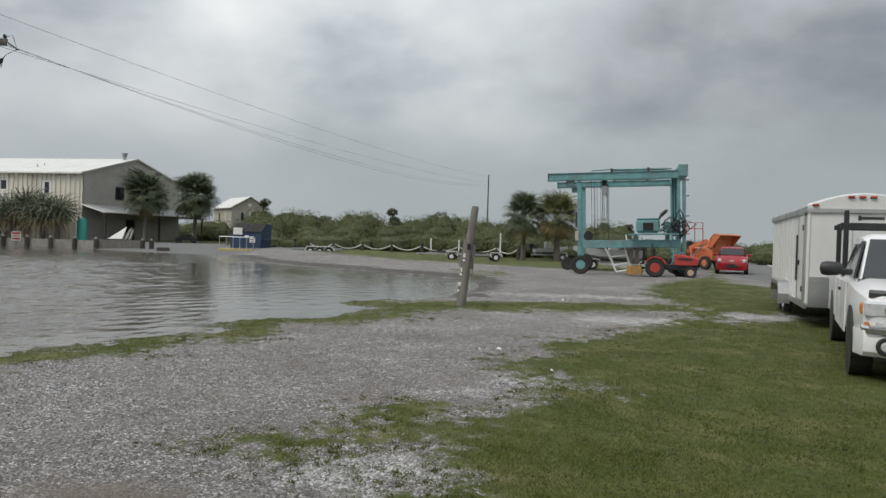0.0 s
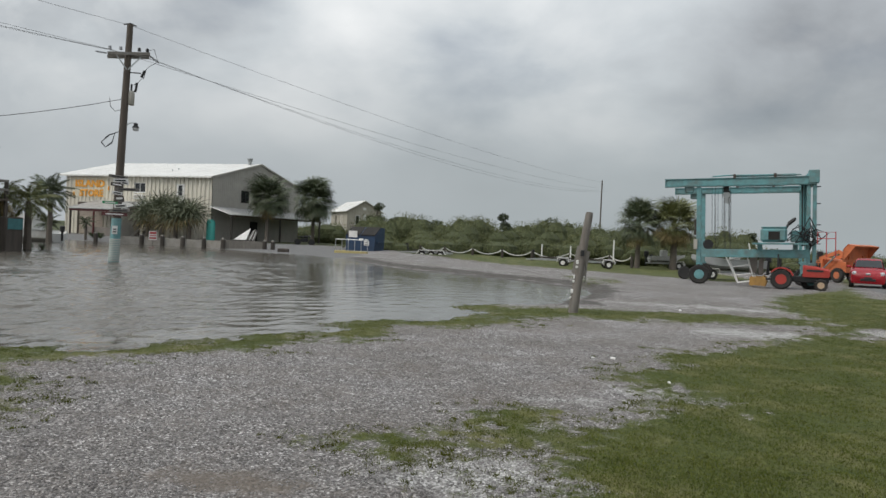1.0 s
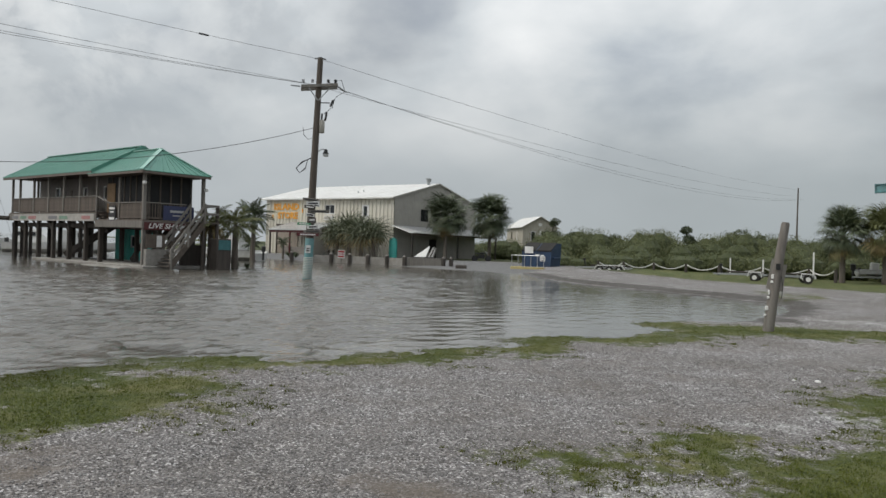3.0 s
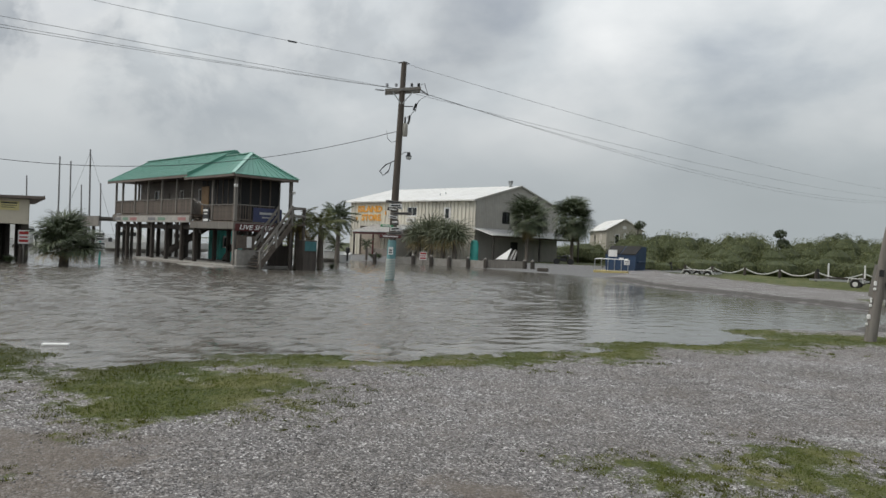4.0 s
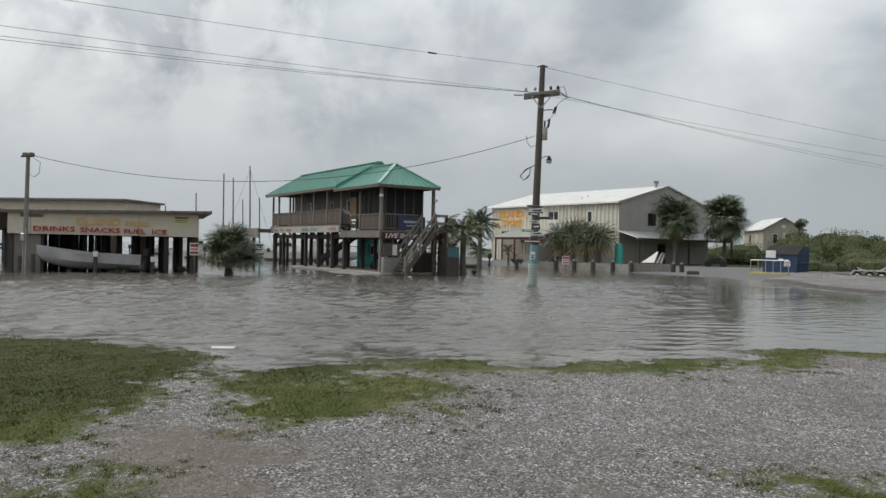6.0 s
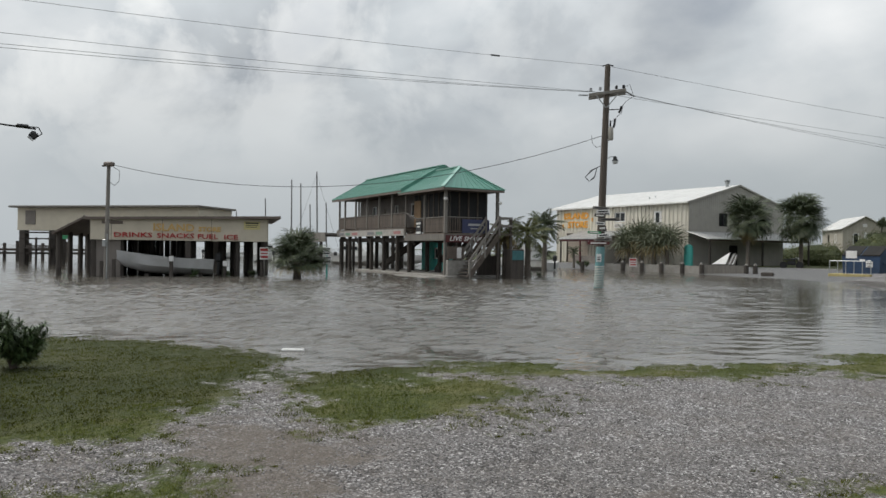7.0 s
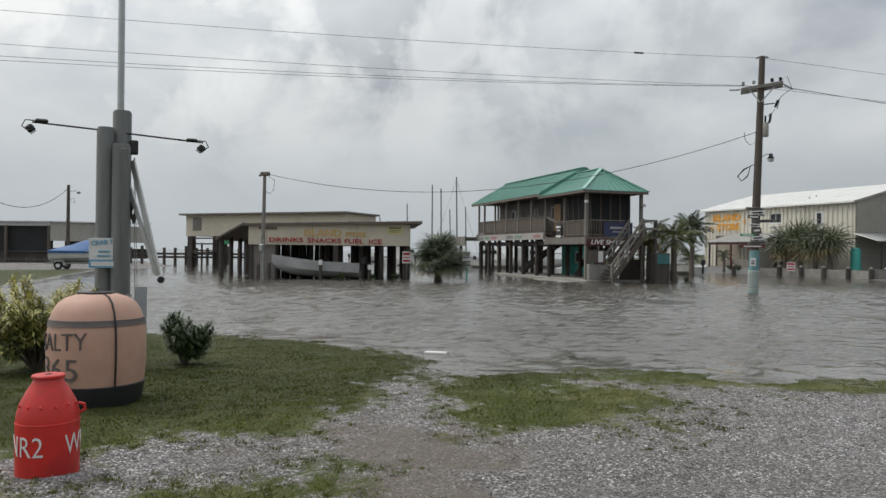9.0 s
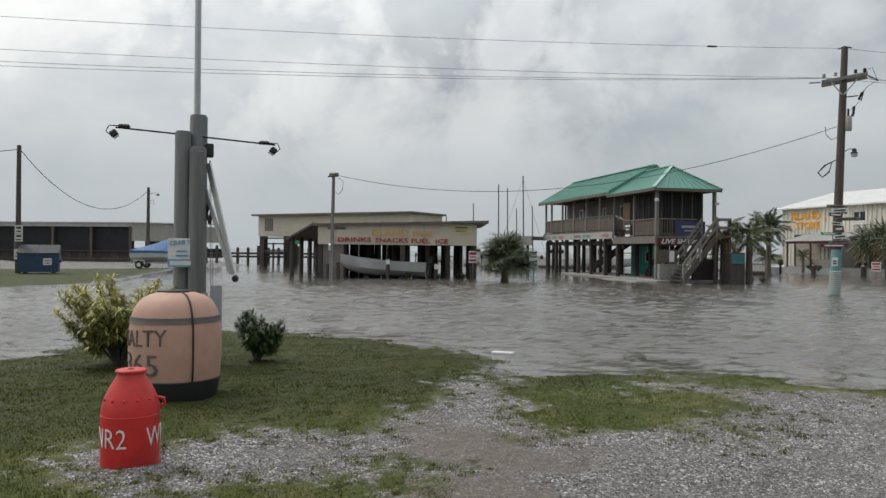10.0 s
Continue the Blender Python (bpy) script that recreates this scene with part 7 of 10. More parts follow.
    # small boards nailed round the shaft, writing unreadable
    for k, (z, x, w, hh, mt, rot) in enumerate(((3.62, -0.05, 0.75, 0.13, "grey_wood", 4), (3.46, 0.05, 0.6, 0.16, "white", -3), (3.28, -0.08, 0.5, 0.14, "dark_wood", 5), (3.10, 0.32, 0.95, 0.13, "grey_wood", -1), (2.92, -0.05, 0.4, 0.14, "white", 6),
                                          (2.70, 0.05, 0.35, 0.2, "dark_wood", -4), (2.50, -0.3, 0.6, 0.11, "green_ink", 2), (2.38, 0.1, 0.5, 0.16, "white", -6), (2.18, 0.1, 0.8, 0.13, "grey_wood", -3), (2.02, -0.1, 1.0, 0.14, "sign_red", 0), (3.36, 0.22, 0.3, 0.12, "white", 9), (2.6, 0.12, 0.26, 0.12, "grey_wood", 0), (2.26, 0.3, 0.3, 0.1, "white", 4))):
        m = Matrix.Translation(at(z, x, -0.21 - 0.012 * (k % 3))) @ Matrix.Rotation(radians(rot), 4, "Y")
        b = part("name_board", Shape().box((0, 0, 0), (w, 0.025, hh), ch=0.006, m=m), M[mt], p, "small nailed board with bars of writing")
        part("writing", Shape().box((0, -0.018, 0), (w * 0.7, 0.008, hh * 0.4), m=m), M["dark_ink"] if mt in ("white", "grey_wood") else M["white"], b)
    return p


build_utility_pole()


def build_far_pole(at, h, label, lean=0.0, arm=True, group=""):
    p = thing("utility_pole", label, "utility pole", at, 15, group)
    part("shaft", Shape().tube([(0, 0, -0.5), (lean * h, 0, h)], [0.15, 0.10], 10), M["pole_wood"], p, smooth=True)
    if arm:
        part("crossarm", Shape().box((lean * h - 0.0, 0, h - 1.4), (1.5, 0.12, 0.12)), M["grey_wood"], p)
        for x in (-0.65, 0.65):
            part("insulator", Shape().lathe([(0.03, 0), (0.07, 0.04), (0.05, 0.12)], 8, Matrix.Translation((lean * h + x, 0, h - 1.34))), M["porcelain"], p)
    return p


build_far_pole((8.15, 125.0, 0.1), 12.4, "bare far timber pole standing in the brush", arm=False)
build_far_pole((-42.6, -58.4, -0.2), 10.2, "dark timber pole carrying the overhead wires")
dx, dy = 0.83, 0.56
for k, (ox, z0, zl, zr, sl, sr) in enumerate(((0.0, 10.12, 10.1, 12.2, 1.55, 0.8), (-0.70, 8.98, 8.9, 11.2, 1.25, 0.75), (0.55, 8.86, 8.8, 10.8, 1.78, 1.5), (0.80, 8.84, 8.6, 10.7, 1.88, 1.75))):
    a = (-18.15 + ox * dx, 29.16 + ox * dy, z0)
    wire("power_line", a, (-42.6 + ox, -58.4, zl), sl, 0.0075, "thin grey overhead wire between timber poles", 22)
    wire("power_line", a, (8.15 + ox, 125.0, zr), sr, 0.009, "thin grey overhead wire between timber poles", 22)
# splice on the top wire
single("wire_splice", Shape().tube([(-19.75, 23.4, 9.73), (-19.86, 23.0, 9.71)], 0.035, 6), M["black_plastic"], "black splice sleeve on the top wire", "splice")

LP = Vector((-37.44, 14.33, 0.0))


def build_lamp_pole():
    p = thing("lamp_pole", "grey steel lamp pole beside the waterside shop", "lamp pole", LP, 30)
    part("pole", Shape().tube([(0, 0, -0.4), (0.10, 0, 5.6)], [0.12, 0.085], 12), M["grey_wood"], p, smooth=True)
    part("lamp_head", Shape().box((0.12, 0, 5.66), (0.5, 0.3, 0.22), ch=0.05), M["brown_trim"], p, "boxy brown lamp head")
    part("photo_cell", Shape().box((-0.2, 0, 5.58), (0.12, 0.08, 0.08)), M["black_plastic"], p)
    part("meter_box", Shape().box((0.03, -0.14, 1.75), (0.2, 0.14, 0.35), ch=0.02), M["steel"], p)
    part("cable_loop", Shape().tube([(0.4, 0, 5.5), (0.75, 0, 5.3), (0.7, 0, 4.8), (0.45, 0, 4.6), (0.2, 0, 4.75)], 0.012, 5), M["cable"], p)
    part("conduit", Shape().tube([(0.12, -0.1, 0), (0.14, -0.1, 2.2)], 0.03, 6), M["steel"], p)
    return p


build_lamp_pole()
wire("service_drop", (-18.25, 28.95, 6.92), (LP.x + 0.3, LP.y + 0.2, 5.62), 1.65, 0.013, "dark service cable strung across the flood", 22, "cable")


# ---------- foreground: timber cluster, buoys ----------
def build_timber_cluster():
    p = thing("timber_post_cluster", "three grey timbers bolted together with a steel mast and floodlights", "post cluster", (-10.93, 2.02, 0.0), 80)
    # local x runs across the view
    G = M["timber_grey"]

    def post(x, y, w, z, seg=4):
        return Shape().tube([(x, y, -0.3), (x, y, z - 0.03), (x, y, z)], [w * 0.62, w * 0.58, w * 0.5], 12)

    part("timber", post(-0.10, 0.02, 0.19, 3.30), G, p, "round grey timber", True)
    part("timber", post(0.11, 0.12, 0.21, 3.56), G, p, "round grey timber", True)
    part("timber", post(0.10, -0.10, 0.20, 3.07), G, p, "round grey timber", True)
    part("mast", Shape().tube([(0.09, 0.1, 2.6), (0.08, 0.1, 7.2)], 0.045, 12), M["steel"], p, "tall galvanised steel mast", True)
    for x0, x1, z0, z1 in ((-0.98, 0.0, 3.30, 3.25), (0.1, 1.18, 3.24, 3.18)):
        part("lamp_bar", Shape().tube([(x0, 0.02, z0), (x1, 0.02, z1)], 0.012, 8), M["black_metal"], p, "thin dark cross bar")
    for x, z, s in ((-1.0, 3.28, -1), (1.15, 3.16, 1)):
        hd = part("floodlight", Shape().box((0, 0, 0), (0.10, 0.09, 0.10), ch=0.02, m=Matrix.Translation((x, 0, z - 0.07)) @ Matrix.Rotation(radians(38 * s), 4, "Y")), M["black_plastic"], p, "small black floodlight")
        part("lens", Shape().box((0, 0, -0.055), (0.08, 0.07, 0.015), m=Matrix.Translation((x, 0, z - 0.07)) @ Matrix.Rotation(radians(38 * s), 4, "Y")), M["lamp_clear"], hd)
        part("junction_box", Shape().box((x - s * 0.13, 0, z + 0.04), (0.16, 0.09, 0.05), ch=0.02), M["black_plastic"], p)
        part("lead", Shape().tube([(x - s * 0.05, 0, z + 0.04), (x + s * 0.06, 0, z + 0.04), (x + s * 0.1, 0, z - 0.04), (x + s * 0.03, 0, z - 0.1)], 0.008, 5), M["cable"], p)
    part("lamp_box", Shape().box((0.26, 0.05, 3.05), (0.11, 0.16, 0.19), ch=0.015), M["black_plastic"], p, "black lamp box")
    # hinged boom hanging beside the timbers
    bm = part("boom", Shape().beam((0.24, -0.08, 2.85), (0.58, -0.3, 1.28), 0.04, 0.07).beam((0.20, -0.08, 2.5), (0.55, -0.3, 1.30), 0.04, 0.05), M["alu"], p, "hanging aluminium boom")
    part("rope_coil", Shape().tube([(0.24, -0.05, 2.35), (0.30, -0.1, 2.2), (0.26, -0.1, 2.0), (0.22, -0.05, 2.15), (0.26, -0.1, 2.3)], 0.03, 7), M["dark_wood"], p)
    part("pulley", Shape().lathe([(0.03, -0.02), (0.05, 0), (0.03, 0.02)], 10, Matrix.Translation((0.61, -0.3, 1.22)) @ Matrix.Rotation(radians(90), 4, "X")), M["black_metal"], bm)
    for k, (x0, x1) in enumerate(((0.26, 0.30), (0.27, 0.34))):
        part("guy_line", Shape().tube([(x0, -0.05, 2.9), (x1, -0.2, 0.15)], 0.005, 4), M["wire_grey"], p)
    part("pipe_bracket", Shape().box((0.10, -0.2, 1.0), (0.3, 0.03, 0.04)), M["steel"], p)
    part("clear_panel", Shape().box((0.36, -0.2, 0.62), (0.16, 0.015, 1.0)), M["porcelain"], p)
    sg = part("crab_sign", Shape().box((-0.10, -0.16, 1.58), (0.37, 0.02, 0.40), ch=0.004), M["white"], p, "white and blue notice, part hidden by a timber")
    part("blue_band", Shape().box((-0.10, -0.174, 1.435), (0.37, 0.006, 0.11)), M["sky_blue"], sg)
    lettering("sign_letters", "CRAB TR", 0.085, M["sky_blue"], sg, Matrix.Translation((-0.10, -0.176, 1.72)) @ Matrix.Rotation(radians(-6), 4, "Y"), depth=0.004, bold=0.002, width=0.33)
    for z, w, mt in ((1.60, 0.14, "sky_blue"), (1.54, 0.16, "sky_blue"), (1.435, 0.32, "white")):
        part("writing", Shape().box((-0.10, -0.179, z), (w, 0.004, 0.022 if mt == "sky_blue" else 0.06)), M[mt], sg)
    part("timber_batten", Shape().box((0.125, -0.215, 1.5), (0.10, 0.03, 3.0), ch=0.01), G, p)
    return p


build_timber_cluster()


def bent_text(text, size, radius, mat, parent, zc, ang0, name="painted_letters", label="", sx=1.0, depth=0.012, tilt=0.0, width=None):
    """Lettering wrapped round an upright cylinder of that radius."""
    me = words(text, size, depth=depth, bold=-0.002, width=width)
    me.materials.clear()
    me.materials.append(mat)
    for v in me.vertices:
        a = ang0 + v.co.x / radius
        rr = radius - v.co.y + 0.004
        v.co = (math.sin(a) * rr * sx, -math.cos(a) * rr * sx, zc + v.co.z + tilt * v.co.x)
    me.update()
    ob = new(name, me)
    ob.parent = parent
    if label:
        tagged(ob, label)
    return ob


def build_salty_buoy():
    b = thing("large_salmon_buoy", "large faded salmon buoy with black foot and hand-painted words", "buoy", (-8.72, 1.47, -0.03), 78)
    prof = [(0.42, -0.05), (0.435, 0.0), (0.455, 0.10), (0.475, 0.24), (0.49, 0.42), (0.495, 0.62), (0.488, 0.78), (0.47, 0.90), (0.44, 1.0), (0.385, 1.09), (0.30, 1.15), (0.20, 1.18), (0.06, 1.19)]
    part("drum", Shape().lathe(prof, 44), M["flesh_paint"], b, "salmon painted drum with domed top", True)
    part("black_foot", Shape().lathe([(0.425, -0.06), (0.442, 0.0), (0.464, 0.10), (0.482, 0.235), (0.475, 0.245)], 44), M["black_plastic"], b, "black painted foot", True)
    part("band", Shape().lathe([(0.486, 0.865), (0.482, 0.87), (0.474, 0.925), (0.466, 0.928)], 44), M["grey_paint"], b, "hand-painted dark band", True)
    a = radians(23)
    curve = [(0.488, 0.24), (0.500, 0.42), (0.505, 0.62), (0.498, 0.78), (0.480, 0.90), (0.45, 1.0), (0.395, 1.095), (0.31, 1.157), (0.15, 1.19), (0.0, 1.2)]
    part("cord", Shape().tube([(math.sin(a) * r_, -math.cos(a) * r_, z) for r_, z in curve] + [(-0.2, -0.02, 1.19)], 0.011, 6), M["black_plastic"], b, "black cord over the top")
    part("lid_ring", Shape().lathe([(0.15, 1.182), (0.16, 1.20), (0.15, 1.205), (0.05, 1.205)], 20), M["black_plastic"], b)
    bent_text("SALTY", 0.26, 0.492, M["grey_paint"], b, 0.70, radians(-45), label="brushed dark capital letters", width=0.62, tilt=0.04)
    bent_text("365", 0.33, 0.492, M["grey_paint"], b, 0.42, radians(-47), label="brushed dark figures", width=0.48, tilt=-0.03)
    return b


build_salty_buoy()


def build_red_buoy():
    b = thing("red_buoy", "scuffed red metal buoy with white letters, on gravel", "buoy", (-6.16, 0.71, -0.08), 84)
    prof = [(0.205, -0.03), (0.212, 0.0), (0.213, 0.30), (0.213, 0.45), (0.208, 0.52), (0.185, 0.60), (0.145, 0.68), (0.105, 0.745), (0.098, 0.775)]
    part("shell", Shape().lathe(prof, 40), M["buoy_red"], b, "scuffed red shell with sloping shoulder", True)
    part("top_cap", Shape().lathe([(0.10, 0.768), (0.112, 0.775), (0.112, 0.79), (0.105, 0.796), (0.02, 0.796)], 28), M["buoy_red"], b, smooth=True)
    part("cap_hole", Shape().lathe([(0.025, 0.797), (0.02, 0.80)], 12), M["dark"], b)
    part("seam", Shape().lathe([(0.214, 0.455), (0.217, 0.46), (0.214, 0.465)], 40).lathe([(0.214, 0.02), (0.218, 0.026), (0.214, 0.032)], 40), M["buoy_red"], b, smooth=True)
    part("lifting_lug", Shape().tube([(0.195, -0.06, 0.58), (0.235, -0.07, 0.57), (0.24, -0.07, 0.53), (0.21, -0.06, 0.51)], 0.012, 7), M["buoy_red"], b, smooth=True)
    for k in range(6):
        a = radians(-70 + 28 * k)
        part("rivet", Shape().lathe([(0.012, 0), (0.006, 0.008)], 8, Matrix.Translation((math.sin(a) * 0.197, -math.cos(a) * 0.197, 0.585)) @ Matrix.Rotation(-a, 4, "Z") @ Matrix.Rotation(radians(70), 4, "X")), M["buoy_red"], b)
    bent_text("NR2", 0.21, 0.213, M["white"], b, 0.30, radians(-50), label="worn white letters", width=0.30, depth=0.004)
    bent_text("WR", 0.21, 0.213, M["white"], b, 0.30, radians(62), label="worn white letters", width=0.24, depth=0.004)
    return b


build_red_buoy()


M["post_brown"] = material("weathered_brown_timber", (0.150, 0.132, 0.115), 0.9, 0.0, 0.35, 10.0, 0.6, stretch=(1, 1, 0.12), dirt=(0.30, 0.29, 0.27), dirt_scale=3.0, dirt_amt=0.5)


def build_leaning_post():
    p = thing("leaning_post", "leaning weathered timber post with peeling paint", "post", (0.64, 17.91, 0.0), 0)
    L = 0.13
    part("shaft", Shape().tube([(0, 0, -0.3), (L * 1.2, 0, 1.2), (L * 2.38, 0, 2.38), (L * 2.42, 0, 2.44)], [0.125, 0.11, 0.09, 0.075], 14), M["post_brown"], p, "round weathered shaft", True)
    r = random.Random(4)
    for k in range(6):
        z = 0.40 + 0.17 * k + r.uniform(-0.05, 0.05)
        part("paint_flake", Shape().box((L * z - 0.095 + 0.03 * r.random(), -0.085, z), (0.03 + 0.04 * r.random(), 0.05, 0.04 + 0.07 * r.random()), ch=0.012), M["white"], p, "peeling white paint")
    part("side_slat", Shape().beam((L * 0.95 - 0.12, -0.02, 0.95), (L * 1.65 - 0.10, -0.02, 1.62), 0.05, 0.10), M["grey_wood"], p)
    part("side_slat", Shape().beam((L * 0.95 + 0.13, -0.02, 0.90), (L * 1.55 + 0.13, -0.02, 1.50), 0.04, 0.08), M["grey_wood"], p)
    part("bolt", Shape().box((L * 1.45, -0.12, 1.45), (0.09, 0.03, 0.14)), M["black_metal"], p)
    part("rope_end", Shape().tube([(L * 1.2 + 0.1, -0.1, 1.25), (L * 1.1 + 0.16, -0.1, 1.0), (L * 1.0 + 0.14, -0.1, 0.75)], 0.008, 5), M["cable"], p)
    return p


build_leaning_post()


# ---------- plants ----------
M["palm_leaf"] = leaf_material("palm_leaf", (0.042, 0.062, 0.030), (0.12, 0.138, 0.07), 0.5, 0.7)
M["palm_warm"] = leaf_material("yellow_green_palm_leaf", (0.065, 0.08, 0.026), (0.19, 0.195, 0.07), 0.5, 0.7)
M["palm_dry"] = leaf_material("dry_palm_leaf", (0.16, 0.12, 0.05), (0.28, 0.22, 0.09), 0.7, 0.7)
M["palm_pale"] = leaf_material("pale_palm_leaf", (0.060, 0.078, 0.042), (0.20, 0.21, 0.125), 0.6, 0.7)
M["palm_trunk"] = material("palm_trunk", (0.14, 0.12, 0.10), 0.9, 0.0, 0.3, 14.0, 0.6, stretch=(1, 1, 2.0), dirt=(0.07, 0.06, 0.05))
M["brush_leaf"] = leaf_material("brush_leaf", (0.048, 0.066, 0.022), (0.165, 0.170, 0.062), 0.65, 0.12)
M["tree_leaf"] = leaf_material("dark_tree_leaf", (0.030, 0.045, 0.020), (0.085, 0.10, 0.042), 0.6, 0.4)
M["shrub_dark"] = leaf_material("shrub_leaf", (0.034, 0.066, 0.022), (0.10, 0.14, 0.05), 0.4, 1.5)
M["shrub_yellow"] = leaf_material("variegated_leaf", (0.22, 0.23, 0.06), (0.75, 0.66, 0.24), 0.45, 2.2)
M["bark"] = material("bark", (0.10, 0.085, 0.07), 0.9, 0.0, 0.3, 12.0, 0.5)


def fan_frond(seed, n=34, stalk=0.80, blade=1.0, droop=0.42, w=0.024):
    """A fan leaf: stalk along +x, then a pleated fan of narrow drooping segments."""
    r = random.Random(seed)
    s = Shape()
    s.beam((0, 0, 0), (stalk * 0.55, 0, 0.06), 0.035, 0.025).beam((stalk * 0.55, 0, 0.06), (stalk, 0, 0.04), 0.028, 0.02)
    for k in range(n):
        a = radians(-105 + 210 * k / (n - 1)) + r.uniform(-0.04, 0.04)
        L = blade * (0.72 + 0.28 * math.cos(a * 0.75)) * r.uniform(0.85, 1.08)
        d = Vector((math.cos(a), math.sin(a), 0))
        side = Vector((-d.y, d.x, 0))
        b = Vector((stalk, 0, 0.04))
        p1 = b + d * L * 0.55 + Vector((0, 0, -0.04 * L + 0.05 * (k % 2)))
        p2 = b + d * L * 0.85 + Vector((0, 0, -droop * L * 0.35 * r.uniform(0.6, 1.3)))
        p3 = b + d * L * 0.97 + Vector((0, 0, -droop * L * r.uniform(0.6, 1.2)))
        s.add([b - side * 0.012, b + side * 0.012, p1 + side * w, p1 - side * w, p2 + side * w * 0.7, p2 - side * w * 0.7, p3], [(0, 1, 2, 3), (3, 2, 4, 5), (5, 4, 6)])
    return s


def feather_frond(seed, L=1.7, n=26, droop=1.0, sweep=0.0):
    """A feather leaf: curved rib with hanging leaflets on both sides."""
    r = random.Random(seed)
    s = Shape()
    rib = []
    for k in range(9):
        t = k / 8
        rib.append(Vector((L * t * (1 - 0.15 * t), sweep * t * t, 0.35 * t - droop * t * t)))
    s.tube(rib, [0.022 - 0.002 * k for k in range(9)], 5)
    for k in range(n):
        t = 0.15 + 0.83 * k / (n - 1)
        i = min(int(t * 8), 7)
        p = rib[i].lerp(rib[i + 1], t * 8 - i)
        d = (rib[i + 1] - rib[i]).normalized()
        for sg in (-1, 1):
            q = (d * 0.55 + Vector((0, sg, 0)) * 0.8 + Vector((0, 0, -0.35 * r.uniform(0.5, 1.6)))).normalized()
            l = 0.42 * math.sin(math.pi * (0.12 + 0.8 * t)) * r.uniform(0.8, 1.15) + 0.08
            e = p + q * l + Vector((0, 0, -0.12 * l))
            m = p + q * l * 0.5
            s.add([p, m + d * 0.030, e, m - d * 0.030], [(0, 1, 2, 3)])
    return s


FAN = [fan_frond(k) for k in range(4)]
# long arching straps of the shaggy clump
STRAP = [fan_frond(30 + k, 13, 0.55, 1.4, 0.62, 0.034) for k in range(4)]
FAN_MESH = {}
for key in ("palm_leaf", "palm_dry", "palm_pale", "palm_warm"):
    FAN_MESH[key] = [f.mesh("frond", M[key]) for f in FAN]
STRAP_MESH = {key: [f.mesh("frond", M[key]) for f in STRAP] for key in ("palm_pale", "palm_dry")}
FEATHER_MESH = {key: [feather_frond(20 + k, sweep=0.15 * (k - 1)).mesh("frond", M[key]) for k in range(4)] for key in ("palm_leaf", "palm_pale", "palm_dry", "palm_warm")}


def build_palm(at, h, crown, label, seed, fronds=46, trunk_r=0.16, kind="fan", lean=(0, 0), dry=6, low=-55, high=80, leaf="palm_leaf", wind=(0, 0), name="palm_tree", group=""):
    """A palm: ringed trunk and every frond a part. h is the height of the bud; crown the length of a frond."""
    r = random.Random(seed)
    p = thing(name, label, "palm tree", at, r.uniform(0, 360), group)
    top = Vector((lean[0], lean[1], h))
    prof = []
    for k in range(13):
        t = k / 12
        prof.append(((top * t), trunk_r * (1.25 - 0.3 * t + 0.06 * (k % 2)) if t < 1 else trunk_r * 0.8))
    s = Shape().tube([(q.x * q.z / max(h, 0.1), q.y * q.z / max(h, 0.1), q.z - (0.3 if i == 0 else 0)) for i, (q, _) in enumerate(prof)], [w for _, w in prof], 10)
    tr = part("trunk", s, M["palm_trunk"], p, smooth=False)
    src = {"fan": FAN_MESH, "strap": STRAP_MESH, "feather": FEATHER_MESH}[kind]
    base = 1.6 if kind == "feather" else 1.75
    for k in range(fronds):
        el = radians(low + (high - low) * ((k + 0.5) / fronds) ** 0.85 + r.uniform(-9, 9))
        az = k * 2.399963 + r.uniform(-0.25, 0.25)
        key = "palm_dry" if k < dry else leaf
        sc = crown / base * r.uniform(0.72, 1.15) * (0.82 if k < dry else 1.0)
        o = new("frond", src[key][k % 4])
        o.parent = p
        m = Matrix.Translation(top - Vector((0, 0, 0.12 * (1 - k / fronds)))) @ Matrix.Rotation(az, 4, "Z") @ Matrix.Rotation(-el, 4, "Y") @ Matrix.Rotation(r.uniform(-0.5, 0.5), 4, "X") @ Matrix.Scale(sc, 4)
        o.matrix_basis = m
    return p


# two cabbage palms beside the grey gable
build_palm((-27.4, 68.5, 0.3), 4.4, 2.65, "cabbage palm with round drooping crown beside the store", 1, 62, 0.15, dry=8, low=-82)
build_palm((-25.1, 75.6, 0.3), 4.8, 2.75, "dense cabbage palm standing behind a gable lean-to", 2, 70, 0.16, dry=4, low=-82)
# clump in front of the store
for k, (x, y, h, c) in enumerate(((-38.4, 66.0, 1.9, 2.2), (-36.9, 65.8, 2.6, 2.3), (-35.0, 64.9, 2.0, 2.2), (-33.6, 64.8, 2.2, 2.1))):
    build_palm((x, y, 0.25), h, c, "low shaggy palm in a clump before the store", 10 + k, 34, 0.19, "strap", dry=7, low=-30, high=88, leaf="palm_pale", group="palm clump before the store")
# pair near the hoist
build_palm((6.95, 59.8, 0.0), 3.45, 2.25, "cabbage palm with ragged crown at the lot's edge", 5, 44, 0.17, dry=5, low=-65)
build_palm((9.7, 59.8, 0.0), 3.5, 2.5, "cabbage palm with yellowing lower leaves at the lot's edge", 6, 48, 0.22, dry=13, low=-70, leaf="palm_warm")
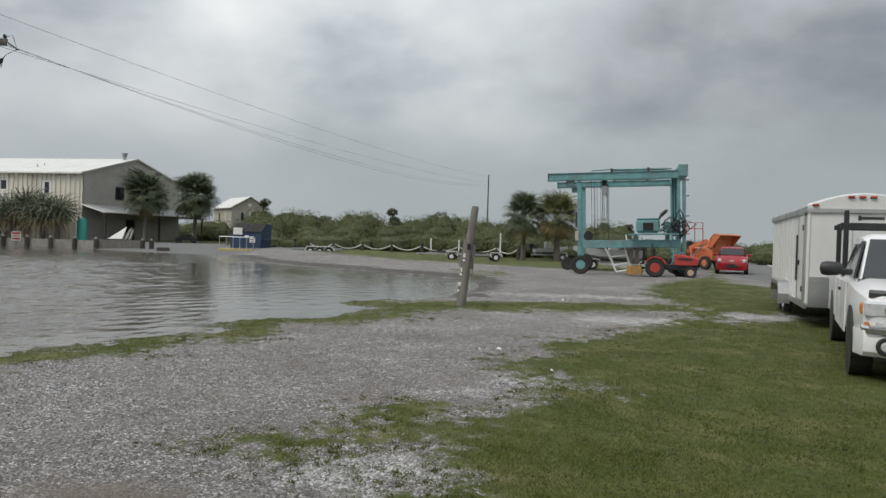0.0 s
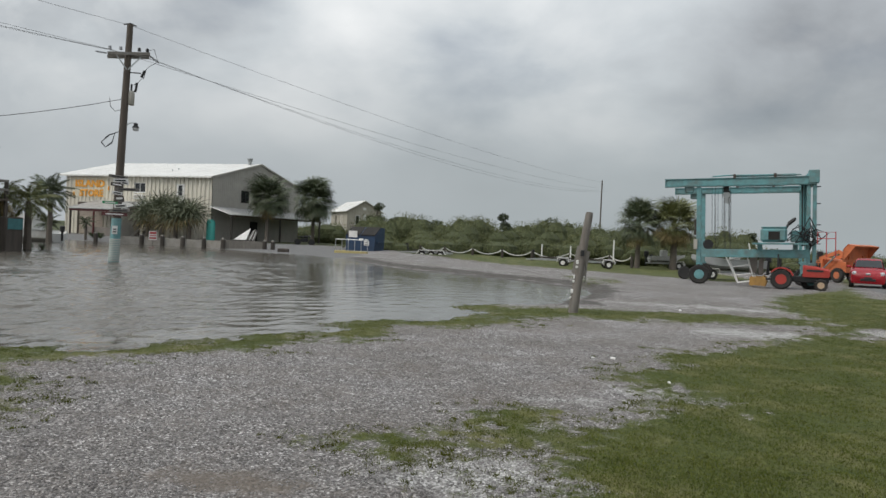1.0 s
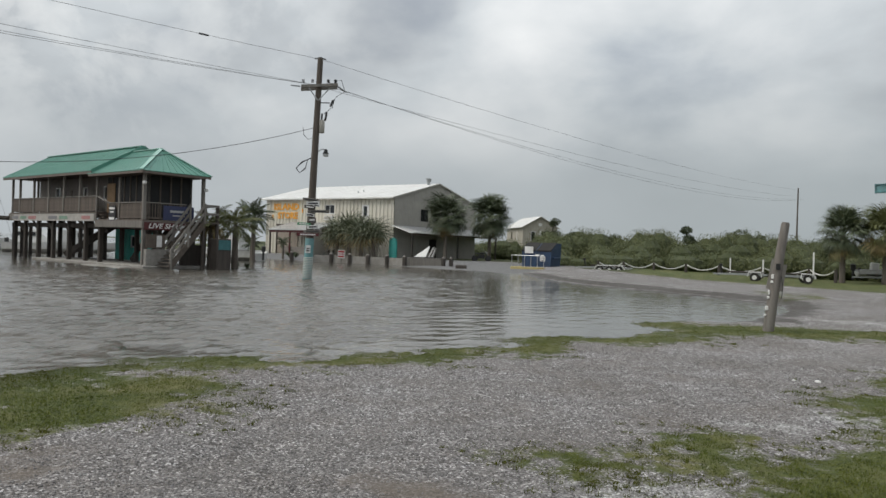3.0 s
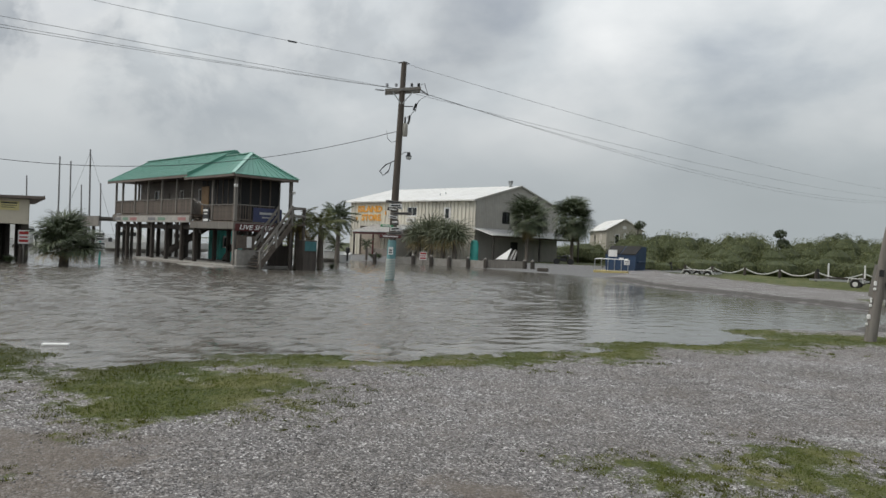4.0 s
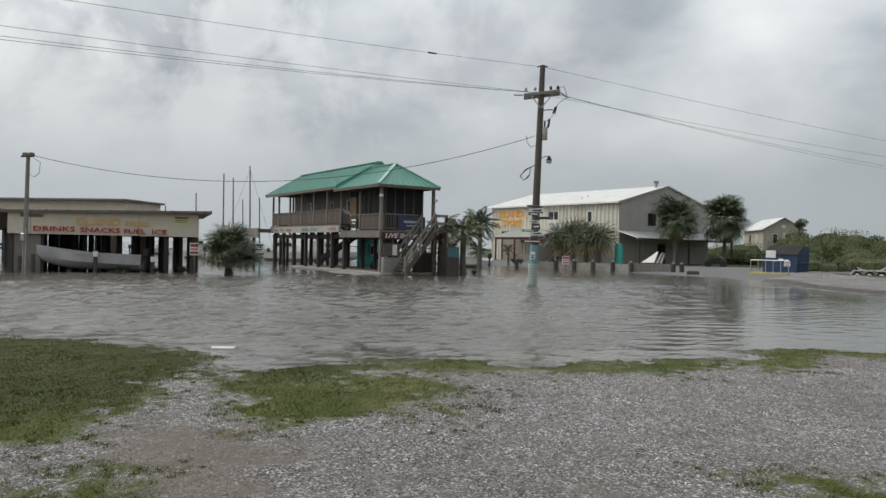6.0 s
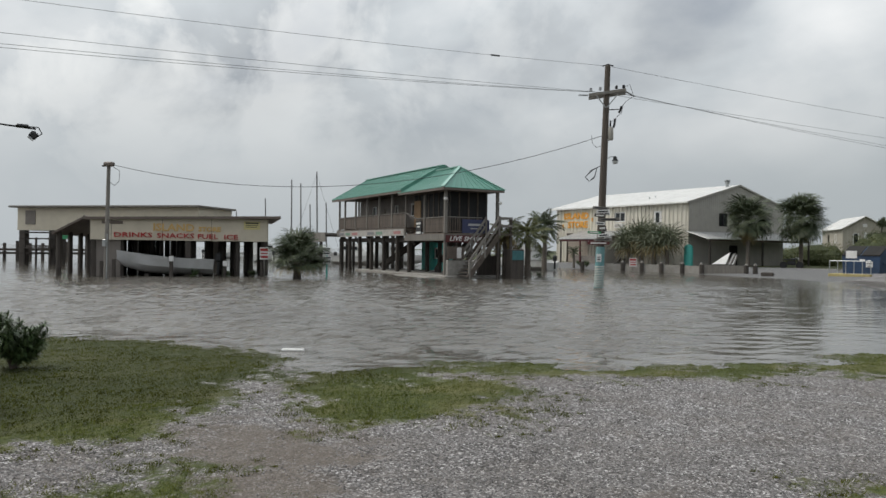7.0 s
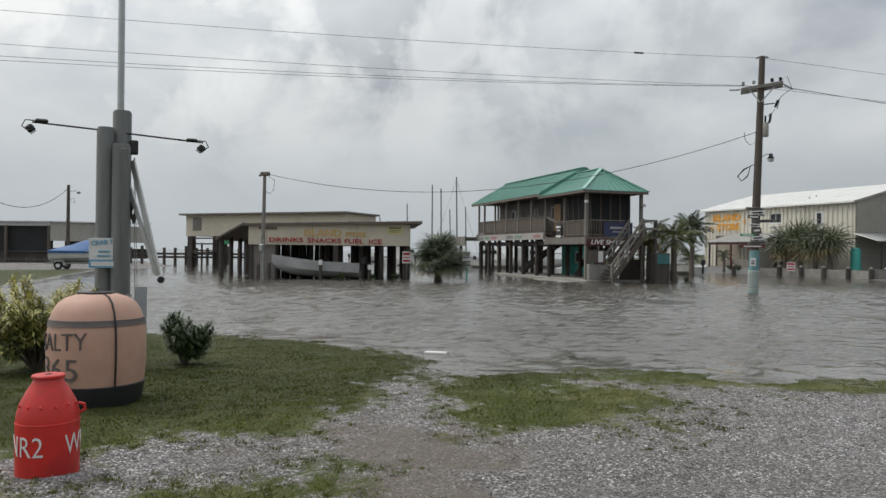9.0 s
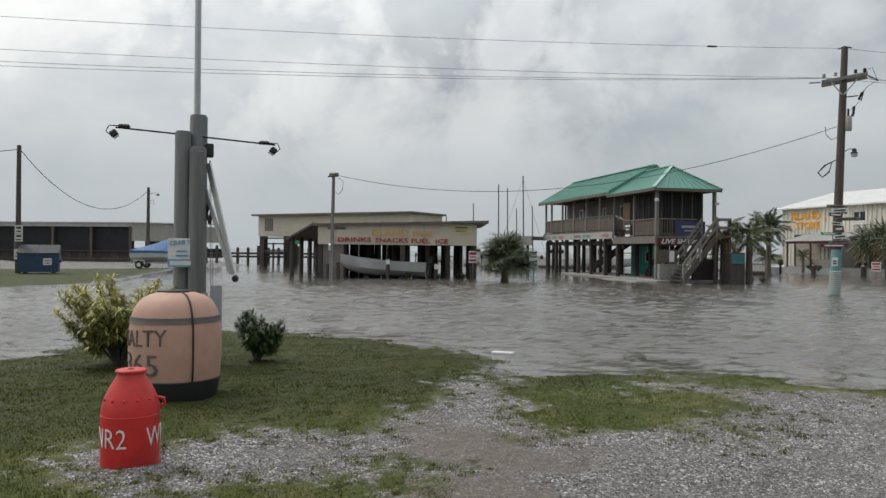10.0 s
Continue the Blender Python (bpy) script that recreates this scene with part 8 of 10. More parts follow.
# wind-blown feather palms by the stilt house
build_palm((-28.3, 36.5, -0.1), 2.7, 1.75, "wind-blown feather palm standing in floodwater", 7, 22, 0.16, "feather", dry=1, low=-40, high=70, leaf="palm_warm")
build_palm((-28.35, 34.3, -0.1), 2.75, 1.45, "feather palm with yellowed fronds beside the stair", 8, 24, 0.13, "feather", dry=9, low=-60, high=70, leaf="palm_warm")
build_palm((-35.5, 48.0, 0.0), 3.6, 1.7, "feather palm beyond the stilt house", 9, 32, 0.15, "feather", dry=1, low=-30)
build_palm((-36.8, 49.6, 0.1), 1.3, 1.0, "young feather palm on the wet road's edge", 41, 20, 0.12, "feather", dry=1, low=-20)
build_palm((-41.0, 60.2, 0.25), 1.3, 0.9, "young feather palm before the store front", 42, 20, 0.1, "feather", dry=1, low=-20)
# broad fan palm in the water by the shop
build_palm((-33.6, 23.0, -0.1), 1.0, 1.9, "broad dark fan palm half drowned in floodwater", 43, 54, 0.18, dry=3, low=-22, high=82)


def leaf_cloud(name, blobs, count, size, mat, seed, ratio=0.45, up=0.3, flat=0.0):
    """Very many small pointed leaves spread through blobs (x, y, z, rx, ry, rz), densest near their skins."""
    rs = np.random.RandomState(seed)
    bl = np.array(blobs, float)
    wt = bl[:, 3] * bl[:, 4] * bl[:, 5]
    wt = wt ** 0.7
    pick = rs.choice(len(bl), count, p=wt / wt.sum())
    b = bl[pick]
    d = rs.normal(size=(count, 3))
    d /= np.linalg.norm(d, axis=1)[:, None]
    rad = rs.uniform(0.25, 1.0, count) ** 0.45
    c = b[:, :3] + d * b[:, 3:] * rad[:, None]
    n = d + rs.normal(size=(count, 3)) * 0.8
    n /= np.linalg.norm(n, axis=1)[:, None]
    t = np.cross(n, rs.normal(size=(count, 3)))
    t[:, 2] += up
    t /= np.linalg.norm(t, axis=1)[:, None]
    s = np.cross(n, t)
    L = size * rs.uniform(0.6, 1.4, count)[:, None]
    p0, p2 = c - t * L * 0.5, c + t * L * 0.5
    p1, p3 = c + s * L * ratio * 0.5, c - s * L * ratio * 0.5
    co = np.stack([p0, p1, p2, p3], 1).reshape(-1, 3)
    keep = co[:, 2] < -0.05
    co[keep, 2] = -0.05
    me = bpy.data.meshes.new(name)
    me.vertices.add(len(co))
    me.vertices.foreach_set("co", co.astype(np.float32).ravel())
    me.loops.add(len(co))
    me.loops.foreach_set("vertex_index", np.arange(len(co)))
    me.polygons.add(count)
    me.polygons.foreach_set("loop_start", np.arange(0, len(co), 4))
    me.polygons.foreach_set("loop_total", np.full(count, 4))
    me.materials.append(mat)
    me.update()
    return me


def build_thicket():
    """The scrub belt behind the lot: uneven, nobody could count its bushes."""
    rs = random.Random(77)
    blobs = []
    for k in range(380):
        az = radians(rs.uniform(-26, 20.5))
        d = rs.uniform(66, 92)
        if az < radians(-12):
            d = rs.uniform(70, 110)
        if az > radians(15.2):
            d = rs.uniform(88, 115)
        x, y = -math.sin(az) * d, math.cos(az) * d
        w = rs.uniform(1.0, 2.6)
        # low near its front edge, higher behind
        h = rs.uniform(0.9, 1.75) * (0.55 + 0.85 * min(1, (d - 64) / 14))
        if az < radians(-14):
            h *= 0.55
        if x < -14 and y > 62 and x < -20:
            h *= 0.7
        blobs.append((x, y, h * 0.9, w, w, h))
    ob = new("thicket", leaf_cloud("thicket", blobs, 330000, 0.17, M["brush_leaf"], 6, 0.42, 0.8))
    tagged(ob, "dense green scrub of mixed bushes behind the lot", "thicket", kind="stuff")
    # a solid dark green lump fills each bush behind its leaves
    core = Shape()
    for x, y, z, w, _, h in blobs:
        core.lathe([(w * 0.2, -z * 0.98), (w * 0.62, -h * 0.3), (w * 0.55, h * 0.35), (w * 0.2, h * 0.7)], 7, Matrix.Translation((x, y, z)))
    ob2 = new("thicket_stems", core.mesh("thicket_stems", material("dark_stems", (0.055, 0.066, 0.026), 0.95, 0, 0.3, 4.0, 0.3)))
    tagged(ob2, "solid dark green lumps inside the scrub", "thicket", kind="stuff")


build_thicket()


def build_tree(at, h, w, label, seed, leaves=1500, size=0.3, mat="brush_leaf", name="tree", clear=0.35):
    r = random.Random(seed)
    t = thing(name, label, "tree", at, 0)
    s = Shape().tube([(0, 0, -0.3), (r.uniform(-0.1, 0.1), r.uniform(-0.1, 0.1), h * 0.4), (r.uniform(-0.3, 0.3), r.uniform(-0.2, 0.2), h * 0.8)], [0.16, 0.11, 0.04], 8)
    blobs = []
    for k in range(9):
        a = r.uniform(0, 6.28)
        z = h * r.uniform(clear + 0.1, 0.9)
        rr = w * r.uniform(0.2, 0.75) * (1.1 - 0.5 * z / h)
        e = (math.cos(a) * rr, math.sin(a) * rr, z)
        s.tube([(0, 0, z * 0.6), (e[0] * 0.5, e[1] * 0.5, z * 0.85), e], [0.06, 0.04, 0.02], 5)
        q = w * r.uniform(0.28, 0.5)
        blobs.append((*e, q, q, q * 0.7))
    part("trunk", s, M["bark"], t)
    c = new("crown", leaf_cloud("crown", blobs, leaves, size, M[mat], seed))
    c.parent = t
    return t


for k, (az, d, h, w) in enumerate(((3.5, 84, 4.9, 1.3), (12.2, 96, 4.6, 1.4), (9.2, 95, 4.2, 2.2), (0.0, 98, 4.9, 2.4), (-1.3, 92, 4.4, 1.6), (-14.2, 88, 3.9, 1.2), (15.6, 112, 5.4, 1.8), (-6.5, 86, 4.0, 2.0), (13.6, 104, 6.4, 1.7), (6.0, 90, 4.1, 1.2))):
    a = radians(az)
    build_tree((-math.sin(a) * d, math.cos(a) * d, 0), h, w, "small dark tree rising out of the scrub", 100 + k, 2600, 0.22, "tree_leaf")


def build_shrub(at, w, h, label, seed, leaves, size, mat, stems=9, alt=None):
    r = random.Random(seed)
    t = thing("shrub", label, "shrub", at, 0)
    s = Shape()
    tips = []
    for k in range(stems):
        a = k * 2.4 + r.uniform(-0.3, 0.3)
        rr = w * r.uniform(0.35, 0.95)
        e = Vector((math.cos(a) * rr, math.sin(a) * rr, h * r.uniform(0.45, 1.0) * (1 - 0.25 * rr / w)))
        s.tube([(0, 0, -0.05), (e.x * 0.4, e.y * 0.4, e.z * 0.55), e], [0.016, 0.012, 0.006], 5)
        tips.append(e)
        for j in range(3):
            q = e * r.uniform(0.55, 0.9) + Vector((r.uniform(-0.2, 0.2), r.uniform(-0.2, 0.2), r.uniform(-0.1, 0.15))) * w
            s.tube([e * 0.45, q], [0.009, 0.004], 4)
            tips.append(q)
    part("stem", s, M["bark"], t)
    # lance leaves in whorls at the tips
    for m, lo, hi in ((mat, 0.0, 1.0 if not alt else 0.55), (alt, 0.55, 1.0)):
        if not m:
            continue
        v = Shape()
        for i, e in enumerate(tips):
            z01 = e.z / h
            for k in range(leaves):
                if alt and ((z01 + r.uniform(-0.4, 0.4) > 0.30) != (m == alt)):
                    continue
                a = r.uniform(0, 6.28)
                el = r.uniform(-0.5, 1.1)
                d = Vector((math.cos(a) * math.cos(el), math.sin(a) * math.cos(el), math.sin(el)))
                sd = d.cross(Vector((0, 0, 1))).normalized()
                b = e * r.uniform(0.62, 1.02)
                L = size * r.uniform(0.7, 1.25)
                q = b + d * L
                mid = b + d * L * 0.5 + Vector((0, 0, 0.01))
                q.z = max(q.z - 0.02, 0.01)
                v.add([b, mid + sd * L * 0.085, q, mid - sd * L * 0.085], [(0, 1, 2, 3)])
        o = part("foliage", v, M[m], t)
        o["kind"] = "stuff"
    return t


build_shrub((-11.25, 1.15, 0.0), 0.90, 1.46, "variegated yellow-green shrub with narrow leaves on the lawn", 3, 110, 0.135, "shrub_dark", 34, "shrub_yellow")
build_shrub((-10.75, 2.95, 0.0), 0.40, 0.82, "small dark green shrub on the lawn", 4, 110, 0.12, "shrub_dark", 22)

# ---------- boats, sheds and marina ----------
def hull(L, W, H, sheer=0.25, dead=0.3):
    """An open motor-boat hull along +x, bow at x = L."""
    rings = []
    for k in range(10):
        t = k / 9
        w = W / 2 * (1 - max(0, (t - 0.45) / 0.55) ** 2.2) + 0.01
        zt = H + sheer * t * t
        zk = dead * max(0, (t - 0.6) / 0.4) ** 1.6 * 1.6
        x = L * t + (0.0 if t < 1 else 0.0)
        rings.append([(x, -w, zt), (x, -w * 0.93, zk + (zt - zk) * 0.45), (x - 0.12 * t, -w * 0.55, zk + 0.12), (x - 0.25 * t, 0, zk), (x - 0.12 * t, w * 0.55, zk + 0.12), (x, w * 0.93, zk + (zt - zk) * 0.45), (x, w, zt), (x, w * 0.88, zt), (x, w * 0.8, zt - 0.18), (x, 0, zt - 0.2), (x, -w * 0.8, zt - 0.18), (x, -w * 0.88, zt)])
    return Shape().loft(rings)


def build_boat(at, rz, L, W, H, label, mat, cover=None, cabin=False, mast=0.0, group="", name="motor_boat", sheer=0.25, console=True):
    b = thing(name, label, "boat", at, rz, group)
    part("hull", hull(L, W, H, sheer), M[mat], b, smooth=True)
    part("gunwale", Shape().box((L * 0.3, -W / 2, H + 0.03), (L * 0.6, 0.06, 0.06)).box((L * 0.3, W / 2, H + 0.03), (L * 0.6, 0.06, 0.06)), M["alu"], b)
    if cover:
        rings = []
        for t, z in ((0.0, 0.15), (0.25, 0.5), (0.5, 0.95), (0.62, 0.9), (0.85, 0.35), (0.99, 0.2)):
            w = W / 2 * (1 - max(0, (t - 0.45) / 0.55) ** 2.2) + 0.04
            rings.append([(L * t, -w, H - 0.12), (L * t, -w, H + 0.05), (L * t, -w * 0.35, H + z * 0.85), (L * t, 0, H + z), (L * t, w * 0.35, H + z * 0.85), (L * t, w, H + 0.05), (L * t, w, H - 0.12)])
        part("cover", Shape().loft(rings), M[cover], b, "blue tarpaulin cover", True)
    else:
        if console:
            part("console", Shape().box((L * 0.4, 0, H + 0.2), (0.5, 0.6, 0.75), ch=0.06), M["boat_white"], b)
        part("outboard", Shape().box((-0.25, 0, H + 0.2), (0.35, 0.3, 0.5), ch=0.08).box((-0.25, 0, H - 0.35), (0.14, 0.1, 0.8)), M["black_plastic"], b)
    if cabin:
        part("cabin", Shape().loft([[(x, -w, H), (x, w, H), (x, w * 0.85, z), (x, -w * 0.85, z)] for x, w, z in ((L * 0.25, W * 0.38, H + 1.3), (L * 0.55, W * 0.36, H + 1.25), (L * 0.72, W * 0.28, H + 0.35))]), M["boat_white"], b, smooth=False)
        part("cabin_window", Shape().box((L * 0.4, -W * 0.36, H + 0.85), (L * 0.28, 0.05, 0.35)), M["glass"], b)
    if mast:
        part("mast", Shape().tube([(L * 0.55, 0, H), (L * 0.55 - 0.02 * mast, 0, mast)], [0.11, 0.08], 8), M["mast_grey"], b, "tall bare mast")
        if mast > 11:
            part("stay", Shape().tube([(L * 0.98, 0, H + 0.2), (L * 0.55 - 0.02 * mast, 0, mast * 0.97)], 0.02, 4).tube([(0, 0, H + 0.2), (L * 0.55 - 0.02 * mast, 0, mast * 0.97)], 0.02, 4), M["wire_grey"], b)
        part("boom", Shape().tube([(L * 0.55, 0, H + 1.0), (L * 0.1, 0, H + 1.0)], 0.09, 8), M["boat_white"], b)
    return b


def around(az, d, z=0.0):
    return (-math.sin(radians(az)) * d, math.cos(radians(az)) * d, z)


def build_marina():
    for k, (az, d, mh) in enumerate(((56.08, 95, 10.5), (55.38, 99, 10.4), (54.16, 95, 11.6), (53.44, 100, 8.0), (58.0, 110, 9.0), (54.66, 112, 8.4), (60.11, 110, 7.0))):
        at, rz = around(az, d, -0.25), radians(-20 + 17 * k)
        off = 8.5 * 0.55 - 0.01 * mh
        build_boat((at[0] - off * math.cos(rz), at[1] - off * math.sin(rz), at[2]), -20 + 17 * k, 8.5, 2.5, 1.0, "white sailing boat moored with bare mast", "boat_white", mast=mh, group="moored sailing boats", name="sailing_boat")
    for k, (az, d) in enumerate(((52.6, 78), (50.3, 80), (57.2, 84), (59.2, 86), (48.8, 76), (35.9, 64))):
        build_boat(around(az, d, -0.2), 10 + 35 * k, 6.5, 2.3, 1.0, "white cabin boat at its mooring", "boat_white", cabin=True, group="moored cabin boats", name="cabin_boat")


build_marina()
# grey skiff moored under the waterside shop
SH = Matrix.Translation((-36.8, 23.1, 0)) @ Matrix.Rotation(radians(60.4), 4, "Z")
q = SH @ Vector((-2.95, 0.30, -0.1))
skiff = build_boat((q.x, q.y, 0.0), 60.4 + 180, 5.4, 1.9, 0.84, "pale grey skiff lifted under the waterside shop, bow up", "boat_grey", name="skiff", sheer=0.42, console=False)
skiff.matrix_basis = skiff.matrix_basis @ Matrix.Rotation(radians(-2.0), 4, "Y")
for x in (-3.6, -6.4):
    p0 = SH @ Vector((x, 0.55, -0.05))
    single("boat_bunk", Shape().box(p0, (0.2, 2.0, 0.3), radians(60.4)), M["dark_wood"], "dark timber bunk carrying the skiff", "boat bunk", group="skiff bunks")


def build_mooring_posts():
    for k, (x, y, h) in enumerate(((-0.3, -0.7, 0.55), (-2.3, -0.9, 0.7), (-5.1, -0.9, 0.95), (-8.6, -0.8, 0.6), (-8.0, -0.8, 0.7))):
        c = SH @ Vector((x, y, 0))
        p = thing("mooring_post", "dark mooring post standing in the flood", "post", (c.x, c.y, 0), 0, group="mooring posts")
        part("shaft", Shape().tube([(0, 0, -0.5), (0, 0, h + 0.2)], [0.11, 0.10], 9), M["dark_wood"], p, smooth=True)
        if k in (1, 2):
            part("notice", Shape().box((0, 0, h), (0.22, 0.26, 0.28), rz=radians(60.4)), M["white"], p)


build_mooring_posts()


for k, (lx, ly) in enumerate(((-0.75, -0.7), (-2.2, -0.75), (-3.9, -0.75))):
    c = SH @ Vector((lx, ly, 0))
    build_shrub((c.x, c.y, -0.1), 0.34, 0.55, "small dark shrub before the waterside shop", 80 + k, 16, 0.16, "shrub_dark", 8)


def build_notice_sign(at, rz, h, w, hh, label, red=True, post=True, mat="grey_wood"):
    t = thing("notice_sign", label, "sign", at, rz)
    if post:
        part("post", Shape().box((0, 0.04, h / 2 - 0.2), (0.09, 0.06, h + 0.3)), M[mat], t)
    b = part("board", Shape().box((0, 0, h), (w, 0.025, hh), ch=0.004), M["white"], t)
    part("writing", bars([(-0.42, 0.42, 0.3, 0.22), (-0.38, 0.38, 0.0, 0.10), (-0.42, 0.42, -0.28, 0.18)], w, hh, 0.034), M["red_paint"] if red else M["dark_ink"], b).matrix_basis = Matrix.Translation((0, 0, h))
    return t


c = SH @ Vector((-0.15, -0.1, 0))
build_notice_sign((c.x, c.y, 0), 60.4, 1.28, 0.5, 0.7, "white notice with red bars on a dark pile", True)
build_notice_sign((-34.7, 25.8, -0.1), 50, 1.55, 0.42, 0.45, "white notices on a teal post in the flood", False, True, "teal_paint")
build_notice_sign((-34.7, 25.82, -0.1), 50, 1.05, 0.5, 0.4, "lower white notice on a teal post", False, False)
build_notice_sign(around(29.85, 64.6, 0.0), 28, 0.75, 0.62, 0.72, "red and white notice board by the bulkhead", True)
build_notice_sign((-30.2, 32.2, 0.0), 70, 1.35, 0.4, 0.4, "small white notice with a dark mark on a post", False)


def build_back_building():
    b = thing("harbour_office", "long beige flat-roofed building raised on dark columns", "building", (-53.2, 27.3, 0.0), 31.0)
    L = 16.7
    part("wall", Shape().box((-L / 2, 2.5, 3.72), (L, 5.0, 1.85)), M["beige"], b, "plain beige wall")
    part("roof", Shape().box((-L / 2 - 0.1, 2.4, 4.72), (L + 0.7, 5.8, 0.16), ch=0.02), M["grey_wood"], b)
    part("wall_panel", Shape().box((-L + 1.3, -0.03, 3.85), (0.95, 0.05, 1.15)), M["house_wall"], b)
    for x in (-16.3, -13.4, -9.0, -5.0, -1.0):
        for y in (0.3, 4.5):
            part("column", Shape().box((x, y, 1.2), (0.6, 0.5, 3.2), ch=0.04), M["dark_wood"], b)
    for z in (0.9, 1.5, 2.1, 2.6):
        part("rail", Shape().box((-14.8, -0.1, z), (3.2, 0.1, 0.12)), M["dark_wood"], b)
    for x in (-15.4, -14.3, -13.0):
        part("step_post", Shape().box((x, -0.6, 1.0), (0.12, 0.12, 2.4)), M["dark_wood"], b)
    part("landing", Shape().box((-14.5, -0.5, 1.35), (2.6, 1.0, 0.1)), M["dark_wood"], b)
    part("green_notice", Shape().box((-11.8, -0.06, 2.5), (0.9, 0.05, 0.8)), M["green_ink"], b)
    return b


build_back_building()


def build_boat_shed():
    b = thing("boat_shed", "long open boat shed with grey roof and dark bays", "shed", (-87.4, 10.2, 0.0), 50.9)
    L = 34.0
    part("fascia", Shape().box((-L / 2, 0, 4.16), (L, 0.15, 0.5)), M["pale_roof"], b, "grey metal fascia")
    part("side_fascia", Shape().box((0, 11, 3.4), (0.15, 22.0, 2.1)), M["store_grey"], b)
    part("roof", ribbed_roof([(-L - 0.3, -0.3, 4.4), (0.3, -0.3, 4.4), (0.3, 22, 5.0), (-L - 0.3, 22, 5.0)], 1.5, 0.1), M["pale_roof"], b)
    # added black sheet stands for the shed's shaded inside
    part("bay_curtain", Shape().box((-L / 2, 0.4, 2.55), (L, 0.1, 2.9)), M["screen"], b, "black sheet standing for the shade inside the bays")
    part("rear_lattice", Shape().box((-L / 2, 21.5, 0.9), (L, 0.1, 1.3)), M["dark_wood"], b)
    for k in range(8):
        x = -0.2 - k * 4.75
        part("post", Shape().box((x, 0.0, 1.9), (0.26, 0.26, 4.1), ch=0.03), M["deck_wood"], b)
        part("post", Shape().box((x, 11.0, 1.9), (0.3, 0.3, 4.3), ch=0.03), M["dark_wood"], b)
    r = random.Random(9)
    for k in range(34):
        part("fence_board", Shape().box((-0.6 - k * 0.98, 0.55, 0.75), (0.93, 0.06, 1.5)), M["dark_wood"], b)
    part("fence_rail", Shape().box((-L / 2, -0.6, 0.35), (L, 0.08, 0.12)).box((-L / 2, -0.6, 1.2), (L, 0.05, 0.06)), M["deck_wood"], b)
    return b


build_boat_shed()
t = thing("green_shed", "small shed with green roof beyond the boat shed", "shed", around(80.9, 112, 0), 60)
part("wall", Shape().box((0, 0, 1.9), (5.0, 4.0, 4.2)), M["beige"], t)
part("roof", ribbed_roof([(-2.9, -2.4, 3.6), (2.9, -2.4, 3.6), (2.9, 0.5, 5.0), (-2.9, 0.5, 5.0)], 0.6), M["green_roof"], t)


def build_dumpster(at, rz, w, d, h, label, lid, name="dumpster"):
    b = thing(name, label, "dumpster", at, rz)
    part("body", Shape().loft([[(-w / 2 * k, -d / 2, z), (w / 2 * k, -d / 2, z), (w / 2 * k, d / 2, z), (-w / 2 * k, d / 2, z)] for k, z in ((0.94, 0.08), (1.0, h * 0.55), (1.0, h * 0.72))]), M["blue_bin"], b)
    part("hopper", Shape().loft([[(x, -d / 2, h * 0.70), (x, d / 2, h * 0.70), (x, d / 2, h), (x, d * 0.05, h), (x, -d / 2, h * 0.72)] for x in (-w / 2, w / 2)]), M["blue_bin"], b)
    for s_ in (-1, 1):
        part("lid", Shape().add([(s_ * w * 0.02, -d * 0.52, h * 0.73), (s_ * w * 0.5, -d * 0.52, h * 0.73), (s_ * w * 0.5, d * 0.05, h + 0.04), (s_ * w * 0.02, d * 0.05, h + 0.04), (s_ * w * 0.02, -d * 0.52, h * 0.69), (s_ * w * 0.5, -d * 0.52, h * 0.69), (s_ * w * 0.5, d * 0.05, h), (s_ * w * 0.02, d * 0.05, h)], [(0, 1, 2, 3), (7, 6, 5, 4), (0, 4, 5, 1), (1, 5, 6, 2), (2, 6, 7, 3), (3, 7, 4, 0)]), M[lid], b, "dark plastic lid")
        part("side_pocket", Shape().box((s_ * (w / 2 + 0.05), 0, h * 0.45), (0.1, d * 0.7, 0.16), ch=0.02), M["blue_bin"], b)
        part("skid", Shape().box((s_ * w * 0.35, 0, 0.05), (0.12, d * 0.9, 0.1)), M["black_metal"], b)
    pl = part("notice", Shape().box((w * 0.22, -d / 2 - 0.02, h * 0.42), (0.45, 0.02, 0.4)), M["white"], b, "white notice with grey bars")
    part("writing", Shape().box((w * 0.22, -d / 2 - 0.035, h * 0.45), (0.34, 0.012, 0.05)).box((w * 0.22, -d / 2 - 0.035, h * 0.37), (0.26, 0.012, 0.05)), M["grey_paint"], pl)
    return b


build_dumpster((-50.9, 0.75, 0.02), 84, 2.2, 1.6, 1.68, "dark blue metal dumpster with black lids on the lawn", "black_plastic")


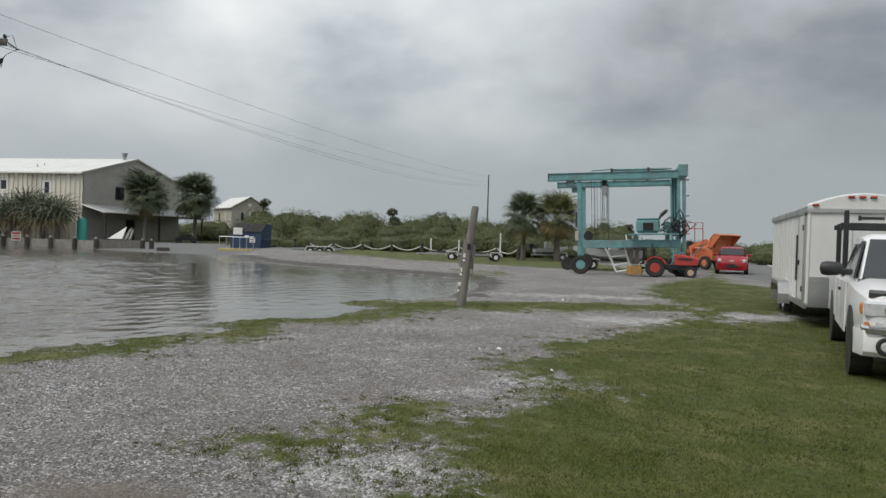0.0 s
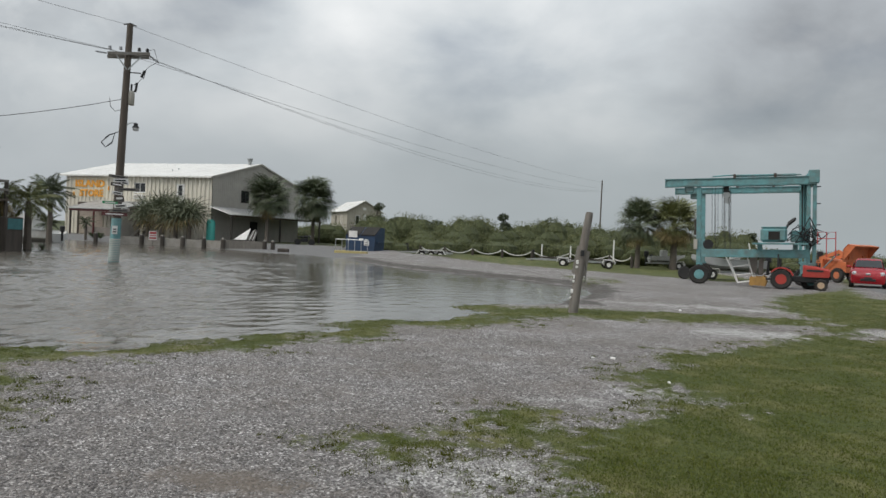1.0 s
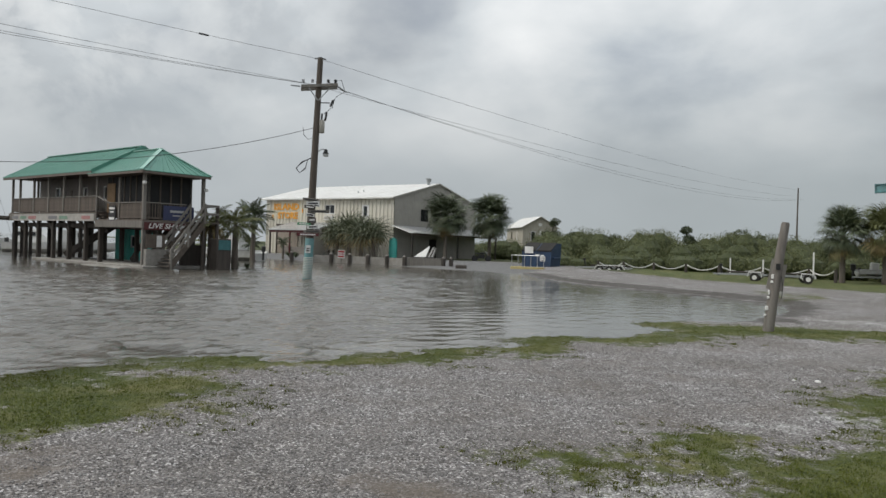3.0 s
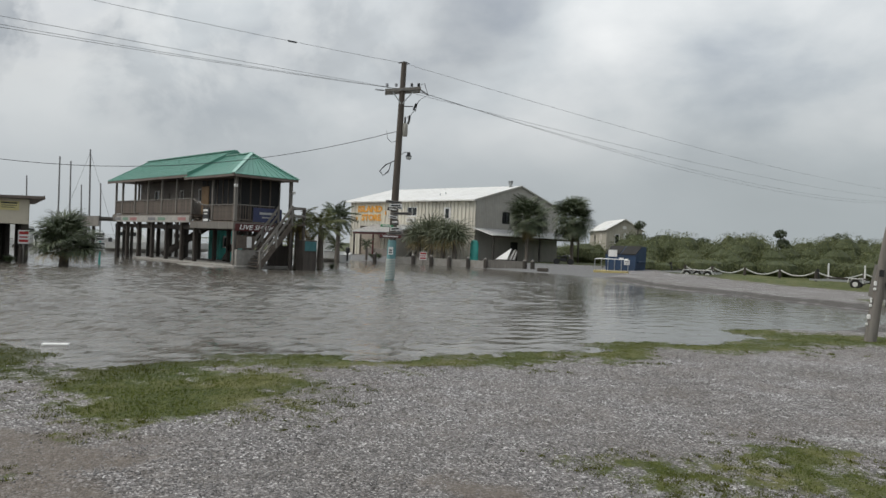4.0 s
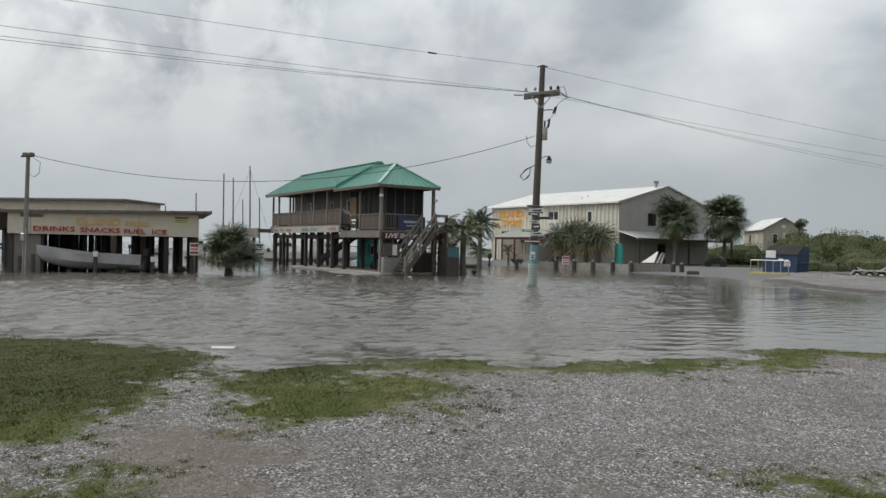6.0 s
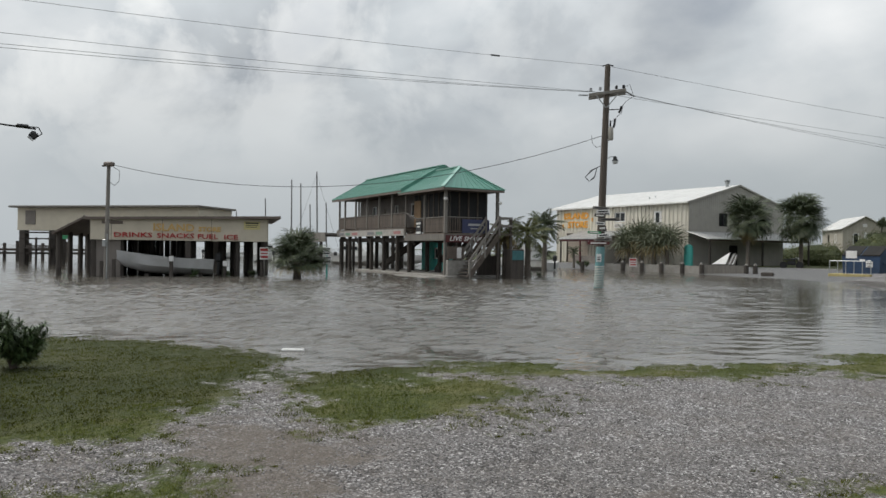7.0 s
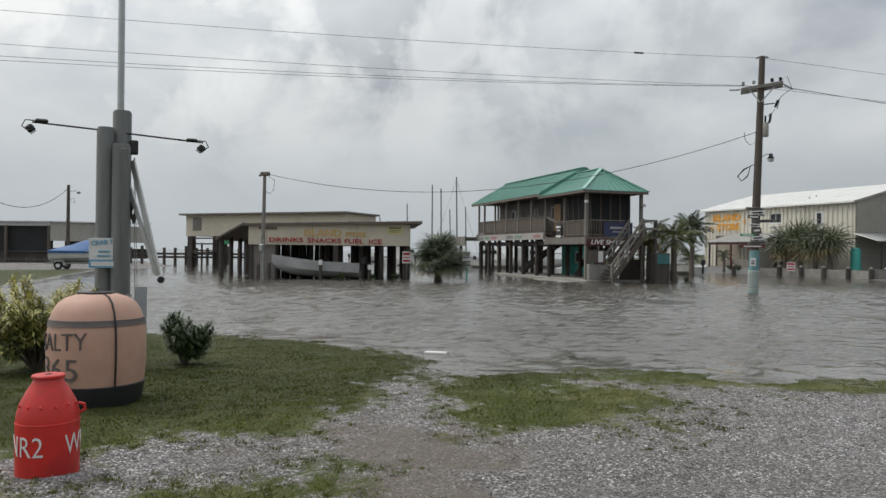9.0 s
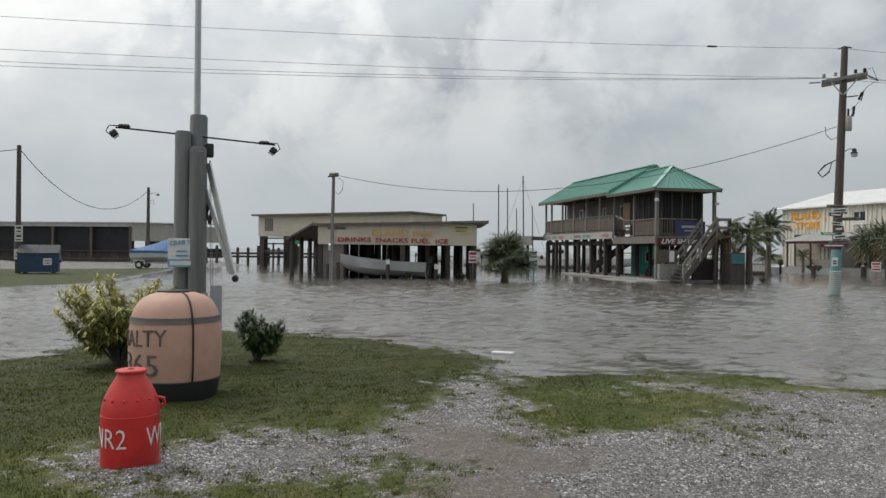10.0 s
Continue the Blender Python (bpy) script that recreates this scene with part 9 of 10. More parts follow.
def build_left_poles():
    for (x, y), h, label in (((-51.4, -0.4), 7.75, "dark timber pole with notices beside the dumpster"), ((-69.4, 9.4), 6.95, "dark timber pole with a small lamp by the boat shed")):
        p = thing("utility_pole", label, "utility pole", (x, y, 0), 85)
        part("shaft", Shape().tube([(0, 0, -0.4), (0, 0, h)], [0.17, 0.12], 10), M["pole_wood"], p, smooth=True)
        if h > 7:
            for z, hh, mt in ((1.15, 0.62, "red_paint"), (2.15, 0.45, "dark_ink"), (2.65, 0.5, "dark_ink")):
                b = part("notice", Shape().box((0.12 if z < 2 else 0.05, -0.2, z), (0.62 if z < 2 else 0.42, 0.03, hh)), M["white"], p, "white notice on the pole")
                part("writing", Shape().box((0.12 if z < 2 else 0.05, -0.22, z + 0.1), (0.4 if z < 2 else 0.28, 0.015, 0.12)).box((0.12 if z < 2 else 0.05, -0.22, z - 0.12), (0.45 if z < 2 else 0.28, 0.015, 0.07)), M[mt], b)
        else:
            part("lamp_arm", Shape().tube([(0.1, 0, h - 0.55), (0.5, 0, h - 0.45), (0.75, 0, h - 0.5)], 0.03, 6), M["steel"], p)
            part("lamp_head", Shape().lathe([(0.05, 0.1), (0.16, 0.0), (0.14, -0.16)], 10, Matrix.Translation((0.78, 0, h - 0.55))), M["porcelain"], p, smooth=True)
            part("cable_loop", Shape().tube([(0.1, 0, h - 1.2), (0.4, 0, h - 1.1), (0.5, 0, h - 1.5), (0.2, 0, h - 1.4)], 0.02, 5), M["cable"], p)
    wire("slack_cable", (-51.4, -0.35, 7.5), (-69.4, 9.4, 6.7), 2.55, 0.022, "slack dark cable between two timber poles", 22, "cable")
    wire("slack_cable", (-51.4, -0.45, 7.5), (-62.0, -30.0, 7.2), 1.2, 0.022, "dark cable running on from a timber pole", 14, "cable")


build_left_poles()


def build_boat_trailer(at, rz, L=4.6, label="galvanised boat trailer with small black wheels", axles=1, posts=(), fender=True, group="parked boat trailers"):
    """Drawbar towards -x, wheels near +x."""
    t = thing("boat_trailer", label, "boat trailer", at, rz, group)
    part("frame", Shape().beam((-L / 2, 0, 0.42), (-L / 4, -0.7, 0.46), 0.08, 0.10).beam((-L / 2, 0, 0.42), (-L / 4, 0.7, 0.46), 0.08, 0.10).beam((-L / 4, -0.7, 0.46), (L / 2, -0.7, 0.46), 0.08, 0.12).beam((-L / 4, 0.7, 0.46), (L / 2, 0.7, 0.46), 0.08, 0.12).beam((0, -0.7, 0.44), (0, 0.7, 0.44), 0.07, 0.07).beam((L * 0.45, -0.7, 0.44), (L * 0.45, 0.7, 0.44), 0.07, 0.07), M["steel"], t, "galvanised frame")
    for y in (-0.45, 0.45):
        part("bunk", Shape().box((L * 0.12, y, 0.62), (L * 0.7, 0.12, 0.07)), M["dark_wood"], t)
    for a in range(axles):
        x = L * 0.3 - a * 0.72
        for y in (-0.95, 0.95):
            wheel(t, (x, y, 0.3), 0.3, 0.18, 0.5, M["white"], "Y")
        part("axle", Shape().box((x, 0, 0.3), (0.07, 1.8, 0.07)), M["steel"], t)
    if fender:
        x0 = L * 0.3 - (axles - 1) * 0.36
        for y in (-0.95, 0.95):
            part("fender", Shape().loft([[(x0 - w, y + s_, 0.35), (x0 - w * 0.85, y + s_, 0.66), (x0 + w * 0.85, y + s_, 0.66), (x0 + w, y + s_, 0.35), (x0 + w - 0.05, y + s_, 0.35), (x0 + w * 0.82, y + s_, 0.62), (x0 - w * 0.82, y + s_, 0.62), (x0 - w + 0.05, y + s_, 0.35)] for s_ in (-0.13, 0.13) for w in (0.45 + 0.36 * (axles - 1),)]), M["white"], t, "white steel fender")
    part("winch_post", Shape().beam((-L * 0.33, 0, 0.42), (-L * 0.36, 0, 1.05), 0.08, 0.08).box((-L * 0.36, 0, 1.05), (0.2, 0.16, 0.16)), M["black_metal"], t)
    for x, y, h in posts:
        part("guide_post", Shape().tube([(x, y, 0.4), (x, y, h)], 0.05, 8), M["white"], t, "white plastic guide post")
    return t


build_boat_trailer((-61.4, 9.3, 0.0), 245, 4.6, "galvanised trailer under a covered boat")
build_boat((-62.3, 7.4, 0.5), 65, 5.2, 2.0, 0.85, "white boat under a blue cover on a trailer", "boat_white", cover="blue_cover", name="covered_boat")
build_boat_trailer((-9.7, 57.6, 0.0), 2, 4.2, "tandem boat trailer with white fenders and black bunks", 3)
build_boat_trailer((0.1, 54.0, 0.0), -6, 3.4, posts=((-0.7, 0.7, 1.55), (1.4, 0.7, 1.5)))
build_boat_trailer((3.4, 54.0, 0.0), 3, 2.6, posts=((1.3, 0.7, 2.1),))
build_boat((8.1, 61.6, 0.45), 8, 2.9, 1.3, 0.5, "pale small boat on a trailer among palms", "boat_white", name="small_boat")
build_boat_trailer((9.3, 61.6, 0.0), 8, 3.0, "small trailer carrying a pale boat")
build_boat((12.3, 44.6, 0.45), 178, 4.0, 1.7, 0.7, "bare aluminium boat stored behind the hoist", "hull", name="aluminium_boat")
build_boat_trailer((10.4, 44.6, 0.0), 178, 3.6, "trailer carrying a bare aluminium boat")
single("spare_tyre", Shape().lathe([(0.2, -0.1), (0.32, -0.12), (0.36, 0), (0.32, 0.12), (0.2, 0.1)], 20, Matrix.Translation((7.5, 42.2, 0.36)) @ Matrix.Rotation(radians(80), 4, "X")), M["rubber"], "worn black tyre standing on the verge", "tyre", smooth=True)

# white tubular frame leaning by the hoist
wf = thing("tubular_frame", "white tubular steel frame with webbing, leaning askew", "metal frame", (9.55, 37.6, 0.0), -14)
for a, b in (((-0.75, 0, 1.25), (-0.3, 0, 0.15)), ((-0.3, 0, 0.15), (0.75, 0, 0.35)), ((-0.75, 0, 1.25), (0.05, 0, 1.45)), ((0.05, 0, 1.45), (0.45, 0, 0.25)), ((0.1, 0.5, 2.1), (0.5, 0.3, 0.3)), ((-1.1, 0.5, 1.75), (-0.35, 0.2, 0.2)), ((-0.6, 0, 0.9), (0.2, 0, 1.05)), ((-0.45, 0, 0.5), (0.35, 0, 0.65)), ((-0.3, 0.5, 0.15), (0.75, 0.5, 0.35)), ((-0.3, 0, 0.15), (-0.3, 0.5, 0.15)), ((0.75, 0, 0.35), (0.75, 0.5, 0.35))):
    part("tube", Shape().tube([a, b], 0.035, 7), M["white"], wf)
part("webbing", Shape().box((0.35, 0.15, 1.25), (0.34, 0.06, 1.2), ch=0.02).box((0.7, 0.2, 1.2), (0.22, 0.05, 1.2), ch=0.02), M["house_wall"], wf, "hanging grey webbing")

# rope fence along the verge
RP = [around(10.0, 61.5), around(8.1, 61.5), around(5.9, 62), around(3.6, 62), around(1.3, 61), around(-1.6, 61), around(-4.6, 61), around(-6.25, 59.2)]
for k, p in enumerate(RP):
    f = thing("fence_post", "short dark timber post of the rope fence", "fence post", p, 0, group="rope fence")
    part("shaft", Shape().tube([(0, 0, -0.3), (0, 0, 0.95)], [0.12, 0.11], 9), M["dark_wood"], f, smooth=True)
for a, b in zip(RP, RP[1:]):
    single("fence_rope", Shape().tube(sagging((*a[:2], 0.9), (*b[:2], 0.9), 0.42, 10), 0.05, 7), M["rope"], "thick pale mooring rope slung between posts", "rope", group="rope fence")


M["kerb_yellow"] = material("pale_yellow_paint", (0.40, 0.33, 0.14), 0.7, 0.0, 0.25, 4.0, 0.08)


def build_blue_container():
    b = build_dumpster((-15.3, 60.0, 0.0), -8, 2.6, 2.2, 2.25, "tall blue waste container with papers and a torn lid", "dark", "waste_container")
    part("white_paper", Shape().box((-0.65, -1.13, 1.65), (0.75, 0.03, 0.55)), M["white"], b, "white posted paper")
    part("white_mark", Shape().box((0.55, -1.13, 1.15), (0.25, 0.03, 0.2)).box((0.1, -1.13, 1.25), (0.35, 0.03, 0.14)), M["white"], b)
    r = thing("yellow_rail_platform", "pale yellow kerb with grey tubular railing", "railing", (-15.1, 55.0, 0.0), -4)
    part("kerb", Shape().box((0, 0, 0.15), (2.7, 0.3, 0.35), ch=0.03), M["kerb_yellow"], r, "yellow painted kerb")
    for k in range(6):
        part("baluster", Shape().tube([(-1.3 + 0.52 * k, 0, 0.2), (-1.3 + 0.52 * k, 0, 1.2)], 0.03, 6), M["steel"], r)
    part("top_rail", Shape().tube([(-1.3, 0, 1.2), (1.3, 0, 1.2)], 0.035, 6), M["steel"], r)
    part("end_kerb", Shape().box((-1.25, 1.0, 0.15), (0.3, 1.8, 0.35), ch=0.03), M["kerb_yellow"], r)
    return b


build_blue_container()


M["far_siding"] = material("greyed_cream_siding", (0.40, 0.37, 0.31), 0.7, 0.0, 0.1, 1.5, 0.05)


def build_white_house():
    h = thing("white_house", "far cream house with a white metal roof", "house", around(15.8, 108, 0.0), 32)
    W, D, E, P = 5.2, 9.0, 5.0, 6.55
    part("gable_wall", sheet(0, W, 0, E, [(1.2, 1.9, 3.0, 4.4), (3.6, 4.2, 3.3, 4.3), (2.5, 2.9, 3.0, 4.6)], 0.4, 0.01, top=lambda v: E + (P - E) * (1 - abs(v - W / 2) / (W / 2))), M["far_siding"], h, "cream siding gable")
    ob = part("side_wall", sheet(0, D, 0, E, [(2.5, 3.3, 3.2, 4.3)], 0.4, 0.01), M["far_siding"], h)
    ob.matrix_basis = Matrix.Translation((0, D, 0)) @ Matrix.Rotation(radians(-90), 4, "Z")
    ob = part("side_wall", sheet(0, D, 0, E, (), 0.4, 0.01), M["far_siding"], h)
    ob.matrix_basis = Matrix.Translation((W, 0, 0)) @ Matrix.Rotation(radians(90), 4, "Z")
    ob = part("rear_wall", sheet(0, W, 0, E, (), 0.4, 0.01, top=lambda v: E + (P - E) * (1 - abs(v - W / 2) / (W / 2))), M["far_siding"], h)
    ob.matrix_basis = Matrix.Translation((W, D, 0)) @ Matrix.Rotation(radians(180), 4, "Z")
    part("roof_slope", ribbed_roof([(-0.4, D + 0.4, E - 0.1), (-0.4, -0.4, E - 0.1), (W / 2, -0.4, P + 0.08), (W / 2, D + 0.4, P + 0.08)], 0.8), M["white_roof"], h, "white metal roof")
    part("roof_slope", ribbed_roof([(W + 0.4, -0.4, E - 0.1), (W + 0.4, D + 0.4, E - 0.1), (W / 2, D + 0.4, P + 0.08), (W / 2, -0.4, P + 0.08)], 0.8), M["white_roof"], h, "white metal roof")
    for x, z, w, hh in ((1.55, 3.7, 0.7, 1.4), (3.9, 3.8, 0.6, 1.0)):
        window(h, x, z, w, hh, 0.02, None, 1)
    part("gable_vent", Shape().box((2.6, -0.03, 5.4), (0.5, 0.05, 0.4)), M["white"], h)
    part("door", Shape().box((2.7, 0.02, 3.8), (0.4, 0.06, 1.6)), M["white"], h)
    window(h, -2.9, 3.75, 0.8, 1.1, 0.02, Matrix.Rotation(radians(-90), 4, "Z"), 1)
    return h


build_white_house()


# ---------- edge of the store yard ----------
def build_bulkhead():
    pts = [around(a, d, 0.0) for a, d in ((33.6, 66.5), (32.2, 66), (30.6, 65.5), (29.2, 64.5), (27.8, 63.5), (26.3, 62.5), (24.95, 61.0), (21.9, 60.0), (21.3, 59.9))]
    for p in pts:
        b = thing("bulkhead_post", "stout dark timber post with pale top", "post", p, 20, group="bulkhead posts")
        part("shaft", Shape().tube([(0, 0, -0.4), (0, 0, 0.72)], [0.19, 0.17], 10), M["dark_wood"], b, smooth=True)
        part("cap", Shape().tube([(0, 0, 0.72), (0.02, 0, 0.86)], [0.16, 0.07], 10), M["grey_wood"], b, smooth=True)
    for k, (a, c) in enumerate(zip(pts[1:], pts[2:-1])):
        a, c = Vector(a), Vector(c)
        s_ = Shape().beam(a + Vector((0, 0.12, 0.22)), c + Vector((0, 0.12, 0.22)), 0.12, 0.95 if k >= 5 else 0.75)
        single("bulkhead_wall", s_, M["concrete"] if k < 5 else M["grey_wood"], "low weathered retaining wall along the yard", "retaining wall", group="bulkhead walls")
    single("kerb_block", Shape().box((0, 0, 0.1), (0.85, 0.4, 0.42), ch=0.05), M["dark_wood"], "dark block lying on the wet edge", "block", around(20.5, 57.5, -0.02), 10)


build_bulkhead()
gt = thing("gas_tank", "upright pale teal cylinder tank by the store corner", "tank", (-32.2, 66.4, 0.2), 0)
part("shell", Shape().lathe([(0.25, 0.0), (0.40, 0.08), (0.42, 0.3), (0.42, 1.85), (0.36, 2.08), (0.2, 2.2)], 20), M["teal_paint"], gt, smooth=True)
part("valve", Shape().tube([(0, 0, 2.18), (0, 0, 2.32)], 0.05, 8), M["steel"], gt)
db = thing("scrap_heap", "white sheet and broken planks heaped under the lean-to", "scrap", (-28.4, 65.4, 0.25), -14)
part("white_sheet", Shape().add([(-1.2, 0, 0.35), (0.5, -0.3, 0.4), (0.55, 0.2, 1.45), (-1.15, 0.05, 0.4), (0.5, -0.25, 0.34), (0.6, 0.25, 1.4)], [(0, 1, 2), (5, 4, 3), (0, 3, 4, 1), (1, 4, 5, 2), (2, 5, 3, 0)]), M["white"], db, "white slanting sheet")
for k in range(5):
    part("plank", Shape().beam((0.4 + 0.2 * k, -0.1, 0.15), (0.9 + 0.12 * k, 0.2, 1.2 + 0.1 * (k % 3)), 0.06, 0.1), M["white"] if k % 2 else M["grey_wood"], db)
part("base_junk", Shape().box((0, 0, 0.18), (2.4, 0.8, 0.36), ch=0.06), M["dark"], db)


def build_motorcycle():
    m = thing("motorcycle", "dark motorcycle parked beside the lean-to", "motorcycle", around(18.95, 73.5, 0.3), 10)
    for x in (-0.68, 0.68):
        wheel(m, (x, 0, 0.32), 0.32, 0.14, 0.62, M["black_metal"], "Y")
    part("frame", Shape().box((0, 0, 0.52), (0.7, 0.24, 0.38), ch=0.06).beam((0.68, 0, 0.32), (0.42, 0, 0.95), 0.08, 0.08).beam((-0.68, 0, 0.35), (-0.1, 0, 0.6), 0.1, 0.08), M["black_metal"], m)
    part("tank", Shape().box((0.12, 0, 0.85), (0.5, 0.28, 0.22), ch=0.08), M["black_plastic"], m)
    part("seat", Shape().box((-0.42, 0, 0.82), (0.6, 0.26, 0.12), ch=0.04), M["black_plastic"], m)
    part("handlebar", Shape().tube([(0.36, -0.38, 1.05), (0.42, 0, 1.0), (0.36, 0.38, 1.05)], 0.02, 6), M["steel"], m)
    part("headlight", Shape().lathe([(0.06, -0.05), (0.09, 0.05)], 10, Matrix.Translation((0.55, 0, 0.92)) @ Matrix.Rotation(radians(90), 4, "Y")), M["lamp_clear"], m)
    return m


build_motorcycle()

# ---------- road line and small litter ----------
rl = Shape()
a, b = Vector((22.9, 48.3, 0.118)), Vector((92, 231, 0.118))
rl.beam(a, b, 0.13, 0.012)
single("road_line", rl, M["white"], "worn white edge line on the road", "road marking", kind="structure")
single("floating_board", Shape().box((0, 0, 0), (0.37, 0.12, 0.04), ch=0.01), M["white"], "white board afloat near the shore", "board", (-10.1, 6.85, WATER_Z + 0.012), 42)
r = random.Random(2)
for x, y, w in ((1.05, 11.0, 0.09), (0.75, 10.85, 0.06), (3.6, 20.4, 0.12), (1.6, 9.4, 0.06)):
    zz = float(ground_height(np.array([x]), np.array([y]))[0])
    s = Shape().lathe([(w * 0.3, 0), (w * 0.5, w * 0.12), (w * 0.45, w * 0.3), (w * 0.2, w * 0.42)], 7, Matrix.Rotation(r.random() * 6, 4, "Z"), 1.0, 0.6)
    single("litter", s, M["white"], "crumpled white litter lying on gravel", "litter", (x, y, zz - 0.005), r.uniform(0, 180), group="white litter")
# dock piles and rail at the sea's edge
for k in range(16):
    az = 80.5 - 0.75 * k
    if az < 69:
        break
    p = thing("dock_pile", "dark dock pile at the sea's edge", "pile", around(az, 84, 0), 0, group="dock piles")
    part("shaft", Shape().tube([(0, 0, -0.8), (0, 0, 1.75 if k % 4 else 1.95)], 0.16, 8), M["dark_wood"], p)
for z in (0.75, 1.1):
    a, b = around(81, 84.3, z), around(69, 84.3, z)
    single("dock_rail", Shape().beam(a, b, 0.12, 0.22), M["dark_wood"], "long dark dock rail at the sea's edge", "rail", group="dock rails")

# small shrubs at the water's edge beside the palms
for k, (x, y) in enumerate(((-28.9, 37.4), (-29.3, 37.9), (-27.7, 36.9))):
    build_shrub((x, y, -0.08), 0.3, 0.5, "small dark shrub standing in floodwater", 60 + k, 16, 0.14, "shrub_dark", 7)
for k, (x, y) in enumerate(((-40.0, 59.8), (-38.9, 59.2))):
    build_shrub((x, y, 0.2), 0.5, 0.7, "low dark shrub on the yard's edge", 70 + k, 16, 0.2, "shrub_dark", 8)


# ---------- turf and loose stones ----------
def scatter(n, r0, r1, seed, a0=-36, a1=97):
    rs = np.random.RandomState(seed)
    rr = r0 * (r1 / r0) ** rs.rand(n)
    aa = np.radians(rs.uniform(a0, a1, n))
    return -np.sin(aa) * rr, np.cos(aa) * rr, rr, rs


def raw_mesh(name, co, size, mat):
    me = bpy.data.meshes.new(name)
    k = len(co)
    me.vertices.add(k)
    me.vertices.foreach_set("co", co.astype(np.float32).ravel())
    me.loops.add(k)
    me.loops.foreach_set("vertex_index", np.arange(k))
    me.polygons.add(k // size)
    me.polygons.foreach_set("loop_start", np.arange(0, k, size))
    me.polygons.foreach_set("loop_total", np.full(k // size, size))
    me.materials.append(mat)
    me.update()
    return me


def build_grass():
    x, y, rr, rs = scatter(820000, 3.4, 34.0, 41)
    g = grass_zone(x, y)
    tuft = 0.5 * wobble(x, y, 0.35, 51) + 0.5 * wobble(x, y, 1.4, 52)
    h = ground_height(x, y)
    ok = (g + 0.16 * tuft + rs.normal(size=len(x)) * 0.10 > 0.56) & (h > WATER_Z - 0.02)
    x, y, rr, h, tuft, g = (v[ok] for v in (x, y, rr, h, tuft, g))
    n = len(x)
    L = rs.uniform(0.010, 0.028, n) * (1 + 0.35 * np.clip(tuft, -0.8, 1.2)) * np.clip((g - 0.45) * 5, 0.45, 1)
    w = 0.0018 + 0.0007 * rr ** 0.95 * rs.uniform(0.6, 1.2, n)
    a = rs.uniform(0, 6.28, n)
    lx, ly = rs.normal(size=n) * 0.6 * L, rs.normal(size=n) * 0.6 * L
    base = np.stack([x, y, h - 0.004], 1)
    side = np.stack([np.cos(a) * w, np.sin(a) * w, np.zeros(n)], 1)
    tip = base + np.stack([lx, ly, L], 1)
    # faces turned towards the open lot
    flip = np.cross(2 * side, tip - base + side)
    side = np.where(((flip[:, 0] * x + flip[:, 1] * y) > 0)[:, None], -side, side)
    co = np.stack([base - side, base + side, tip], 1).reshape(-1, 3)
    nr = np.stack([rs.normal(size=n) * 0.22, rs.normal(size=n) * 0.22, np.ones(n)], 1)
    nr /= np.linalg.norm(nr, axis=1)[:, None]
    nr = np.repeat(nr, 3, 0)
    lush = np.repeat(x + 0.5 * wobble(x, y, 1.0, 91) < -7.2, 3)
    for name, sel, m, label in (("grass", lush, leaf_material("lush_grass_blade", (0.026, 0.035, 0.003), (0.082, 0.086, 0.010), 0.85, 0.9, 0.15), "short lush green turf blades"),
                                ("grass", ~lush, leaf_material("dry_grass_blade", (0.036, 0.053, 0.007), (0.116, 0.126, 0.027), 0.85, 0.9, 0.15), "short patchy sun-dried turf blades")):
        gm = raw_mesh(name, co[sel], 3, m)
        gm.shade_smooth()
        gm.normals_split_custom_set_from_vertices(nr[sel].tolist())
        tagged(new(name, gm), label, "grass", kind="stuff")


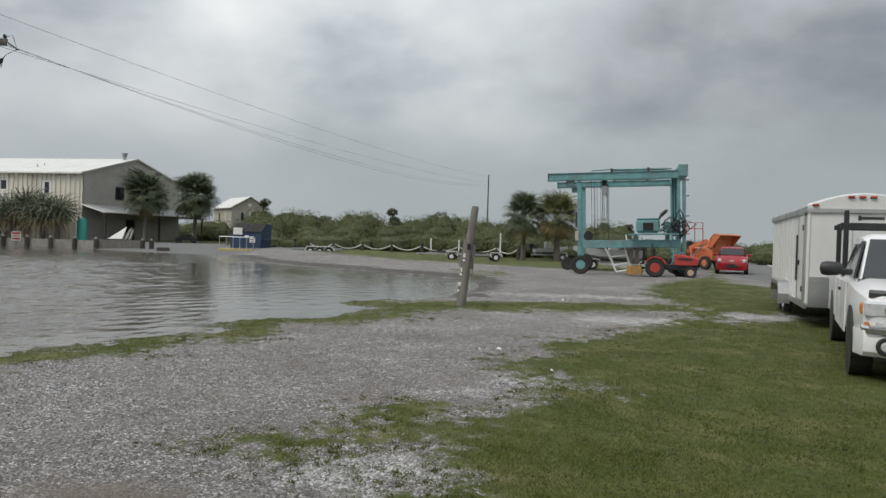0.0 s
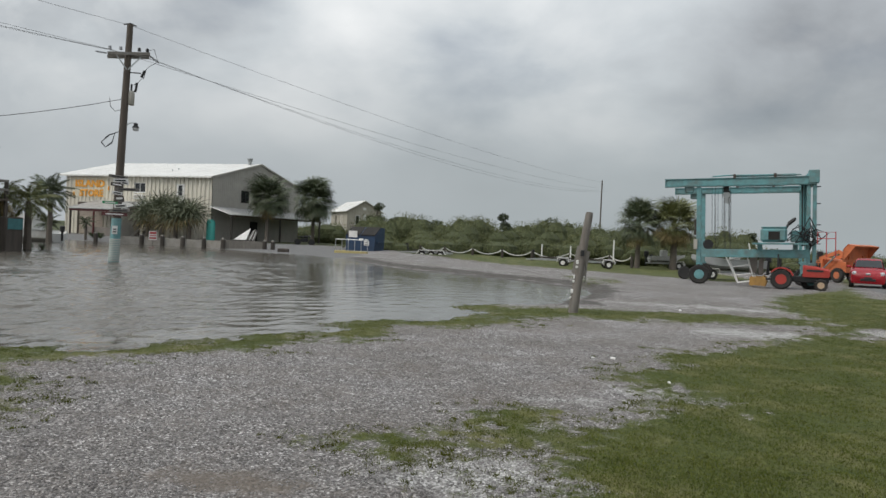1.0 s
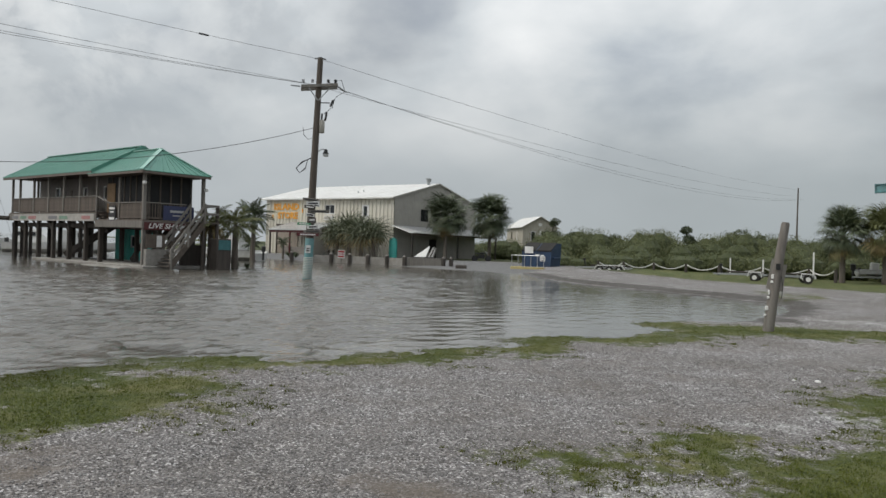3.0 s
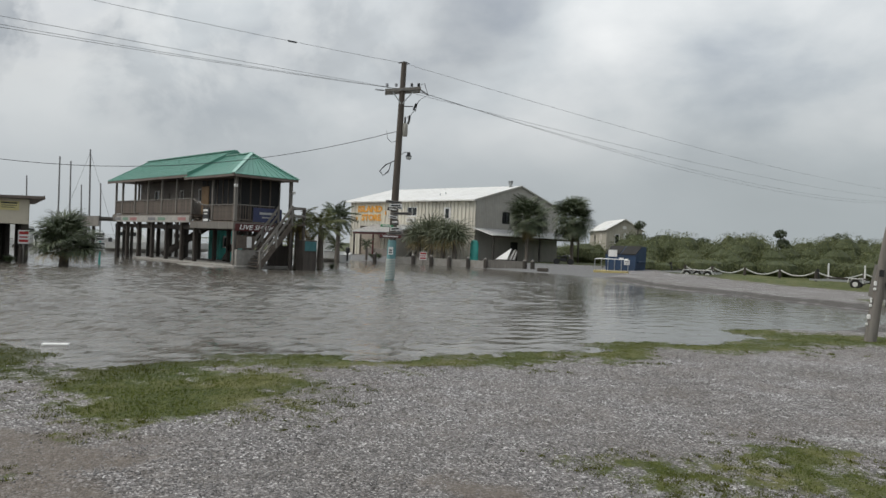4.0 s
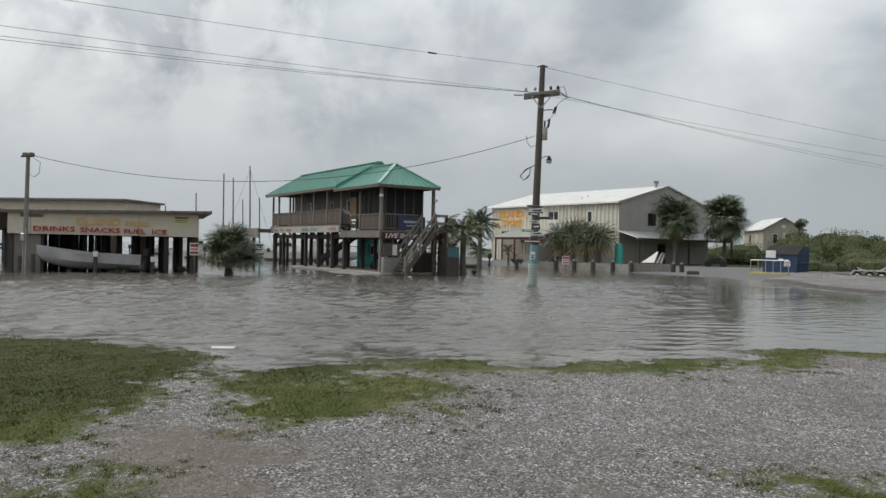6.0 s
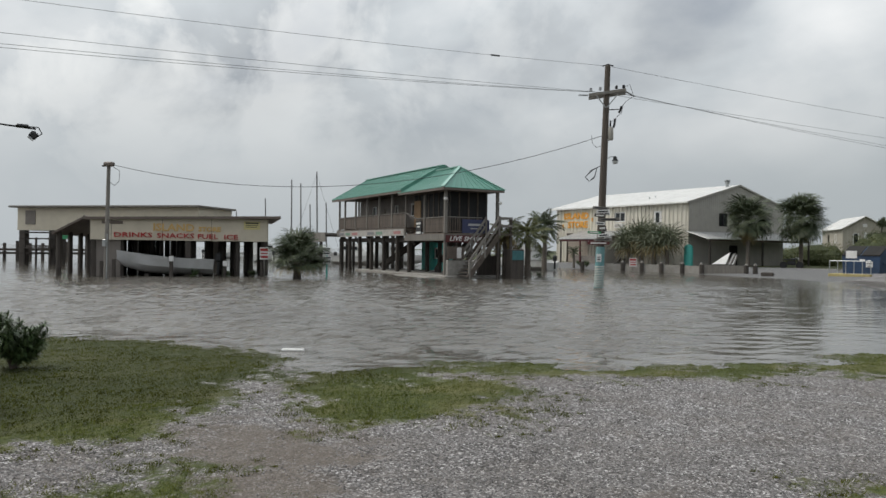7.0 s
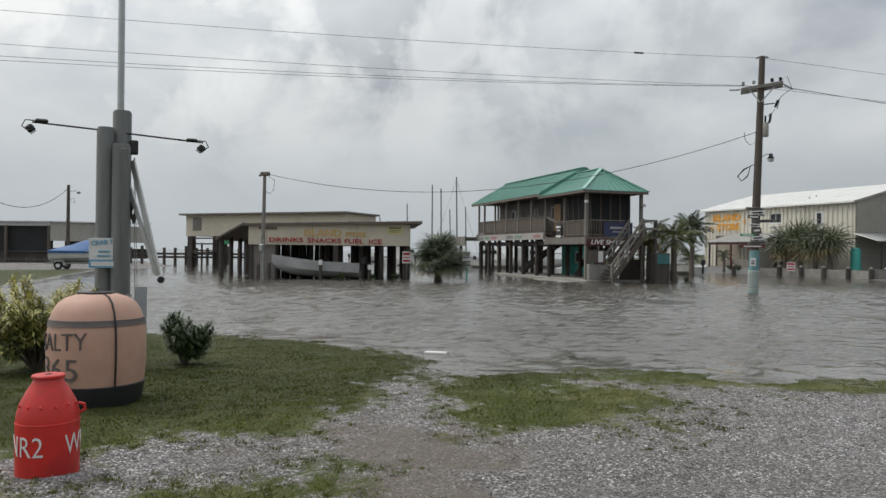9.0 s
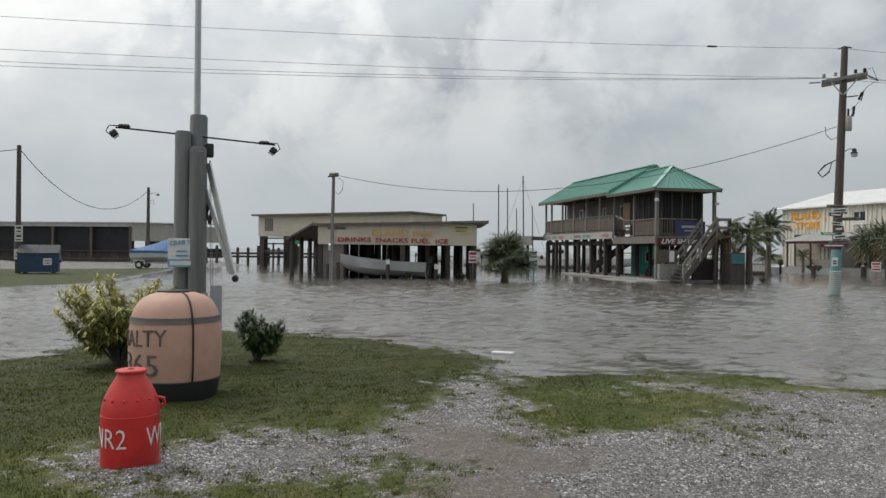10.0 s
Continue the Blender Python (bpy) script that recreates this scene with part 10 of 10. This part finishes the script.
def build_stones():
    x, y, rr, rs = scatter(100000, 3.6, 13.0, 43)
    g = grass_zone(x, y)
    h = ground_height(x, y)
    ok = (g + rs.normal(size=len(x)) * 0.08 < 0.47) & (h > WATER_Z - 0.01) & (rs.rand(len(x)) > 1.1 * (dirt_zone(x, y) - 0.15))
    x, y, rr, h = (v[ok] for v in (x, y, rr, h))
    n = len(x)
    s = rs.uniform(0.004, 0.011, n) * (0.8 + 0.045 * rr)
    sx, sy, sz = s * rs.uniform(0.7, 1.4, n), s * rs.uniform(0.7, 1.4, n), s * rs.uniform(0.5, 0.9, n)
    a = rs.uniform(0, 6.28, n)
    ca, sa = np.cos(a), np.sin(a)
    c = np.stack([x, y, h + sz * 0.35], 1)
    z0 = np.zeros(n)
    ex, ey = np.stack([ca * sx, sa * sx, z0], 1), np.stack([-sa * sy, ca * sy, z0], 1)
    ez = np.stack([rs.normal(size=n) * 0.3 * s, rs.normal(size=n) * 0.3 * s, sz], 1)
    P = [c + ex, c + ey, c - ex, c - ey, c + ez, c - ez]
    verts = np.stack(P, 1).reshape(-1, 3)
    tri = np.array([(0, 1, 4), (1, 2, 4), (2, 3, 4), (3, 0, 4), (1, 0, 5), (2, 1, 5), (3, 2, 5), (0, 3, 5)])
    f = (np.arange(n)[:, None, None] * 6 + tri[None]).reshape(-1, 3)
    me = bpy.data.meshes.new("gravel_stones")
    me.vertices.add(len(verts))
    me.vertices.foreach_set("co", verts.astype(np.float32).ravel())
    me.loops.add(f.size)
    me.loops.foreach_set("vertex_index", f.ravel())
    me.polygons.add(len(f))
    me.polygons.foreach_set("loop_start", np.arange(0, f.size, 3))
    me.polygons.foreach_set("loop_total", np.full(len(f), 3))
    me.materials.append(leaf_material("gravel_stone", (0.085, 0.078, 0.075), (0.37, 0.355, 0.345), 0.8, 3.0))
    me.update()
    tagged(new("gravel_stones", me), "loose grey crushed stone lying on the lot", "gravel", kind="stuff")


def build_weeds():
    """Small tufts strewn where the turf thins out into the gravel."""
    cx, cy, cr, rs = scatter(9000, 3.4, 18.0, 47)
    g = grass_zone(cx, cy)
    keep = (g > 0.18) & (g < 0.56) & (rs.rand(len(cx)) < np.clip((g - 0.18) * 2.6, 0.03, 1)) & (ground_height(cx, cy) > WATER_Z)
    cx, cy, cr = cx[keep], cy[keep], cr[keep]
    k = 26
    sp = np.repeat(rs.uniform(0.012, 0.06, len(cx)), k)
    x = np.repeat(cx, k) + rs.normal(size=len(cx) * k) * sp
    y = np.repeat(cy, k) + rs.normal(size=len(cx) * k) * sp
    rr = np.repeat(cr, k)
    n = len(x)
    L = rs.uniform(0.010, 0.034, n)
    w = 0.0016 + 0.0006 * rr * rs.uniform(0.6, 1.2, n)
    a = rs.uniform(0, 6.28, n)
    base = np.stack([x, y, ground_height(x, y) - 0.003], 1)
    side = np.stack([np.cos(a) * w, np.sin(a) * w, np.zeros(n)], 1)
    tip = base + np.stack([rs.normal(size=n) * 0.7 * L, rs.normal(size=n) * 0.7 * L, L], 1)
    flip = np.cross(2 * side, tip - base + side)
    side = np.where(((flip[:, 0] * x + flip[:, 1] * y) > 0)[:, None], -side, side)
    co = np.stack([base - side, base + side, tip], 1).reshape(-1, 3)
    m = leaf_material("weed_blade", (0.036, 0.045, 0.004), (0.10, 0.102, 0.015), 0.85, 0.9, 0.15)
    wm = raw_mesh("weeds", co, 3, m)
    wm.shade_smooth()
    wm.normals_split_custom_set_from_vertices([(0.0, 0.0, 1.0)] * len(co))
    tagged(new("weeds", wm), "small green weeds sprouting through gravel", "weeds", kind="stuff")


build_grass()
build_weeds()
build_stones()
